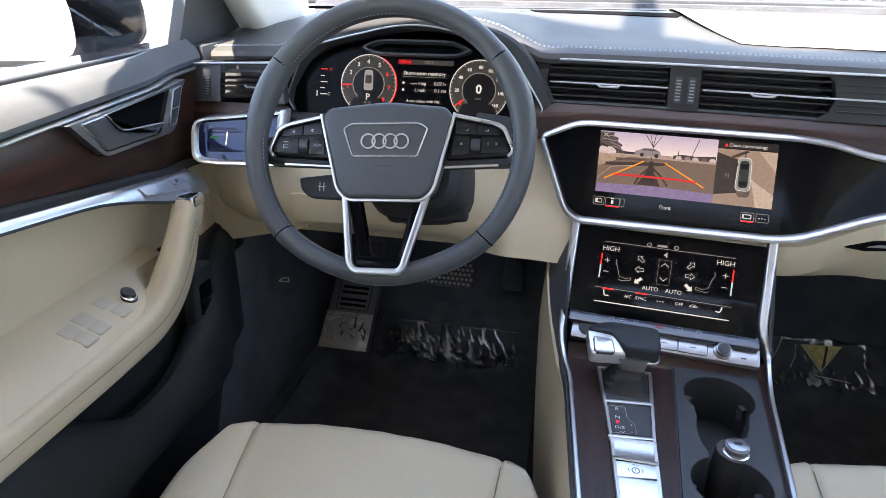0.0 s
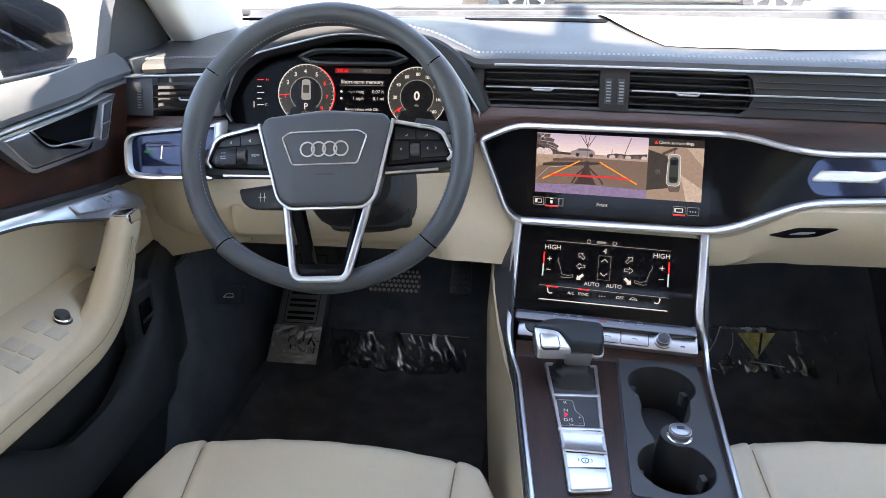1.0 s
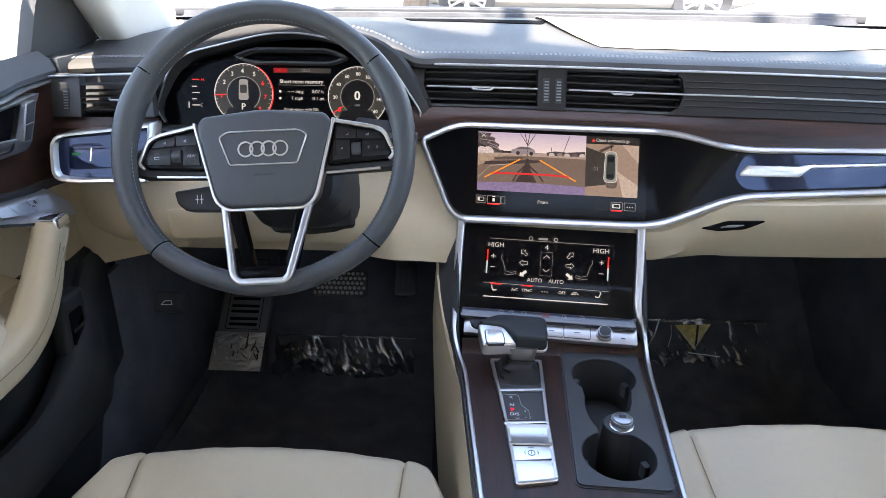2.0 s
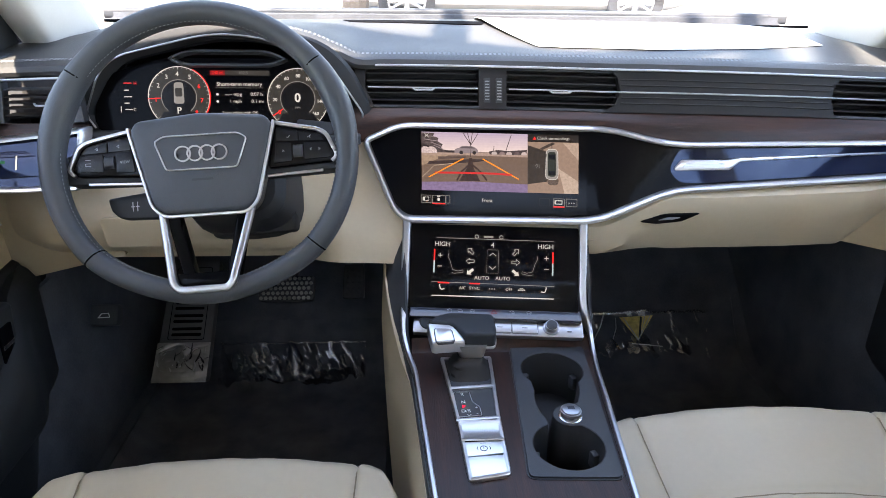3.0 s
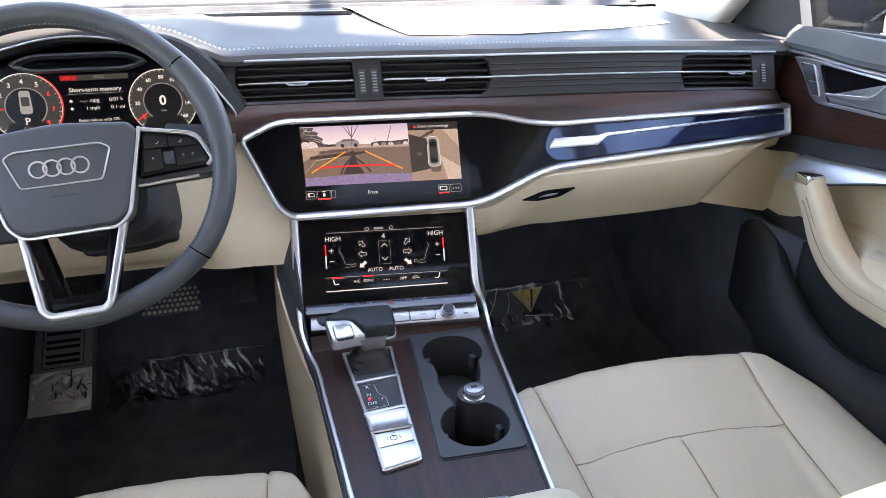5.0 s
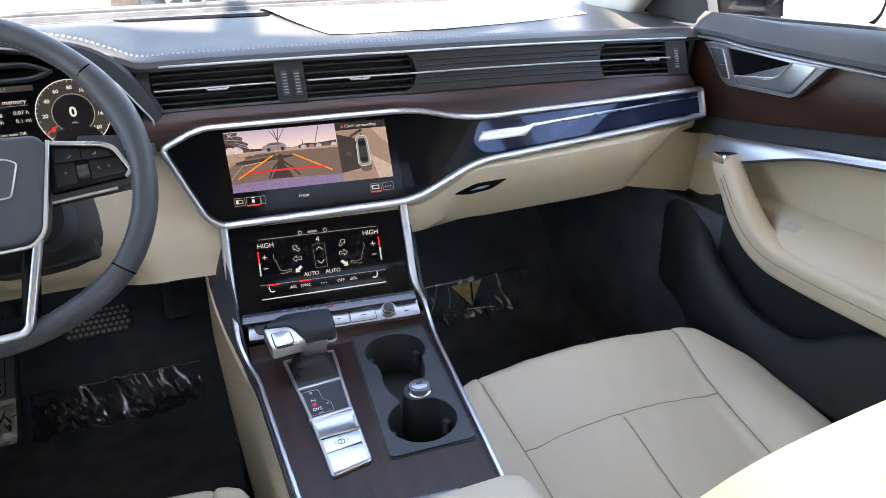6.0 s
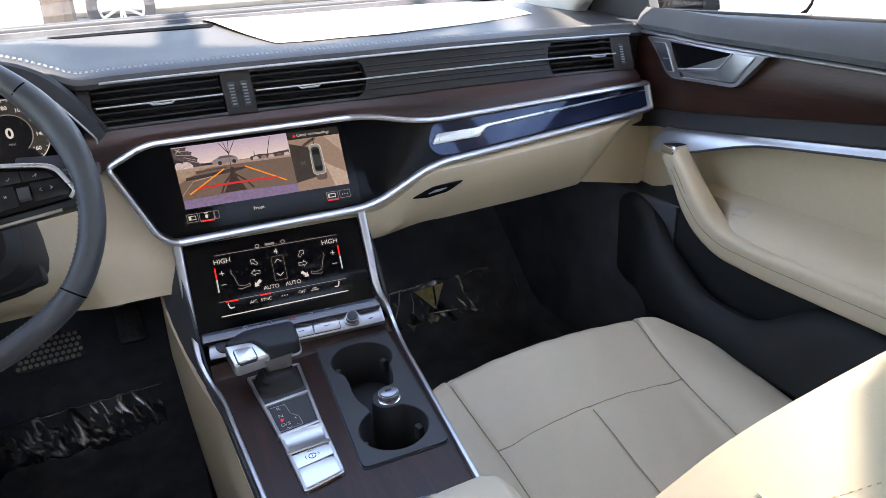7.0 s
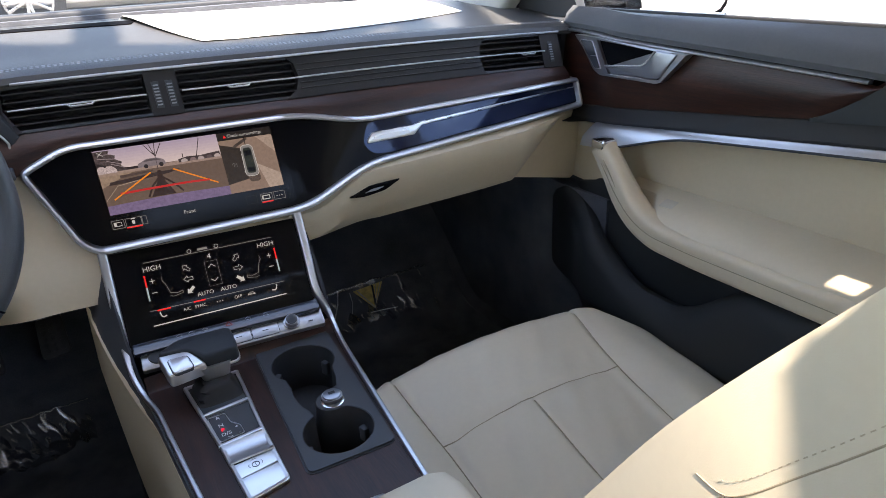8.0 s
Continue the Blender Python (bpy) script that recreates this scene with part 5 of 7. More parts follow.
part("neck", loft([[Vector((-0.033 + q[0], -0.185 + q[1], z)) for q in slab(a, b, 0.3)] for z, a, b in ((0.4500, 0.028, 0.018), (0.4520, 0.033, 0.022), (0.4700, 0.040, 0.026))]), BRIGHT, lever, "silver lever neck")
part("boot", loft([[Vector((-0.037 + q[0] + 0.0016 * math.sin(9 * k), -0.192 + q[1], z)) for q in slab(a, b, 0.3)] for k, (z, a, b) in enumerate(((0.4300, 0.062, 0.060), (0.4345, 0.052, 0.050), (0.4385, 0.050, 0.047), (0.4425, 0.042, 0.040), (0.4465, 0.041, 0.038), (0.4500, 0.033, 0.030), (0.4515, 0.028, 0.022)))]), VENT_BLACK, lever, "black lever boot")

# console sides and rear armrest
def side_x(s, y):
    return rail_l(y) - 0.0065 - 0.030 * smooth(-0.22, -0.02, y) if s < 0 else rail_r(y) + 0.0065


def side_z(s, y):
    return ZC - 0.014 + (0.098 if s < 0 else 0.05) * smooth(-0.17, -0.02, y)


def side(s):
    def f(p, t):
        y = -0.015 - 0.66 * p
        zt = side_z(s, y)
        return Vector((side_x(s, y) + s * (0.006 * smooth(0, 0.2, t) - 0.012 * t * t), y + 0.03 * t * (1 - p), zt - (zt - 0.05) * t))
    return f


def side_trim(s):
    def f(p, t):
        y = 0.02 - 0.70 * p
        zt = ZC - 0.001 + 0.14 * smooth(-0.15, -0.03, y)
        x0 = rail_l(y) - 0.0050 if s < 0 else rail_r(y) + 0.0050
        zb = side_z(s, y) - 0.006
        return Vector((x0 + (side_x(s, y) - x0) * t, y, max(zt, zb) + (zb - max(zt, zb)) * t))
    return f


for s in (-1, 1):
    part("side_trim", sheet(side_trim(s), 30, 4, 0.005), BLACK_PLASTIC, console, "black trim along the console")


part("side_panel", sheet(side(-1), 30, 10, 0.006), CREAM_PLASTIC, console, "cream console side")
part("side_panel", sheet(side(1), 30, 10, 0.006), BLACK_PLASTIC, console, "black console side")
part("carpet_tunnel", box((0.012, 0.30, 0.24), (0.26, 0.66, 0.42), 0.03), CARPET, console)
armrest = part("armrest", box((0.02, -0.66, 0.25), (0.20, 0.34, 0.36), 0.01), BLACK_PLASTIC, console, "cream leather centre armrest on a black base")
part("lid", loft([[Vector((0.050 + q[0] * k + 0.0, y, 0.452 + dz + q[1])) for q in slab(0.13, 0.040, 0.45, 5)] for y, k, dz in ((-0.492, 0.80, -0.004), (-0.500, 0.95, 0.0), (-0.52, 1.0, 0.003), (-0.70, 1.0, 0.004), (-0.80, 1.0, 0.0))]), CREAM_SEAT, armrest, "cream leather lid")
part("release", prism(rounded([(-0.035, -0.452), (0.060, -0.462), (0.064, -0.500), (-0.030, -0.500)], 0.006, 3), flat_at, -0.002, 0.010, 0.004), SATIN, armrest, "silver lid release")

# ---- steering wheel ----
wheel = thing("steering_wheel", (-0.352, -0.10, 0.70), "dark grey leather steering wheel with silver trimmed spokes", "steering wheel")
wp = Plane((-0.350, -0.165, 0.7135), 0.0, 26.0, 3.6)


def rim_r(a):
    """Distance of the rim's core from the hub, flattened at the foot."""
    r = 0.1668
    s = math.sin(a)
    return r - 0.0075 * smooth(-0.62, -0.98, s)


rings, NR = [], 96
for i in range(NR):
    a = 2 * math.pi * i / NR
    thick = 1.0 + 0.20 * max(0, math.cos((abs(math.degrees(a) - 90) - 68) / 20 * math.pi / 2)) * (abs(abs(math.degrees(a) - 90) - 68) < 20)
    prof = oval(0.0128 * thick, 0.0165, 16, 2.3)
    rings.append([wp((rim_r(a) + q[0]) * math.cos(a), (rim_r(a) + q[0]) * math.sin(a), q[1] + 0.001) for q in prof])
bm = bmesh.new()
vs = [[bm.verts.new(p) for p in r] for r in rings]
bridge(bm, vs + [vs[0]])
rim = part("rim", bm, GREY_LEATHER, wheel, "dark grey leather rim")
inner = [wp((rim_r(a) - 0.0124) * math.cos(a), (rim_r(a) - 0.0124) * math.sin(a), 0.0072) for a in [2 * math.pi * i / 200 for i in range(201)]]
stitch_row("stitching", inner, THREAD_GREY, rim, 0.0024, 0.0024, 0.00055, up=tuple(wp.n))
for d in (36, 144, 222, 318):
    a = radians(d)
    path = []
    for j in range(13):
        t = -math.pi * 0.62 + j / 12 * math.pi * 1.24
        path.append((0.0129 * math.copysign(abs(math.sin(t)) ** (2 / 2.3), math.sin(t)), 0.0166 * math.copysign(abs(math.cos(t)) ** (2 / 2.3), math.cos(t))))
    bm = bmesh.new()
    loops = []
    for da, g in ((-0.006, 0.97), (-0.0045, 1.016), (0.0045, 1.016), (0.006, 0.97)):
        loops.append([bm.verts.new(wp((rim_r(a) + p[0] * g) * math.cos(a + da), (rim_r(a) + p[0] * g) * math.sin(a + da), p[1] * g + 0.001)) for p in path])
    bridge(bm, loops, closed=False)
    part("rim_joint", bm, SLOT_BLACK, rim)

rim_plane = wp
wp = Plane(rim_plane(0.0, 0.0, -0.013), 0.0, 26.0, 3.6)   # the hub lies deeper than the rim
WHEEL_KEY = mat("wheel_key_gloss", (0.016, 0.017, 0.020), 0.22, var=0.1, rvar=0.3, spec=0.3)
KEY_INK = mat("grey_print", (0.42, 0.43, 0.45), 0.5)
HUB = rounded([(-0.081, 0.030), (-0.074, 0.043), (0.0, 0.050), (0.074, 0.043), (0.081, 0.030), (0.059, -0.056), (0.046, -0.067), (-0.046, -0.067), (-0.059, -0.056)], 0.012, 4)
hub = part("hub", prism(HUB, wp, -0.02, 0.016, 0.006, 4), GREY_LEATHER, wheel, "dark grey airbag cover")
hub_trim = [(-0.083, 0.036), (-0.0815, 0.028), (-0.0600, -0.057), (-0.0470, -0.0690), (0.0470, -0.0690), (0.0600, -0.057), (0.0815, 0.028), (0.083, 0.036)]
part("trim", sweep([wp(p[0], p[1], 0.010) for p in rounded(hub_trim, 0.008, 4, closed=False)], slab(0.0035, 0.006), up=tuple(wp.n)), SATIN, wheel, "thin silver line round the hub")
EMB = rounded([(-0.0425, 0.0235), (0.0425, 0.0235), (0.0530, 0.017), (0.0405, -0.0175), (-0.0405, -0.0175), (-0.0530, 0.017)], 0.004, 3)
part("emblem_frame", band(EMB, wp, [(0, 0.012), (0, 0.0175), (0.0006, 0.018), (0.0014, 0.018), (0.0018, 0.012)]), BRIGHT, hub, "thin chrome line round the emblem")
part("airbag_mark", flat([(-0.012, -0.0275), (0.012, -0.0275), (0.012, -0.0300), (-0.012, -0.0300)], wp, 0.0163), BLACK_PLASTIC, hub)
for i in range(4):
    part("emblem_ring", ring(wp, -0.0206 + 0.0137 * i, 0.0015, 0.0093, 0.0016, 0.014, 0.0180, 32), BRIGHT, hub, "chrome ring")
for s in (-1, 1):
    pod = [(s * 0.080, 0.034), (s * 0.130, 0.0240), (s * 0.140, 0.0180), (s * 0.1520, -0.0080), (s * 0.1460, -0.0150), (s * 0.072, -0.0190)]
    pod = rounded(pod if s > 0 else pod[::-1], 0.004, 3)
    part("spoke", prism(pod, wp, -0.022, 0.003, 0.003), SCREEN, wheel, "gloss black spoke with buttons")
    line = [(s * 0.083, 0.0345), (s * 0.131, 0.0245), (s * 0.142, 0.0185), (s * 0.1535, -0.0078), (s * 0.147, -0.0145)]
    part("trim", sweep([wp(p[0], p[1], 0.003) for p in rounded(line, 0.008, 4, closed=False)], slab(0.0042, 0.007), up=tuple(wp.n), size=lambda t: 1.25 - 0.55 * abs(t - 0.4)), SATIN, wheel, "silver spoke trim")
    part("trim", sweep([wp(s * 0.0700, -0.0265, -0.004), wp(s * 0.135, -0.0235, -0.004)], slab(0.003, 0.005), up=tuple(wp.n)), SATIN, wheel)
    part("arm", prism(rounded([(s * 0.05, 0.026), (s * 0.166, 0.012), (s * 0.166, -0.022), (s * 0.05, -0.026)][:: (1 if s < 0 else -1)], 0.008, 3), wp, -0.035, -0.006, 0.004), BLACK_PLASTIC, wheel)
    def key(pts, high, label="gloss black wheel button"):
        q = [(s * a, b) for a, b in pts]
        return part("button", prism(rounded(q if s > 0 else q[::-1], 0.0012, 2), wp, 0.002, high, 0.0007), WHEEL_KEY, wheel, label)
    key([(0.0835, 0.0125), (0.1090, 0.0115), (0.1090, 0.0235), (0.0835, 0.0285)], 0.0044)
    key([(0.1098, 0.0114), (0.1390, 0.0102), (0.1340, 0.0180), (0.1290, 0.0195), (0.1098, 0.0233)], 0.0044)
    key([(0.0795, -0.0135), (0.1010, -0.0120), (0.1010, 0.0100), (0.0820, 0.0110)], 0.0042)
    key([(0.1150, -0.0110), (0.1450, -0.0100), (0.1490, -0.0070), (0.1420, 0.0085), (0.1150, 0.0095)], 0.0042)
    icons = [[(0.0965, 0.0160), (0.0990, 0.0176), (0.0965, 0.0192), (0.0965, 0.0160)], [(0.1210, 0.0145), (0.1235, 0.0160), (0.1210, 0.0175), (0.1210, 0.0145)], [(0.1290, 0.0035), (0.1350, 0.0035)], [(0.1290, -0.0005), (0.1350, -0.0005), (0.1350, -0.0035), (0.1290, -0.0035)]]
    if s > 0:
        icons = [[(0.0960, 0.0165), (0.0975, 0.0160), (0.0995, 0.0185)], [(0.1200, 0.0150), (0.1235, 0.0175), (0.1225, 0.0145)], [(0.0900, -0.0005), (0.0920, 0.0015)], [(0.0900, 0.0015), (0.0920, -0.0005)], [(0.1240, 0.0020), (0.1220, 0.0005), (0.1240, -0.0010)], [(0.1320, 0.0020), (0.1340, 0.0005), (0.1320, -0.0010)]]
    for ic in icons:
        part("mark", strokes([[(s * a, b) for a, b in ic]], wp, 0.0046, 0.0006), KEY_INK, wheel)
    part("roller", sweep([wp(s * 0.1080 - 0.0055, -0.0005, 0.003), wp(s * 0.1080 + 0.0055, -0.0005, 0.003)], oval(0.0075, 0.0045, 12), up=tuple(wp.n)), GREY_PLASTIC, wheel, "ribbed roller")
text("letter", "VIEW", 0.0046, wp, -0.0905, -0.0010, 0.0047, KEY_INK, wheel)
VO = [(-0.051, -0.062), (-0.0325, -0.148), (-0.0260, -0.1545), (0.0260, -0.1545), (0.0325, -0.148), (0.051, -0.062)]
part("lower_spoke", sweep([wp(p[0], p[1], 0.004 + 0.0285 * smooth(-0.105, -0.146, p[1])) for p in rounded(VO, 0.012, 5, closed=False)], slab(0.0082, 0.010, 0.35), up=tuple(wp.n)), FRAME_METAL, wheel, "silver U-shaped lower spoke")
VI = [(-0.045, -0.066), (-0.0270, -0.1400), (-0.0200, -0.1490), (0.0200, -0.1490), (0.0270, -0.1400), (0.045, -0.066)]
part("lower_spoke_inner", sweep([wp(p[0] * 0.92, p[1] + 0.002, -0.006) for p in rounded(VI, 0.008, 4, closed=False)], slab(0.014, 0.020, 0.2), up=tuple(wp.n)), GLOSS, wheel, "gloss black inner spoke")
part("lower_spoke_bar", prism(rounded([(-0.030, -0.136), (0.030, -0.136), (0.027, -0.1525), (-0.027, -0.1525)], 0.003, 2), wp, -0.022, 0.0295, 0.002), GLOSS, wheel)
part("hub_back", loft([[wp(q[0] * k, q[1] * k - 0.005, n) for q in oval(0.062, 0.060, 24, 3)] for n, k in ((-0.012, 1.0), (-0.05, 0.92), (-0.07, 0.7))]), BLACK_PLASTIC, wheel)
part("paddle", prism(rounded([(0.10, 0.052), (0.150, 0.044), (0.152, 0.030), (0.10, 0.030)], 0.006, 3), wp, -0.055, -0.050), BLACK_PLASTIC, wheel)
part("paddle", prism(rounded([(-0.10, 0.052), (-0.150, 0.044), (-0.152, 0.030), (-0.10, 0.030)], 0.006, 3), wp, -0.055, -0.050), BLACK_PLASTIC, wheel)

column = thing("steering_column", (-0.352, 0.0, 0.62), "black steering column shroud behind the wheel", "steering column")
part("shroud", loft([[rim_plane(q[0] * k + 0.012, q[1] * k - 0.018 - d * 0.4, n) for q in oval(0.068, 0.056, 24, 3.2)] for n, k, d in ((-0.075, 0.80, 0.0), (-0.085, 0.98, 0.0), (-0.14, 1.08, 0.012), (-0.24, 1.1, 0.02))]), RUBBER, column, "black plastic shroud")
part("knee_gap", prism(rounded([(0.0, -0.050), (0.080, -0.035), (0.080, -0.082), (-0.030, -0.086), (-0.035, -0.07)], 0.008, 3), rim_plane, -0.16, -0.13, 0.003), VENT_BLACK, column)
stalk = thing("column_stalk", (-0.47, -0.07, 0.63), "black stalk lever behind the steering wheel", "stalk")
part("lever", prism(rounded([(-0.131, -0.036), (-0.060, -0.028), (-0.040, -0.034), (-0.045, -0.058), (-0.062, -0.064), (-0.116, -0.062), (-0.127, -0.052)], [0.004, 0.002, 0.002, 0.002, 0.003, 0.006, 0.004], 3), rim_plane, -0.066, -0.050, 0.003, 3), BLACK_PLASTIC, stalk, "black stalk lever")
for u in (-0.101, -0.0955):
    part("mark", strokes([[(u, -0.042), (u, -0.053)], [(u - 0.002, -0.0475), (u + 0.002, -0.0475)]], rim_plane, -0.0494, 0.0010), INK, stalk)
part("mark", strokes([[(-0.064, -0.041), (-0.059, -0.041)], [(-0.065, -0.046), (-0.060, -0.046)]], rim_plane, -0.0494, 0.0009), INK, stalk)
part("collar", sweep([rim_plane(-0.028, -0.046, -0.075), rim_plane(-0.056, -0.046, -0.064)], slab(0.014, 0.026, 0.35), up=tuple(rim_plane.n)), BLACK_PLASTIC, stalk)


# ---- floor, footwells ----
def floor_z(x, y):
    toe = 0.34 * smooth(0.30, 0.62, y)
    return 0.03 + toe + 0.10 * smooth(0.60, 0.74, abs(x))


solid("floor", sheet(lambda s, t: Vector((-0.78 + 1.56 * s, -1.9 + 2.55 * t, floor_z(-0.78 + 1.56 * s, -1.9 + 2.55 * t))), 40, 60, 0.01), CARPET, "black carpet on the car floor", "floor", kind="structure")
solid("wall_front", box((0, 0.69, 0.40), (1.56, 0.03, 0.85)), CARPET, "black carpeted bulkhead ahead of the footwells", "wall", kind="structure")
for s in (-1, 1):
    def kick(p, t, s=s):
        y = 0.64 - 0.76 * p
        x = 0.686 - 0.04 * smooth(0.35, 0.64, y)
        return Vector((s * x, y, 0.04 + (0.52 - (0.10 if s < 0 else 0.07) * smooth(0.10, 0.04, y)) * t))
    solid("kick_panel", sheet(kick, 60, 6, -0.008 * s), CARPET, "black carpeted footwell side panel", "trim", "footwell panels", "structure")
    solid("wall_wing", box((s * 0.785, 0.42, 0.43), (0.06, 0.84, 0.70), 0.01), PAINT, "dark painted front wing beside the footwell", "wall", "front wings", "structure")
    solid("sill", loft([[Vector((s * (0.70 + 0.12 * smooth(-0.20, 0.12, y) + q[0]), y, 0.13 + q[1])) for q in slab(0.11, 0.10, 0.35, 4)] for y in frange(0.20, -1.9, 40)]), DOOR_DARK, "black plastic door sill trim", "trim", "door sills", "structure")


def floor_mat(x0, x1, label):
    def f(s, t):
        x, y = x0 + (x1 - x0) * s, -0.33 + 0.76 * t
        return Vector((x, y, floor_z(x, y) + 0.010 + 0.003 * smooth(0.46, 0.5, abs(s - 0.5))))
    m = thing("floor_mat", ((x0 + x1) / 2, 0, 0.03), label, "floor mat", "floor mats")
    part("mat_surface", sheet(f, 24, 30, 0.008), MAT_CARPET, m, "black carpet pile")
    return m


floor_mat(-0.66, -0.16, "black carpet floor mat in the driver footwell")
floor_mat(0.20, 0.66, "black carpet floor mat in the passenger footwell")


def sheen_streaks(name, at, n, seed, size, parent, material, lean=0.35, across=1.0):
    """Tapered pale or dark strips standing for the sheen of a clear film; at(u, w, n) with u and w from 0 to 1, size in
    metres.
    """
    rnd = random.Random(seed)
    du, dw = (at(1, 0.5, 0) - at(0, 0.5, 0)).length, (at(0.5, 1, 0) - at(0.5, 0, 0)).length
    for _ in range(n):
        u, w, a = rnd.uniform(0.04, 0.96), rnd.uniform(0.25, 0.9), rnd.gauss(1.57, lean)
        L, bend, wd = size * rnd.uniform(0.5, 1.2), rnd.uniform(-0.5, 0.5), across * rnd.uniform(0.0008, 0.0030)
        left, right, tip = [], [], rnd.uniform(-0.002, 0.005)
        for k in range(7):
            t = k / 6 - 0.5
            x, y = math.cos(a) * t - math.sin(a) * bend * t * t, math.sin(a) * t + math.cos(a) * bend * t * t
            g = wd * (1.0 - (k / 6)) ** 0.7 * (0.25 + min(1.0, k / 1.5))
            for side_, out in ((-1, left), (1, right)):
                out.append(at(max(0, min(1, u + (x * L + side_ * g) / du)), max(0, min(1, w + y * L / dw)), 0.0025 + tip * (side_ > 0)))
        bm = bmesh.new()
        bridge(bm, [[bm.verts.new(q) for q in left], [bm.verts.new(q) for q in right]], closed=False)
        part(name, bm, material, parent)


def film(x0, x1, y0, y1, label, seed, lift=0.020):
    """A crumpled clear film: sharp facets that catch the daylight here and there."""
    def place(s, t):
        x = x0 + (x1 - x0) * s
        ragged = 0.30 * noise.noise(Vector((x * 22, seed, 0.3))) + 0.12 * noise.noise(Vector((x * 70, seed, 0.9)))
        y = y0 + (y1 - y0) * (t + ragged * (1 - t))
        lean = x + 0.35 * y
        ridge = (0.25 + 0.75 * smooth(-0.15, 0.30, noise.noise(Vector((x * 13, seed + 8.1, y * 5))))) * 0.017 * abs(noise.noise(Vector((lean * 34, y * 15, seed)))) + 0.006 * abs(noise.noise(Vector((lean * 95 + y * 40, y * 60, seed + 3.7))))
        return Vector((x, y, floor_z(x, y) + lift + ridge))
    ob = thing("protective_film", ((x0 + x1) / 2, y0, floor_z(x0, y0)), label, "plastic film", "protective films")
    part("sheet", sheet(place, 130, 26), FILM, ob, "clear crumpled sheet", sharp=50)
    part("rolled_edge", sweep([place(k / 60, 1.0) + Vector((0, 0.001, 0.002)) for k in range(61)], oval(0.0025, 0.0025, 8), up=(0, 1, 0)), FILM, ob, "rolled edge")
    return ob


# pale colour of the strips that imitate glints on the film
GLINT = mat("film_glint", (0.74, 0.77, 0.84), 0.22, 0.35, var=0.3, vscale=60)
GOLD = mat("golden_fold", (0.80, 0.60, 0.22), 0.35, var=0.4, vscale=90)
film(-0.545, -0.215, 0.325, 0.392, "crumpled clear protective film on the footwell carpet", 3)
pf = film(0.22, 0.60, 0.365, 0.425, "crumpled clear protective film on the passenger carpet", 8)
wedge = Plane((0.428, 0.398, 0.146), 0, 50)
part("tag", prism([(-0.040, 0.024), (0.042, 0.028), (-0.004, -0.034)], wedge, 0.0, 0.002), GOLD, pf, "yellow tag under the film")
# pale and dark strips drawn on the tag and film as glints
for p, q, w_, m in (((-0.004, -0.033), (-0.030, 0.022), 0.0030, GLINT), ((-0.002, -0.030), (0.034, 0.026), 0.0022, GLINT), ((0.0, -0.026), (0.012, 0.024), 0.0050, RUBBER), ((0.004, -0.020), (0.022, 0.027), 0.0014, GLINT)):
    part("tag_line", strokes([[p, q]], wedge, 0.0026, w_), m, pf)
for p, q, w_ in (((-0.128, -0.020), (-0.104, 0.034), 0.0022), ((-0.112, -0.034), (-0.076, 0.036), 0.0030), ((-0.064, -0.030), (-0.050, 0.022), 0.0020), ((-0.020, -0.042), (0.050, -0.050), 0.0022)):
    part("sheen_streak", strokes([[p, ((p[0] + q[0]) / 2 + 0.004, (p[1] + q[1]) / 2), q]], wedge, 0.003, w_), GLINT, pf)

fr = Plane((-0.562, 0.27, 0.262), 0, 48)
rest = thing("footrest", (-0.55, 0.3, 0.16), "black ribbed footrest partly wrapped in clear film", "footrest")
part("plate", prism(rounded([(-0.052, -0.13), (0.052, -0.13), (0.050, 0.13), (-0.050, 0.13)], 0.010, 3), fr, -0.02, 0.0, 0.004), PEDAL_GREY, rest, "black rubber plate")
part("panel_line", band(rounded([(-0.036, -0.048), (0.036, -0.048), (0.036, 0.110), (-0.036, 0.110)], 0.004, 2), fr, [(0, -0.001), (0, 0.0006), (0.0012, 0.0006), (0.0012, -0.001)]), SLOT_BLACK, rest)
# raised black strips that stand for the shade in grooves
for w in (-0.040, -0.028, -0.012, 0.0, 0.016, 0.028, 0.044, 0.056):
    part("groove", prism(rounded([(-0.029, w), (0.029, w), (0.029, w + 0.006), (-0.029, w + 0.006)], 0.002, 2), fr, -0.002, 0.0008), SLOT_BLACK, rest)


GLARE = glass("glaring_film", (0.80, 0.79, 0.76), 2.0, 0.06)
GLARE.node_tree.nodes["Math"].inputs[1].default_value = 0.40
GLARE.node_tree.nodes["Glossy BSDF"].inputs["Roughness"].default_value = 0.38


def crumple(s, t):
    u, w = -0.051 + 0.104 * s, -0.136 + 0.080 * t
    h = 0.007 + 0.0050 * abs(noise.noise(Vector((u * 42, w * 60, 3.1)))) + 0.0012 * abs(noise.noise(Vector((u * 110, w * 120, 7.7))))
    return fr(u, w, h)


ff = thing("protective_film", (-0.55, 0.25, 0.16), "crumpled clear film wrapped round the footrest", "plastic film", "protective films")
part("sheet", sheet(crumple, 80, 80), GLARE, ff, "clear crumpled sheet", sharp=80)
# pale strips for glints, rubber-black ones for dark patches in the sheen
sheen_streaks("sheen_streak", lambda u, w, n: crumple(u, w) + fr.n * (n + 0.001), 16, 21, 0.020, ff, GLINT, 0.9, 0.8)
sheen_streaks("sheen_streak", lambda u, w, n: crumple(u, w) + fr.n * (n + 0.001), 16, 22, 0.024, ff, RUBBER, 0.9, 0.9)
bonnet_release = thing("bonnet_release", (-0.66, 0.12, 0.30), "black bonnet release lever in the footwell", "lever")
rl_at = Plane((-0.655, 0.13, 0.345), 0, 30)
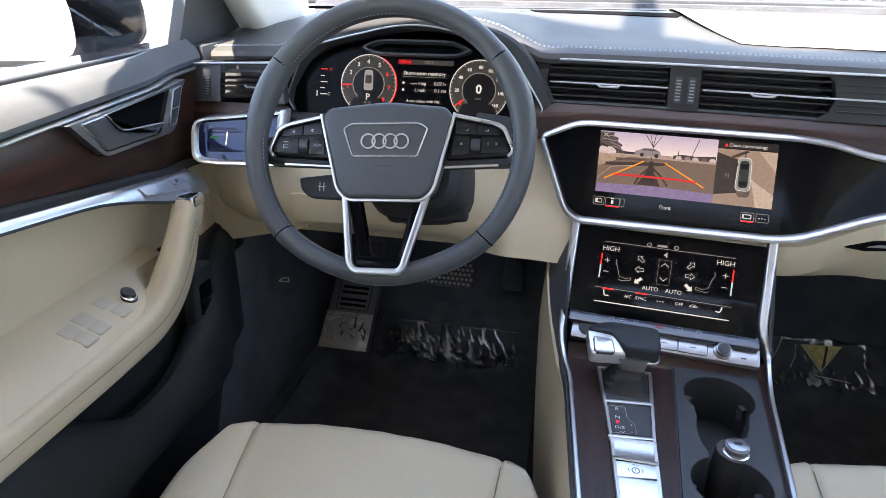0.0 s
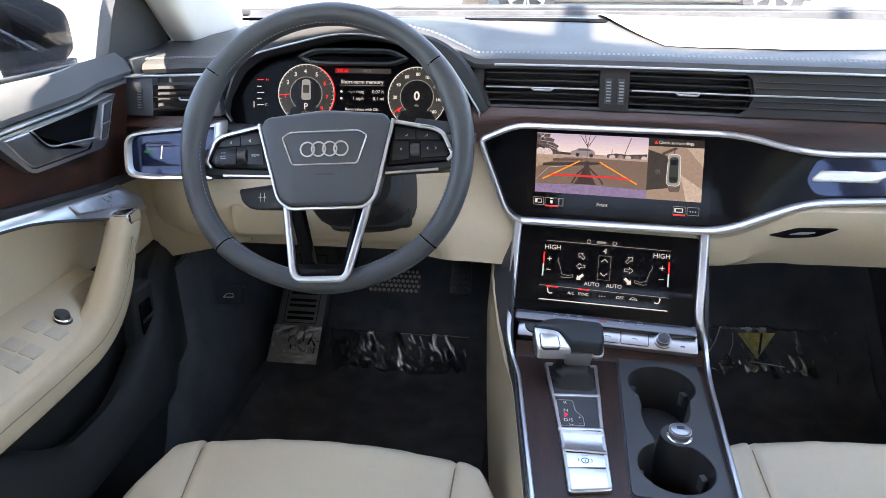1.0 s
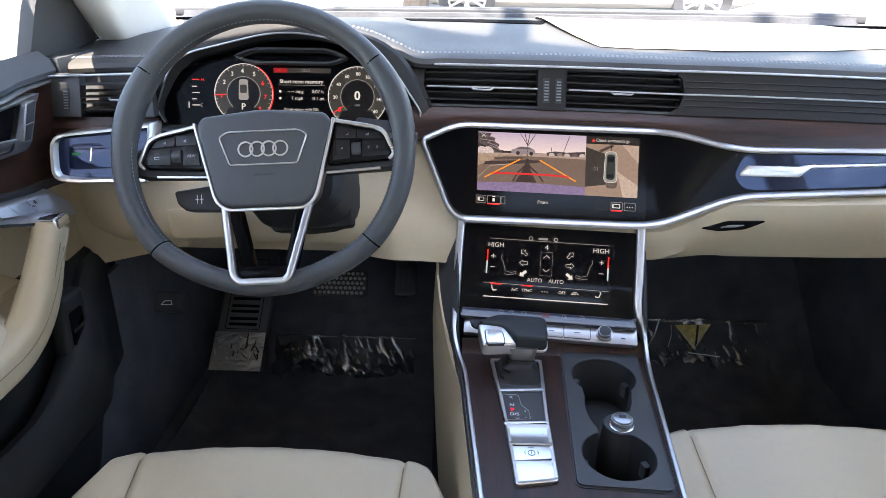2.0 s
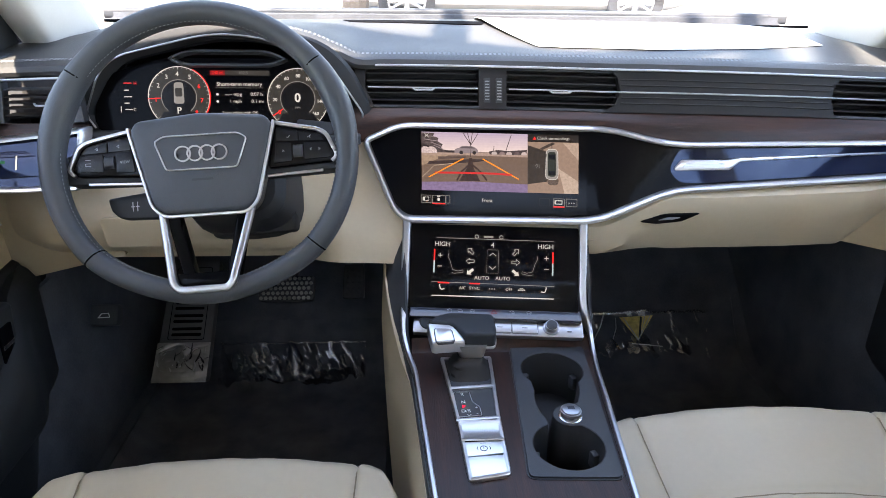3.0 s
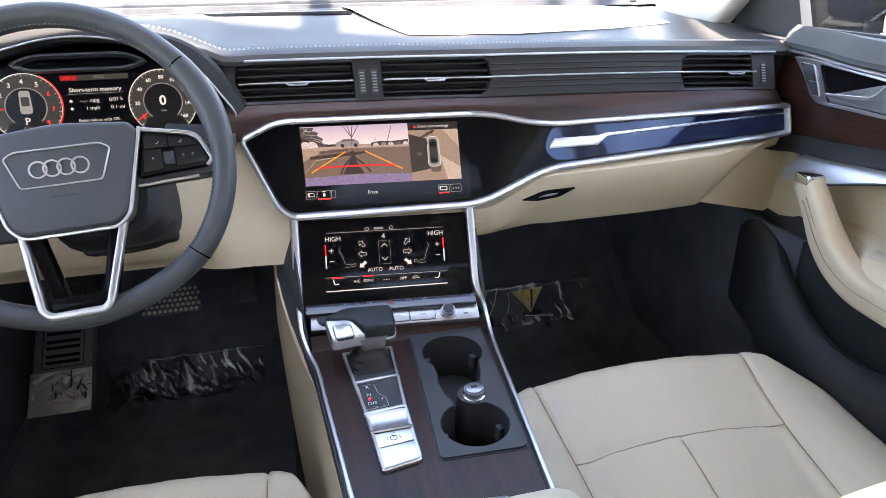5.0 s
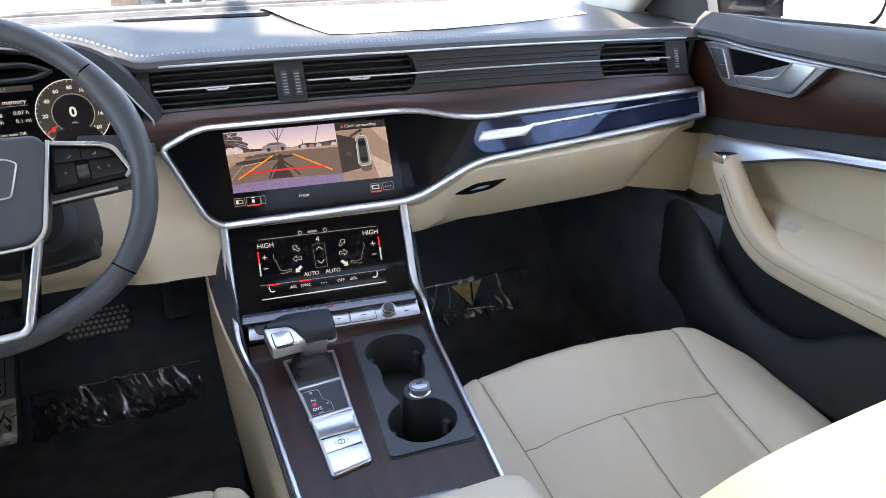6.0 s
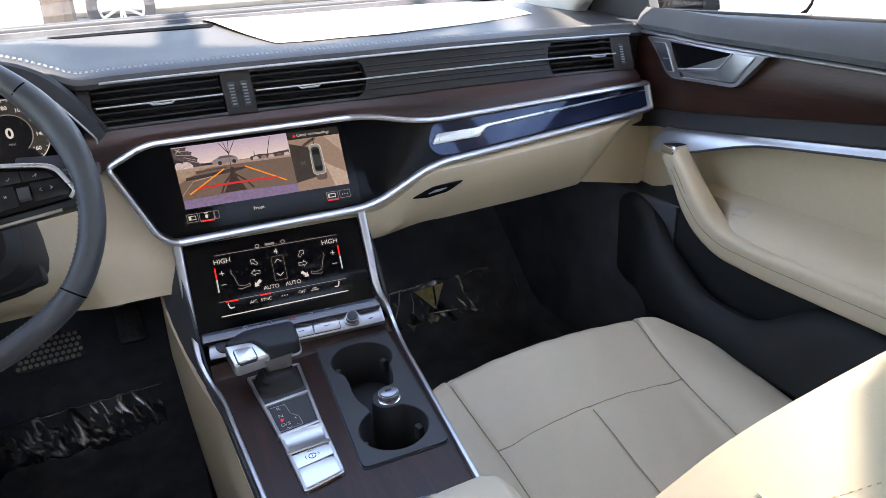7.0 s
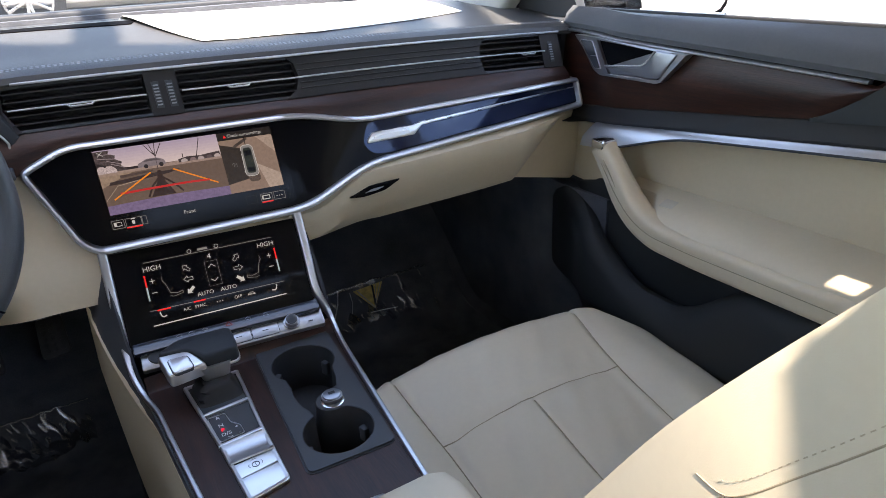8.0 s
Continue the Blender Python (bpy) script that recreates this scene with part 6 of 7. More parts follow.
part("lever", prism(rounded([(-0.028, -0.018), (0.024, -0.018), (0.024, 0.020), (-0.028, 0.020)], 0.006, 3), rl_at, -0.02, 0.0, 0.004), BLACK_PLASTIC, bonnet_release, "black lever")
part("mark", strokes([[(-0.010, -0.004), (-0.004, 0.003), (0.008, 0.004), (0.010, -0.003), (-0.010, -0.004)]], rl_at, 0.0008, 0.0016), INK, bonnet_release)
bp_at = Plane((-0.340, 0.17, 0.372), 0, 40)
brake = thing("brake_pedal", (-0.32, 0.2, 0.34), "black brake pedal pad with small steel studs", "pedal", "pedals")
part("pad", prism(rounded([(-0.050, -0.022), (0.052, -0.022), (0.052, 0.026), (-0.050, 0.026)], 0.008, 3), bp_at, -0.008, 0.0, 0.002), RUBBER, brake, "black rubber pad")
for i in range(11):
    for j in range(5):
        part("stud", disc(bp_at, -0.0445 + 0.0086 * i + 0.0043 * (j % 2), -0.0165 + 0.0092 * j, 0.0036, -0.001, 0.0025, 0.001, 6), STEEL, brake)
part("arm", sweep([bp_at(0.0, 0.0, -0.006), Vector((-0.32, 0.30, 0.42)), Vector((-0.32, 0.40, 0.52))], slab(0.014, 0.024), up=(1, 0, 0)), BLACK_PLASTIC, brake)
gp_at = Plane((-0.218, 0.19, 0.362), 0, 42)
gas = thing("accelerator_pedal", (-0.21, 0.2, 0.30), "black accelerator pedal with rubber studs", "pedal", "pedals")
part("pad", prism(rounded([(-0.021, -0.018), (0.021, -0.018), (0.019, 0.048), (-0.019, 0.048)], 0.006, 3), gp_at, -0.010, 0.0, 0.002), RUBBER, gas, "black pad")
for i in range(3):
    for j in range(5):
        part("stud", disc(gp_at, -0.011 + 0.011 * i, -0.008 + 0.011 * j, 0.0038, -0.001, 0.002, 0.0008, 8), RUBBER, gas)
part("arm", sweep([gp_at(0.0, 0.0, -0.008), Vector((-0.21, 0.32, 0.40)), Vector((-0.21, 0.42, 0.50))], slab(0.014, 0.024), up=(1, 0, 0)), BLACK_PLASTIC, gas)


# ---- seats ----
from mathutils.bvhtree import BVHTree


def seat(x0, yf, label, kindred, lift=0.0, swell=0.0):
    """A front seat: cushion with side bolsters and seams, backrest with wings."""
    st = thing("car_seat", (x0, yf - 0.28, 0.03), label, "car seat", "front seats")

    def cushion_z(u, v):
        """u across -1..1, v back from the front edge in metres."""
        wing = (0.008 + 0.03 * smooth(0.05, 0.35, v)) * smooth(0.60, 0.86, abs(u)) - 0.050 * smooth(0.90, 1.0, abs(u)) ** 2
        nose = -0.050 * smooth(0.055, 0.0, v) ** 2
        fall = -0.27 * max(0, v - 0.05)
        seam = -0.005 * math.exp(-((abs(u) - 0.70) / 0.016) ** 2)
        vm = seam_v(u)
        seam += -0.004 * math.exp(-((v - vm) / 0.005) ** 2) * (abs(u) < 0.70)
        seam += -0.003 * math.exp(-(u / 0.012) ** 2) * smooth(vm - 0.001, vm + 0.004, v)
        puff = 0.008 * math.cos(u * 2.2)
        wrinkle = 0.0008 * math.sin(26 * u + 40 * v) * math.sin(31 * v + 7 * u)
        return 0.333 + lift + wing + nose + fall + seam + puff + wrinkle

    def seam_v(u):
        return 0.170 + 0.004 * (u / 0.7) ** 2

    def half(v):
        return 0.253 - 0.056 * smooth(0.15, 0.0, v) ** 1.5 + 0.016 * smooth(0.05, 0.4, v)

    def across(u, v):
        """The cushion's x: a flat insert between two seams, bolsters outside."""
        w = 0.170 - 0.012 * smooth(0.0, 0.25, v)
        k, h = abs(u), half(v)
        if u > 0:
            w, h = w + 0.45 * swell * smooth(0.18, 0.0, v), h + swell * smooth(0.0, 0.16, v)
        d = w * k / 0.7 if k <= 0.7 else w + (h - w) * (k - 0.7) / 0.3
        return x0 + math.copysign(d, u)

    NU, NV = 120, 80

    def f(s, t):
        u, v = -1 + 2 * s, 0.54 * t
        front = 0.030 * (abs(u) ** 2.6)
        return Vector((across(u, v), yf - v - front * (1 - t), cushion_z(u, v)))
    bm = sheet(f, NU, NV)
    bm.verts.ensure_lookup_table()
    top_v = [[bm.verts[j * (NU + 1) + i] for i in range(NU + 1)] for j in range(NV + 1)]
    rim_v = top_v[0] + [r[-1] for r in top_v[1:]] + top_v[-1][::-1][1:] + [r[0] for r in top_v[::-1][1:-1]]
    low1 = [bm.verts.new(v.co + Vector(((v.co.x - x0) * 0.02, 0.004 if v.co.y > yf - 0.05 else 0, -0.03))) for v in rim_v]
    low2 = [bm.verts.new(Vector((v.co.x - (v.co.x - x0) * 0.05, v.co.y - (0.02 if v.co.y > yf - 0.05 else 0), 0.20))) for v in rim_v]
    bridge(bm, [rim_v, low1, low2])
    c = part("cushion", bm, CREAM_SEAT, st, "cream leather cushion", sharp=60)
    for sgn in (-1, 1):
        pts = []
        for k in range(26):
            v = 0.012 + 0.50 * k / 25
            u = sgn * 0.70
            pts.append(Vector((across(u, v), yf - v - 0.030 * (0.70 ** 2.6) * (1 - v / 0.54), cushion_z(u, v) + 0.0012)))
        part("seam", sweep(pts, oval(0.0009, 0.0009, 6)), CREAM_SEAM, c)
    pts = []
    for k in range(31):
        u = -0.70 + 1.40 * k / 30
        v = seam_v(u)
        pts.append(Vector((across(u, v), yf - v - 0.030 * abs(u) ** 2.6 * (1 - v / 0.54), cushion_z(u, v) + 0.0010)))
    part("seam", sweep(pts, oval(0.0009, 0.0009, 6)), CREAM_SEAM, c)
    pts = [Vector((x0, yf - v, cushion_z(0, v) + 0.0010)) for v in frange(0.176, 0.52, 20)]
    part("seam", sweep(pts, oval(0.0009, 0.0009, 6)), CREAM_SEAM, c)
    part("base", box((x0, yf - 0.30, 0.135), (0.40, 0.44, 0.17), 0.02), BLACK_PLASTIC, st, "black seat base")

    # backrest: rings from the cushion up
    def back_ring(h):
        y = yf - 0.4375 - 0.366 * h
        z = 0.235 + 0.66 * h
        w = 0.245 - 0.024 * smooth(0.62, 1.0, h) + 0.012 * math.sin(math.pi * h)
        wing = 0.060 * (1 - 0.38 * smooth(0.55, 1.0, h)) * smooth(0.0, 0.2, h)
        pts = []
        for k in range(25):
            u = -1 + 2 * k / 24
            fwd = wing * smooth(0.55, 0.92, abs(u)) - 0.05 * smooth(0.90, 1.0, abs(u)) ** 2
            pts.append(Vector((x0 + u * w, y + 0.02 + fwd, z + fwd * 0.5)))
        for k in range(13):
            u = 1 - 2 * k / 12
            pts.append(Vector((x0 + u * w * 1.0, y - 0.11 + 0.03 * u * u, z - 0.03)))
        return pts
    shell = loft([back_ring(h) for h in frange(0, 1, 30)])
    shell.normal_update()
    tree = BVHTree.FromBMesh(shell)

    def lay(q, high):
        spot, n = tree.find_nearest(q)[:2]
        out = spot - Vector((x0, spot.y - 0.03, spot.z - 0.02))
        return spot + n * (high if n.dot(out) > 0 else -high)
    part("backrest", shell, CREAM_SEAT, st, "cream leather backrest with side wings", sharp=60)
    for sgn in (-1, 1):
        line = [(0.2455, -0.608, 0.654), (0.250, -0.627, 0.658), (0.250, -0.641, 0.670), (0.248, -0.659, 0.694), (0.243, -0.679, 0.720), (0.233, -0.712, 0.765), (0.222, -0.75, 0.82)]
        path = curve([Vector((x0 + sgn * (q[0] - 0.0006), yf + q[1], q[2] - 0.0004)) for q in line])
        part("seam", sweep([lay(q, 0.0001) for q in path], oval(0.0005, 0.0005, 6), up=(1, 0, 0)), CREAM_SEAM, st)
        stitch_row("stitching", [lay(q + Vector((-sgn * 0.0014, 0.0035, 0.0062)), 0.0003) for q in path[8:]], SEAT_THREAD, st, 0.0024, 0.0024, 0.0003, up=(sgn, 0, 0))
        path = [Vector((x0 + sgn * (q[0] - 0.0007), yf + q[1], q[2] - 0.0004)) for q in ((0.253, -0.590, 0.600), (0.252, -0.606, 0.625), (0.251, -0.618, 0.644), (0.250, -0.628, 0.658))]
        part("seam", sweep([lay(q, 0.0001) for q in path], oval(0.0005, 0.0005, 6), up=(1, 0, 0)), CREAM_SEAM, st)
        stitch_row("stitching", [lay(q + Vector((0, -0.004, -0.004)), 0.0003) for q in path], SEAT_THREAD, st, 0.0024, 0.0024, 0.0003, up=(sgn, 0, 0))
    part("headrest", loft([[Vector((x0 + q[0] * k, yf - 0.865 - 0.10 * (z - 0.94) + q[1] * k, z)) for q in slab(0.26, 0.10, 0.45, 5)] for z, k in ((0.96, 0.80), (0.975, 0.95), (1.02, 1.0), (1.10, 0.98), (1.14, 0.85))]), CREAM_SEAT, st, "cream leather headrest")
    return st


seat(-0.350, -0.205, "cream leather driver seat with stitched cushion", "front")
seat(0.369, -0.135, "cream leather passenger seat with stitched cushion", "front", 0.007, 0.026)


# ---- doors ----
def car_door(s, label):
    d = thing("door_1" if s < 0 else "door_2", (s * 0.73, -0.27, 0.13), label, "car door", "front doors", "structure")

    def bow(y):
        return 0.018 * smooth(-0.13, -0.04, y)

    def at(y, z, n=0.0):
        return Vector((s * (0.690 + bow(y) - n), y, z))

    def loftz(name, secs, material, lab="", ys=frange(0.03, -0.74, 26)):
        return part(name, loft([[Vector((s * (p[0] + (bow(y) if p[1] > 0.62 else 0)), y, p[1])) for p in secs(y)] for y in ys]), material, d, lab)

    def line_z(y):
        return 0.774 + 0.043 * y if s > 0 else 0.762 + 0.047 * y

    rail_z = 0.806 if s > 0 else 0.790
    loftz("sill_trim", lambda y: [(0.690, line_z(y) + 0.003), (0.684, line_z(y) + 0.012), (0.690, line_z(y) + 0.026), (0.705, line_z(y) + 0.038), (0.728, rail_z), (0.740, rail_z - 0.002), (0.740, line_z(y))], SILL_LEATHER, "dark grey leather door top")
    loftz("chrome_line", lambda y: [(0.692, line_z(y) - 0.003), (0.683, line_z(y) - 0.0025), (0.6805, line_z(y) - 0.001), (0.6805, line_z(y) + 0.0005), (0.683, line_z(y) + 0.002), (0.692, line_z(y) + 0.002)], FRAME_METAL, "thin chrome line", frange(0.030, -0.515, 20))

    def wood_low(y):
        return 0.6435 - 0.120 * y if s > 0 else 0.627 - 0.150 * y

    def wood_end(y):
        """The veneer's lower edge, swept up at its rear end."""
        k = max(0.0, min(1.0, (-0.455 - y) / 0.09))
        return wood_low(max(y, -0.46)) + 0.060 * k ** 1.3

    def veneer_at(p, t):
        y = 0.028 - 0.576 * p
        lo, hi = wood_end(y), line_z(y) - 0.003
        return at(y, lo + (max(hi, lo + 0.001) - lo) * t, 0.006 * math.sin(math.pi * min(1, t + 0.02)))
    part("veneer_panel", sheet(veneer_at, 60, 14, 0.006), WOOD_Y, d, "dark brown veneer door panel")

    def strip_top(y):
        return 0.626 - 0.115 * (y + 0.10) if s > 0 else 0.632 - 0.135 * (y + 0.10)

    def band_sec(y):
        return [(0.700, wood_low(y) + 0.004), (0.688, wood_low(y) - 0.002), (0.686, (wood_low(y) + strip_top(y)) / 2), (0.681, strip_top(y) + 0.006), (0.672, strip_top(y) + 0.002), (0.70, strip_top(y))]
    loftz("dark_band", band_sec, VENT_BLACK, "dark grey leather band", frange(0.028, -0.74, 28))
    def end_at(p, t):
        y = -0.455 - 0.235 * p
        lo, hi = wood_low(y) - 0.002, min(line_z(y) + 0.004, wood_end(y) + 0.002)
        return at(y, lo + (max(hi, lo + 0.002) - lo) * t, 0.0005)
    part("dark_end", sheet(end_at, 30, 6, 0.006), DOOR_LEATHER, d)

    def strip_h(y):
        return 0.004 + 0.027 * smooth(-0.30, -0.11, y)

    def strip_in(y):
        return 0.018 * smooth(-0.34, -0.13, y)

    loftz("metal_strip", lambda y: [(0.705, strip_top(y) + 0.004), (0.672, strip_top(y) + 0.0035), (0.668 - 0.3 * strip_in(y), strip_top(y) - 0.001), (0.666 - 0.8 * strip_in(y), strip_top(y) - strip_h(y) * 0.5), (0.664 - strip_in(y), strip_top(y) - strip_h(y)), (0.690, strip_top(y) - strip_h(y) - 0.004)], BRUSHED, "brushed aluminium strip over the door pull", frange(-0.085, -0.74, 26))
    part("strip_edge", sweep([Vector((s * (0.667 - strip_in(y)), y, strip_top(y) - strip_h(y) - 0.002)) for y in frange(-0.15, -0.74, 18)], slab(0.005, 0.004)), BLACK_PLASTIC, d)
    # pocket panel behind the pull
    part("pocket_panel", prism([(-0.10, 0.60), (-0.10, 0.50), (-0.74, 0.50), (-0.74, 0.675), (-0.30, 0.645)], at, -0.03, -0.014), CREAM, d, "cream leather door panel")
    part("front_panel", prism([(0.06, 0.66), (0.06, 0.500), (-0.10, 0.492), (-0.10, 0.62), (-0.04, 0.66)], at, -0.02, -0.012), CREAM_PLASTIC, d)
    # armrest ledge
    def arm_sec(y):
        k = smooth(-0.215, -0.275, y)
        e = 0.535 + 0.010 * (-0.25 - y)
        lo = 0.468
        g = 0.008 + 0.044 * (1 - k)
        return [(0.712, e + 0.012), (0.668 + g * 0.3, e + 0.002), (0.632 + g, e - 0.010), (0.618 + g, e - 0.022), (0.612 + g, e - 0.036), (0.616 + g, lo + 0.010), (0.626 + g, lo), (0.712, lo + 0.004)]
    loftz("armrest", arm_sec, CREAM, "cream leather door armrest", frange(-0.170, -0.72, 32))
    # diagonal pull
    path = [Vector((s * 0.640, -0.150, 0.606)), Vector((s * 0.636, -0.180, 0.575)), Vector((s * 0.632, -0.212, 0.540)), Vector((s * 0.632, -0.245, 0.510)), Vector((s * 0.632, -0.285, 0.494)), Vector((s * 0.634, -0.36, 0.490)), Vector((s * 0.634, -0.72, 0.494))]
    path = [Vector(p) for p in rounded([tuple(p) for p in path], 0.03, 4, closed=False)]
    pull = part("door_pull", sweep(path, slab(0.044, 0.040, 0.35, 4), up=(s, 0, 0), size=lambda t: 0.86 + 0.16 * smooth(0.05, 0.4, t)), CREAM, d, "cream leather door pull")
    part("pull_cap", box((s * 0.639, -0.151, 0.6135), (0.034, 0.030, 0.014), 0.005), CHROME, pull, "chrome cap on the door pull")
    for lift in (0.0, 0.006):
        sr = [p + Vector((-s * (0.0205 - lift * 0.4), 0.004 - 0.3 * lift, 0.004 + lift)) for p in path[2:]]
        part("seam", sweep(sr, oval(0.0007, 0.0007, 6)), CREAM_SEAM, pull)
    # lower door and map pocket
    loftz("lower_panel", lambda y: [(0.735, 0.56 - 0.05 * smooth(-0.12, -0.02, y)), (0.700 + 0.008 * smooth(-0.12, -0.02, y), 0.52 - 0.022 * smooth(-0.12, -0.02, y)), (0.690, 0.46), (0.694, 0.36), (0.700, 0.18), (0.74, 0.16)], DOOR_DARK, "black plastic lower door", frange(0.06, -0.74, 18))
    def lip_sec(y):
        z = 0.374 + 0.093 * smooth(-0.26, -0.06, y) + 0.026 * smooth(-0.09, -0.01, y) + 0.085 * smooth(-0.31, -0.46, y)
        x = 0.640 + 0.036 * smooth(-0.14, -0.04, y) + 0.034 * smooth(-0.05, 0.08, y) + 0.040 * smooth(0.08, 0.20, y)
        f = smooth(-0.13, -0.05, y)      # ahead of the pocket its lip is a flat shelf up to the door
        return [(x + 0.046 + 0.02 * f, z - 0.045 + 0.042 * f), (x + 0.034, z - 0.012 + 0.010 * f), (x + 0.024, z - 0.001), (x + 0.012, z + 0.001), (x + 0.001, z - 0.005), (x - 0.008, z - 0.018), (x - 0.012, z - 0.036), (x - 0.011, 0.316),
                (x - 0.004, 0.304), (x + 0.006, 0.298), (x + 0.014, 0.270), (x + 0.035, 0.18), (x + 0.060, 0.18), (x + 0.058, z - 0.10)]
    loftz("map_pocket", lip_sec, DOOR_DARK, "black door pocket", frange(0.20, -0.74, 52))
    # inner handle with bezel, lever and lock switch
    hy, hz_ = (0.0, 0.0) if s > 0 else (-0.024, -0.015)
    fa = (lambda y, z, n: at(y + hy, z + hz_, n + 0.0185))
    BZ = rounded([(-0.014, 0.7690), (-0.075, 0.7685), (-0.255, 0.7610), (-0.268, 0.7600), (-0.224, 0.7130), (-0.088, 0.7100), (-0.064, 0.7170), (-0.034, 0.7500)], [0.002, 0.002, 0.002, 0.002, 0.010, 0.008, 0.008, 0.010], 4)
    HO = rounded([(-0.0750, 0.7655), (-0.2140, 0.7600), (-0.2530, 0.7580), (-0.2225, 0.7180), (-0.1160, 0.7150)], [0.002, 0.002, 0.003, 0.008, 0.005], 4)

    def bezel():
        bm = bmesh.new()
        loops = [[bm.verts.new(fa(q[0], q[1], 0.0)) for q in o] for o in (BZ, HO)]
        edges = [bm.edges.new((v[i], v[(i + 1) % len(v)])) for v in loops for i in range(len(v))]
        bmesh.ops.triangle_fill(bm, edges=edges, use_beauty=True)
        for lp, o in zip(loops, (BZ, HO)):
            bridge(bm, [lp, [bm.verts.new(fa(q[0], q[1], -0.020)) for q in o]])
        return bm
    bz = part("handle_bezel", bezel(), BEZEL, d, "satin silver door handle surround")
    # near-black colour stands for the shade of a deeper recess
    part("handle_cup", prism(inset(HO, -0.001), fa, -0.0120, -0.0060), SLOT_BLACK, bz, "shallow handle recess blackened for shade")
    LV = rounded([(-0.110, 0.7270), (-0.192, 0.7355), (-0.214, 0.7610), (-0.254, 0.7595), (-0.223, 0.7195), (-0.124, 0.7165)], [0.002, 0.012, 0.004, 0.003, 0.008, 0.002], 4)
    lv = part("handle_lever", prism(LV, fa, -0.006, 0.002, 0.002, 3), LEVER, bz, "dark satin door lever")
    part("lever_edge", sweep([fa(q[0], q[1], 0.0022) for q in rounded([(-0.108, 0.7280), (-0.192, 0.7365), (-0.213, 0.7615)], 0.012, 4, closed=False)], slab(0.0022, 0.002)), BRIGHT, lv, "bright lever edge")
    LK = rounded([(-0.028, 0.7630), (-0.062, 0.7630), (-0.096, 0.7205), (-0.074, 0.7185), (-0.050, 0.7365)], 0.004, 3)
    lk = part("lock_switch", prism(LK, fa, -0.006, 0.0015, 0.001), GREY_PLASTIC, bz, "black lock switches with a silver outline")
    part("outline", band(LK, fa, [(0, -0.002), (0, 0.0024), (0.0012, 0.0024), (0.0012, 0.001)]), BRIGHT, lk)
    part("divider", strokes([[(-0.051, 0.738), (-0.080, 0.7400)]], fa, 0.0026, 0.0014), BRIGHT, lk)
    # outer shell and window
    part("shell", prism([(0.10, 0.10), (0.10, rail_z - 0.006), (-0.75, rail_z - 0.006), (-0.75, 0.10)], lambda y, z, n: Vector((s * (0.745 + n), y, z)), 0.0, 0.10), PAINT, d, "dark outer door skin")
    g = part("window_pane", prism([(0.10, rail_z - 0.006), (-0.74, rail_z - 0.006), (-0.72, 1.17), (-0.26, 1.17)], lambda y, z, n: Vector((s * (0.750 + n - 0.24 * (z - 0.80)), y, z)), 0.0, 0.004), GLASS, d, "clear door window")
    g.visible_shadow = False
    part("window_seal", sweep([Vector((s * 0.744, y, rail_z - 0.001)) for y in frange(0.08, -0.74, 8)], slab(0.012, 0.008)), RUBBER, d)
    part("mirror_sail", prism([(0.22, 0.765), (0.020, 0.765), (0.022, 0.80), (0.032, 0.86), (0.055, 0.92), (0.09, 0.935), (0.15, 0.87)], lambda y, z, n: Vector((s * (0.738 + n - 0.24 * (z - 0.80)), y, z)), -0.01, 0.012, 0.003), BLACK_PLASTIC, d, "black mirror triangle")
    return d


ddoor = car_door(-1, "driver door with veneer, cream armrest and window switches, closed")
pdoor = car_door(1, "passenger door with veneer and cream armrest, closed")


def ledge(s, y, u, n=0.0):
    """A place on the armrest of a door: u metres in from the panel."""
    e = 0.535 + 0.010 * (-0.25 - y)
    return Vector((s * (0.700 - u), y, e + (0.0091 - 0.24 * u if u < 0.0296 else 0.002 - 0.395 * (u - 0.0296)) + n))


for y, u in ((-0.350, 0.037), (-0.350, 0.056), (-0.376, 0.040), (-0.374, 0.058), (-0.312, 0.034), (-0.310, 0.056)):
    part("window_switch", prism(rounded([(y - 0.0105, u - 0.0085), (y + 0.0105, u - 0.0085), (y + 0.0105, u + 0.0085), (y - 0.0105, u + 0.0085)], 0.002, 2), lambda a, b, n: ledge(-1, a, b, n), -0.003, 0.0005, 0.0003), PALE_PLASTIC, ddoor, "pale grey window switch")
for k in range(3):
    y = -0.138 - 0.031 * k
    part("memory_button", prism(rounded([(y + 0.015, 0.0), (y - 0.015, 0.0), (y - 0.015, 1.0), (y + 0.015, 1.0)], 0.002, 2), lambda u, w, n: Vector((-0.664 + 0.012 * w + n * 0.8, u, 0.632 - 0.135 * (u + 0.10) - 0.001 - w * 0.5 * (0.004 + 0.027 * smooth(-0.30, -0.11, u)) + n * 0.6)), -0.001, 0.0014), SATIN, ddoor, "silver seat memory button")
mk = part("mirror_knob", loft([[ledge(-1, -0.286 + q[0] * r, 0.049 + q[1] * r, h) for q in oval(1, 1, 20)] for h, r in ((-0.003, 0.0095), (0.002, 0.0095), (0.003, 0.0083), (0.0085, 0.0083), (0.0100, 0.0077), (0.0105, 0.0066))]), BLACK_PLASTIC, ddoor, "round black mirror knob with chrome ring")
part("knob_ring", loft([[ledge(-1, -0.286 + q[0] * r, 0.049 + q[1] * r, h) for q in oval(1, 1, 20)] for h, r in ((0.0025, 0.0088), (0.0038, 0.0092), (0.0052, 0.0086))]), CHROME, mk)
part("window_switch", prism(rounded([(-0.284, 0.026), (-0.260, 0.026), (-0.260, 0.044), (-0.284, 0.044)], 0.002, 2), lambda a, b, n: ledge(1, a, b, n), -0.003, 0.0005, 0.0003), PALE_PLASTIC, pdoor, "pale grey window switch")
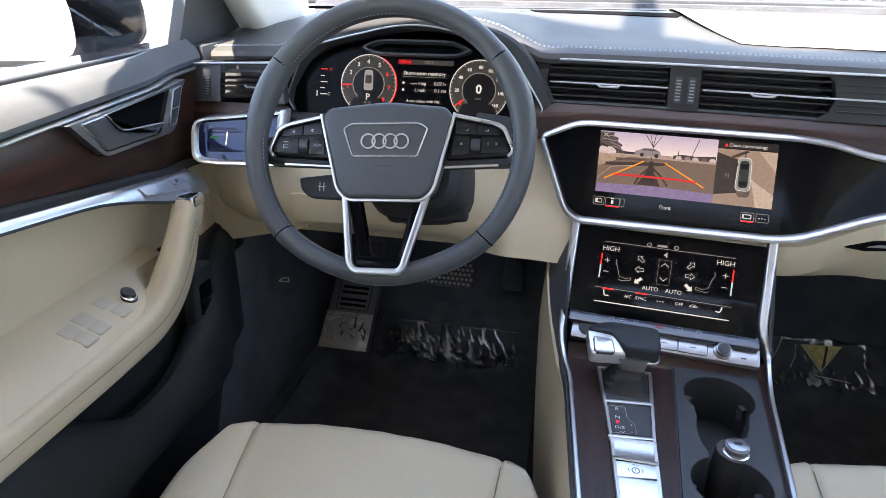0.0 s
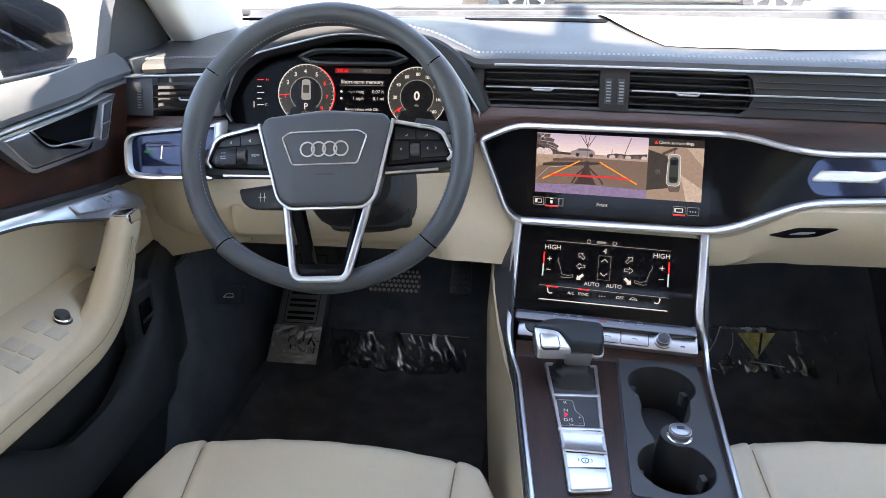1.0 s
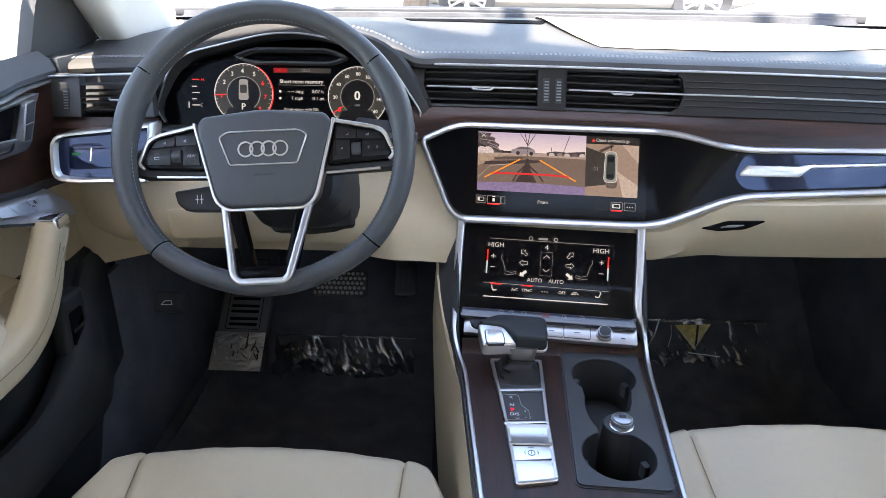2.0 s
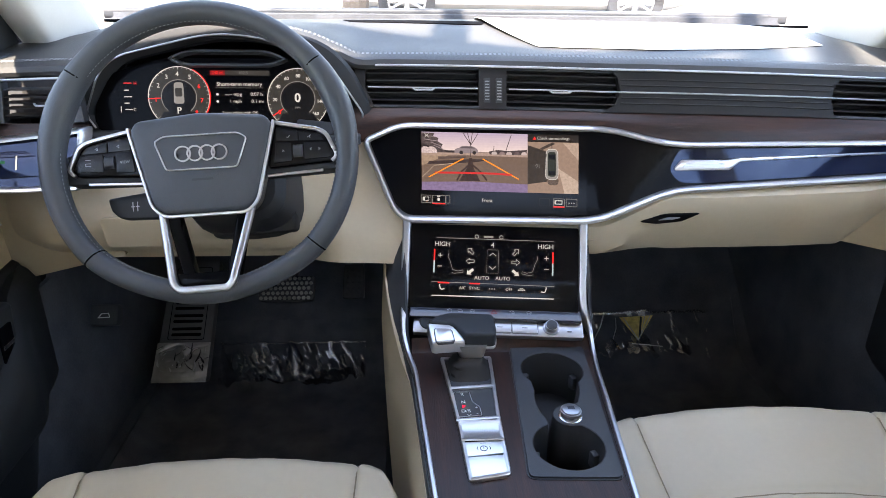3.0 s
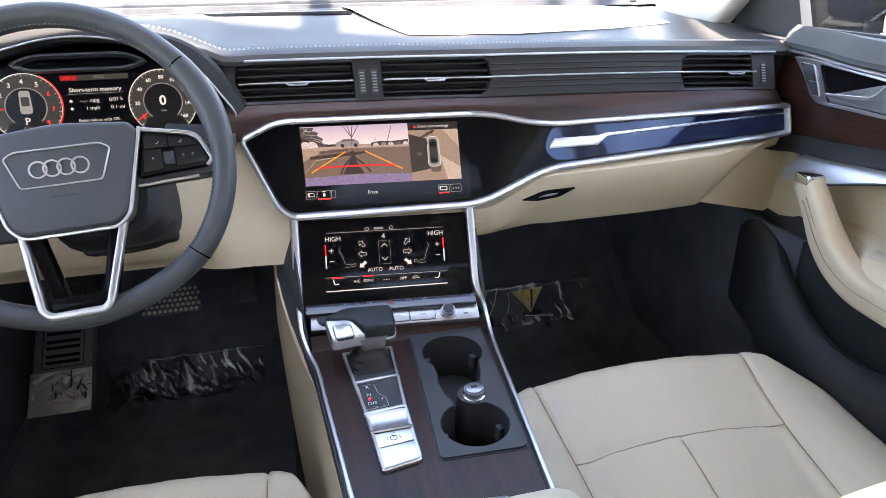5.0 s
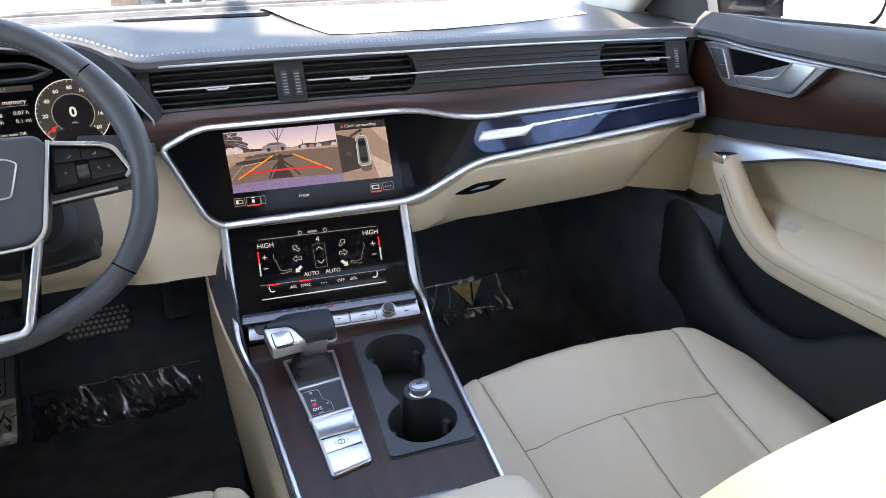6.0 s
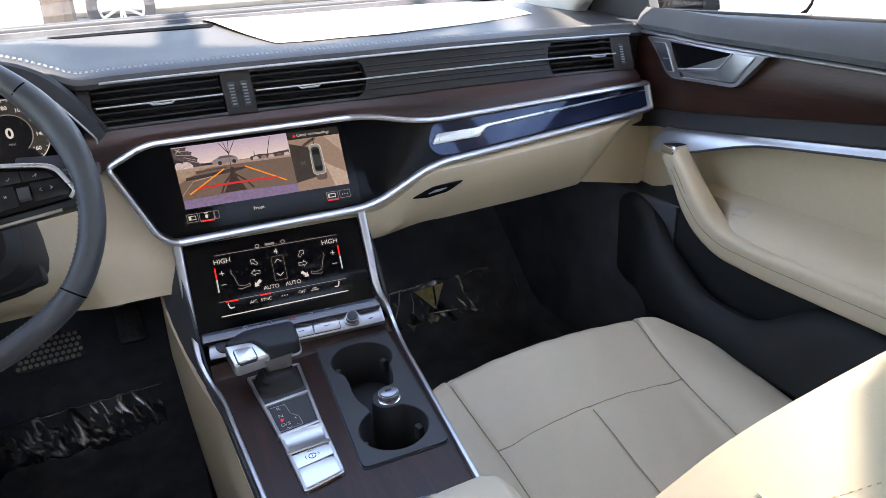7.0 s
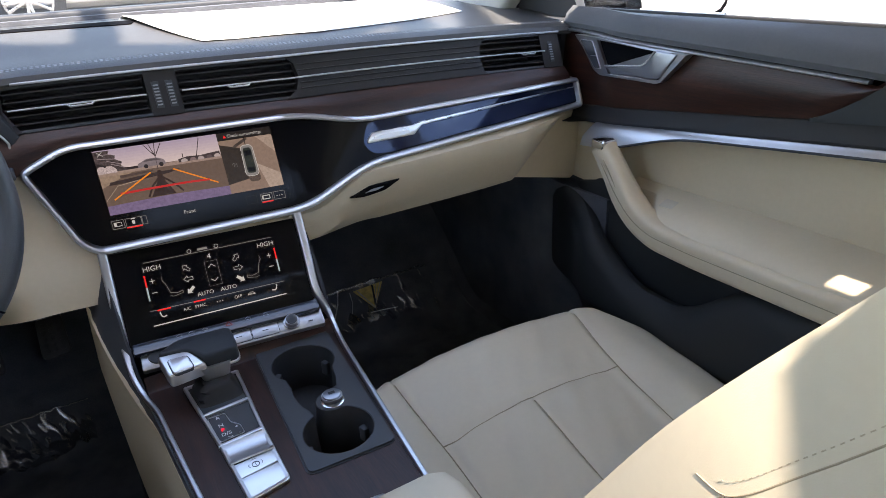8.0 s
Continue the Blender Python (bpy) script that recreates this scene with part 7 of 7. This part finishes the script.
# boot release in the driver door
br_at = (lambda y, z, n: Vector((-0.650 + n, y + 0.040, z - 0.004)))
br = part("boot_release", prism(rounded([(-0.140, 0.500), (-0.190, 0.500), (-0.205, 0.415), (-0.150, 0.415)], 0.008, 3), br_at, -0.02, 0.0, 0.007, 4), DOOR_DARK, ddoor, "black boot release switch")
part("switch", prism(rounded([(-0.158, 0.478), (-0.186, 0.478), (-0.190, 0.425), (-0.164, 0.425)], 0.003, 2), br_at, -0.001, 0.003, 0.001), GLOSS, br)
part("bar", prism([(-0.162, 0.455), (-0.186, 0.455), (-0.187, 0.449), (-0.163, 0.449)], br_at, 0.002, 0.0045, 0.0008), CHROME, br, "chrome bar")

# ---- car body round the cabin ----
for s in (-1, 1):
    a = [Vector((s * 0.705, 0.34, 0.76)), Vector((s * 0.686, 0.20, 0.87)), Vector((s * 0.652, 0.02, 1.01)), Vector((s * 0.615, -0.18, 1.17))]
    solid("a_pillar", sweep(a, slab(0.12, 0.06, 0.3, 3), up=(s, 0, 0.3)), PILLAR, "pale fabric windscreen pillar", "pillar", "pillars", "structure")
    # unseen frame, bent so that its shade ends along the driver's door sill
    o = [Vector((s * 0.685, -0.44, 1.19)), Vector((s * 0.705, -0.31, 1.17)), Vector((s * 0.742, -0.20, 1.12)), Vector((s * 0.785, 0.03, 0.98)), Vector((s * 0.80, 0.33, 0.80))]
    solid("roof_rail", sweep(o, slab(0.06, 0.05, 0.3, 3), up=(s, 0, 0.3)), PAINT, "unseen dark frame shaped for the shade on the door sill", "pillar", "roof rails", "structure")
    solid("b_pillar", loft([[Vector((s * (x + q[0]), -0.715 + q[1], z)) for q in slab(0.06, 0.09, 0.3, 3)] for z, x in ((0.10, 0.73), (0.75, 0.725), (0.95, 0.69), (1.22, 0.58))]), CREAM_PLASTIC, "cream plastic door pillar", "pillar", "pillars", "structure")
    solid("wall_side", box((s * 0.77, -1.36, 0.46), (0.06, 1.26, 0.72), 0.01), CREAM, "cream rear door panel", "wall", kind="structure")
    g = solid("window_rear", prism([(-0.74, 0.82), (-1.9, 0.82), (-1.7, 1.18), (-0.74, 1.18)], lambda y, z, n, s=s: Vector((s * (0.765 + n - 0.45 * (z - 0.80)), y, z)), 0.0, 0.004), GLASS, "clear rear door window", "window", kind="structure")
    g.visible_shadow = False


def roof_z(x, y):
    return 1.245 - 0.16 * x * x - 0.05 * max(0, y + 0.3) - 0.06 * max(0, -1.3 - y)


# unseen roof edge, placed so that sun reaches the dash lip
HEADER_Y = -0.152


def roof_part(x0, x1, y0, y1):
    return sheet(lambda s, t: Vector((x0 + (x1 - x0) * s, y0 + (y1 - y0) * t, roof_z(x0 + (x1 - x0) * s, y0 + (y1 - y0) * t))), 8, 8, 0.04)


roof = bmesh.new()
# openings in the unseen roof, cut to throw sun patches on seat and armrest
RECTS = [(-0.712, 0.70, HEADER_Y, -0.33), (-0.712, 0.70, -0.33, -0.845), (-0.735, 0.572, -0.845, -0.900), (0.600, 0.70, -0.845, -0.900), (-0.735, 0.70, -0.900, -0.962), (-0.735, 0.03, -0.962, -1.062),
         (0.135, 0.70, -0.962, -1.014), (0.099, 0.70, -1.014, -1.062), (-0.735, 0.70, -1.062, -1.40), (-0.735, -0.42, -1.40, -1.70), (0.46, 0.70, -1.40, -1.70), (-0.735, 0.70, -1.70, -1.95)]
# stepped edge that shapes the shade on the passenger backrest
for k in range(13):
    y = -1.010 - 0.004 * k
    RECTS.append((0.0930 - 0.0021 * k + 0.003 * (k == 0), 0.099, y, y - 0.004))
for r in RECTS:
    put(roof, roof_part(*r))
solid("ceiling", roof, HEADLINER, "unseen pale headliner with openings cut to place sun patches", "ceiling", kind="structure")
solid("wall_rear", box((0, -1.92, 0.55), (1.56, 0.06, 0.9)), CREAM, "cream rear seat back", "wall", kind="structure")
ws = solid("windscreen", sheet(lambda p, t: Vector(((-1 + 2 * p) * (0.74 - 0.15 * t), 0.66 + (HEADER_Y - 0.66) * t + 0.10 * (1 - (2 * p - 1) ** 2) * (1 - t), 0.819 + 0.401 * t + 0.012 * math.sin(math.pi * t))), 24, 12), GLASS, "clear raked windscreen", "windscreen", kind="structure")
ws.visible_shadow = False
solid("cowl", sweep([Vector((x, 0.70 + 0.09 * (1 - (x / 0.8) ** 2), 0.822)) for x in frange(-0.80, 0.80, 30)], slab(0.06, 0.022, 0.3)), BLACK_PLASTIC, "black cowl at the foot of the windscreen", "trim", kind="structure")
solid("bonnet", sheet(lambda p, t: Vector(((-1 + 2 * p) * (0.84 - 0.12 * t), 0.78 + 1.15 * t + 0.08 * (1 - (2 * p - 1) ** 2), 0.813 - 0.10 * t ** 1.6 - 0.05 * (2 * p - 1) ** 4)), 20, 16, 0.01), PAINT, "dark painted bonnet beyond the windscreen", "bonnet", kind="structure")


# ---- outside ----
GROUND_Z = -0.28
solid("ground", sheet(lambda s, t: Vector((-300 + 600 * s, -300 + 600 * t, GROUND_Z)), 4, 4, 0.05), ASPHALT, "pale sun-bleached asphalt of a car park", "ground", kind="structure")
for s in (-1, 1):
    m = thing("door_mirror", (s * 0.92, 0.14, 0.80), "dark painted door mirror", "mirror", "door mirrors")
    zc = 0.822 if s > 0 else 0.808
    hz = [(0.0, 0.97, 0.97, 0.0), (0.015, 1.0, 1.0, 0.0), (0.06, 1.0, 1.0, -0.012), (0.12, 0.92, 0.88, -0.035), (0.17, 0.72, 0.65, -0.065)]
    if s < 0:
        hz = [(0.0, 0.97, 0.97, 0.0), (0.015, 1.0, 1.0, 0.0), (0.05, 1.0, 1.0, -0.006), (0.10, 0.92, 0.90, -0.015), (0.14, 0.74, 0.70, -0.030)]
    part("housing", loft([[Vector((s * (1.085 + dx + q[0] * kx), 0.10 + dy - q[0] * 0.36, zc + q[1] * kz)) for q in slab(0.235, 0.150, 0.35, 4)] for dy, kx, kz, dx in hz]), SLOT_BLACK, m, "dark mirror housing")
    part("glass", prism([(p[0] + 0.010, p[1]) for p in slab(0.190, 0.122, 0.35, 4)], lambda u, w, n: Vector((s * (1.085 + u), 0.098 - n - u * 0.36, zc + w)), 0.0, 0.003), MIRROR, m, "mirror glass")
    part("foot", loft([[Vector((s * x, 0.20 + q[0], zc - 0.060 + q[1])) for q in slab(0.10, 0.030, 0.4)] for x in (0.80, 0.90, 1.02)]), PAINT, m)


def parked_car(x, y, turn, label, paint):
    """A parked car: body with wheel arches, cabin, windows, wheels."""
    c = thing("parked_car", (x, y, GROUND_Z), label, "car", "parked cars")
    m = Matrix.Translation((x, y, GROUND_Z)) @ Matrix.Rotation(radians(turn), 4, "Z")
    sec = [(-2.3, 0.55, 0.30, 0.72), (-2.2, 0.78, 0.24, 0.84), (-1.4, 0.90, 0.20, 0.98), (-0.9, 0.92, 0.20, 1.02), (0.6, 0.92, 0.20, 1.02), (1.9, 0.90, 0.22, 1.0), (2.25, 0.80, 0.30, 0.95), (2.32, 0.65, 0.45, 0.85)]
    part("body", loft([[m @ Vector((p, q[0] * w / 0.5, (a + b) / 2 + q[1] * (b - a))) for q in slab(1.0, 1.0, 0.22, 4)] for p, w, a, b in sec]), paint, c, "painted car body")
    cab = [(-1.0, 0.80, 1.0, 1.03), (-0.35, 0.70, 1.0, 1.50), (0.2, 0.68, 1.0, 1.60), (1.2, 0.68, 1.0, 1.58), (1.9, 0.72, 1.0, 1.3), (2.15, 0.76, 0.98, 1.02)]
    part("cabin", loft([[m @ Vector((p, q[0] * w / 0.5, (a + b) / 2 + q[1] * (b - a))) for q in slab(1.0, 1.0, 0.25, 4)] for p, w, a, b in cab]), paint, c)
    for sgn in (-1, 1):
        for a0, a1 in ((-0.45, 0.35), (0.42, 1.25)):
            part("window", prism([(a0, 1.06), (a1, 1.06), (a1 - 0.05, 1.42), (a0 + 0.2, 1.42)], lambda u, w, n, sgn=sgn: m @ Vector((u, sgn * (0.925 - 0.42 * (w - 1.0) + n), w)), -0.02, 0.006), GLOSS, c)
        for px in (-1.45, 1.40):
            hub_c = m @ Vector((px, sgn * 0.80, 0.35))
            ax = (m.to_3x3() @ Vector((0, sgn, 0))).normalized()
            up = Vector((0, 0, 1))
            si = ax.cross(up)
            w_at = (lambda u, w, n, hub_c=hub_c, ax=ax, si=si: hub_c + si * u + Vector((0, 0, w)) + ax * n)
            wl = part("wheel", ring(w_at, 0, 0, 0.35, 0.11, -0.10, 0.12, 40), RUBBER, c, "black tyre")
            part("rim", ring(w_at, 0, 0, 0.245, 0.03, -0.05, 0.10, 36), SATIN, wl)
            part("disc", disc(w_at, 0, 0, 0.235, -0.05, 0.02, 0.0), BLACK_PLASTIC, wl)
            for k in range(10):
                t = radians(36 * k + 8 * (1 if k % 2 else -1))
                part("spoke", sweep([w_at(0.04 * math.cos(t), 0.04 * math.sin(t), 0.085), w_at(0.23 * math.cos(t), 0.23 * math.sin(t), 0.095)], slab(0.03, 0.03), up=tuple(ax)), SATIN, wl)
            part("cap", disc(w_at, 0, 0, 0.05, 0.05, 0.10, 0.01), SATIN, wl)
    return c


parked_car(1.35, 8.4, 0, "silver parked car facing sideways on the asphalt", SILVER_PAINT)
parked_car(-3.1, -4.4, 90, "dark blue parked car in the next bay", BLUE_PAINT)


def tree(x, y, h, seed, label, limbs=11, thick=0.04, leaves=12, boughs=()):
    rnd = random.Random(seed)
    t = thing("tree", (x, y, GROUND_Z), label, "tree")
    p, pts = Vector((x, y, GROUND_Z)), []
    for k in range(9):
        pts.append(p.copy())
        p = p + Vector((rnd.uniform(-0.04, 0.04), rnd.uniform(-0.04, 0.04), h * 0.5 / 8))
    part("trunk", sweep(pts, oval(0.11, 0.11, 10), up=(0, 1, 0.01), size=lambda q: 1.25 - 0.5 * q), BARK, t, "brown bark trunk")
    tips = []
    for k in range(limbs):
        a, b = rnd.uniform(0, 6.28), rnd.uniform(0.5, 1.1)
        q, limb = pts[rnd.randint(4, 8)].copy(), []
        d = Vector((math.cos(a) * math.cos(b), math.sin(a) * math.cos(b), math.sin(b)))
        for j in range(6):
            limb.append(q.copy())
            q = q + d * h * 0.075 + Vector((rnd.uniform(-.06, .06), rnd.uniform(-.06, .06), rnd.uniform(-.02, .06)))
            tips.append(q.copy())
        part("limb", sweep(limb, oval(thick, thick, 6), up=(0.1, 0.2, 1), size=lambda q: 1.0 - 0.75 * q), BARK, t)
    for way in boughs:
        part("limb", sweep(curve([Vector(q) for q in way], 6), oval(thick, thick, 8), up=(0.1, 0.2, 1), size=lambda q: 0.95 - 0.6 * q), BARK, t)
    bm = bmesh.new()
    for c in tips:
        for _ in range(leaves):
            o = c + Vector((rnd.gauss(0, .22), rnd.gauss(0, .22), rnd.gauss(0, .18)))
            n = Vector((rnd.gauss(0, 1), rnd.gauss(0, 1), rnd.gauss(0, 1))).normalized()
            u = n.orthogonal().normalized() * rnd.uniform(0.02, 0.045)
            w = n.cross(u) * 0.6
            bm.faces.new([bm.verts.new(o + u), bm.verts.new(o + w), bm.verts.new(o - u), bm.verts.new(o - w)])
    part("crown", bm, LEAF, t, "loose green crown")
    return t


LEAF = mat("leaf", (0.06, 0.09, 0.03), 0.6, var=0.3, vscale=3)
tree(-0.62, 5.8, 5.5, 5, "slim parking lot tree with thin, loosely leaved limbs")
# tree out of view; its boughs are routed to cast shade on the dash
tree(-2.1, -1.6, 7.0, 11, "unseen bare tree placed to streak the dash with shade", 7, 0.06, 6,
     [[(-2.1, -1.6, 2.4), (-1.1, -1.75, 2.9), (-0.45, -1.45, 3.1), (-0.28, -0.95, 3.1), (-0.22, -0.4, 3.15), (-0.20, 0.2, 3.3)],
      [(-2.1, -1.6, 2.8), (-1.1, -0.9, 3.6), (-0.1, -1.2, 4.0), (0.35, -0.8, 4.1), (0.5, -0.2, 4.3)],
      [(-2.1, -1.6, 3.4), (-1.2, -1.0, 4.4), (-0.1, -1.6, 4.9), (0.12, -1.35, 5.0), (0.20, -1.0, 5.2)],
      [(-2.1, -1.6, 3.3), (-1.15, -0.95, 4.0), (0.0, -1.45, 4.4), (0.30, -1.2, 4.5), (0.38, -0.9, 4.7)]])

# the cabin, built level, is pitched to fit the camera's view outside
OUTSIDE = ("ground", "parked_car", "tree", "sun", "camera")
for ob in [o for o in scene.objects if o.parent is None and not o.name.startswith(OUTSIDE)]:
    ob.matrix_world = NOSE @ ob.matrix_basis
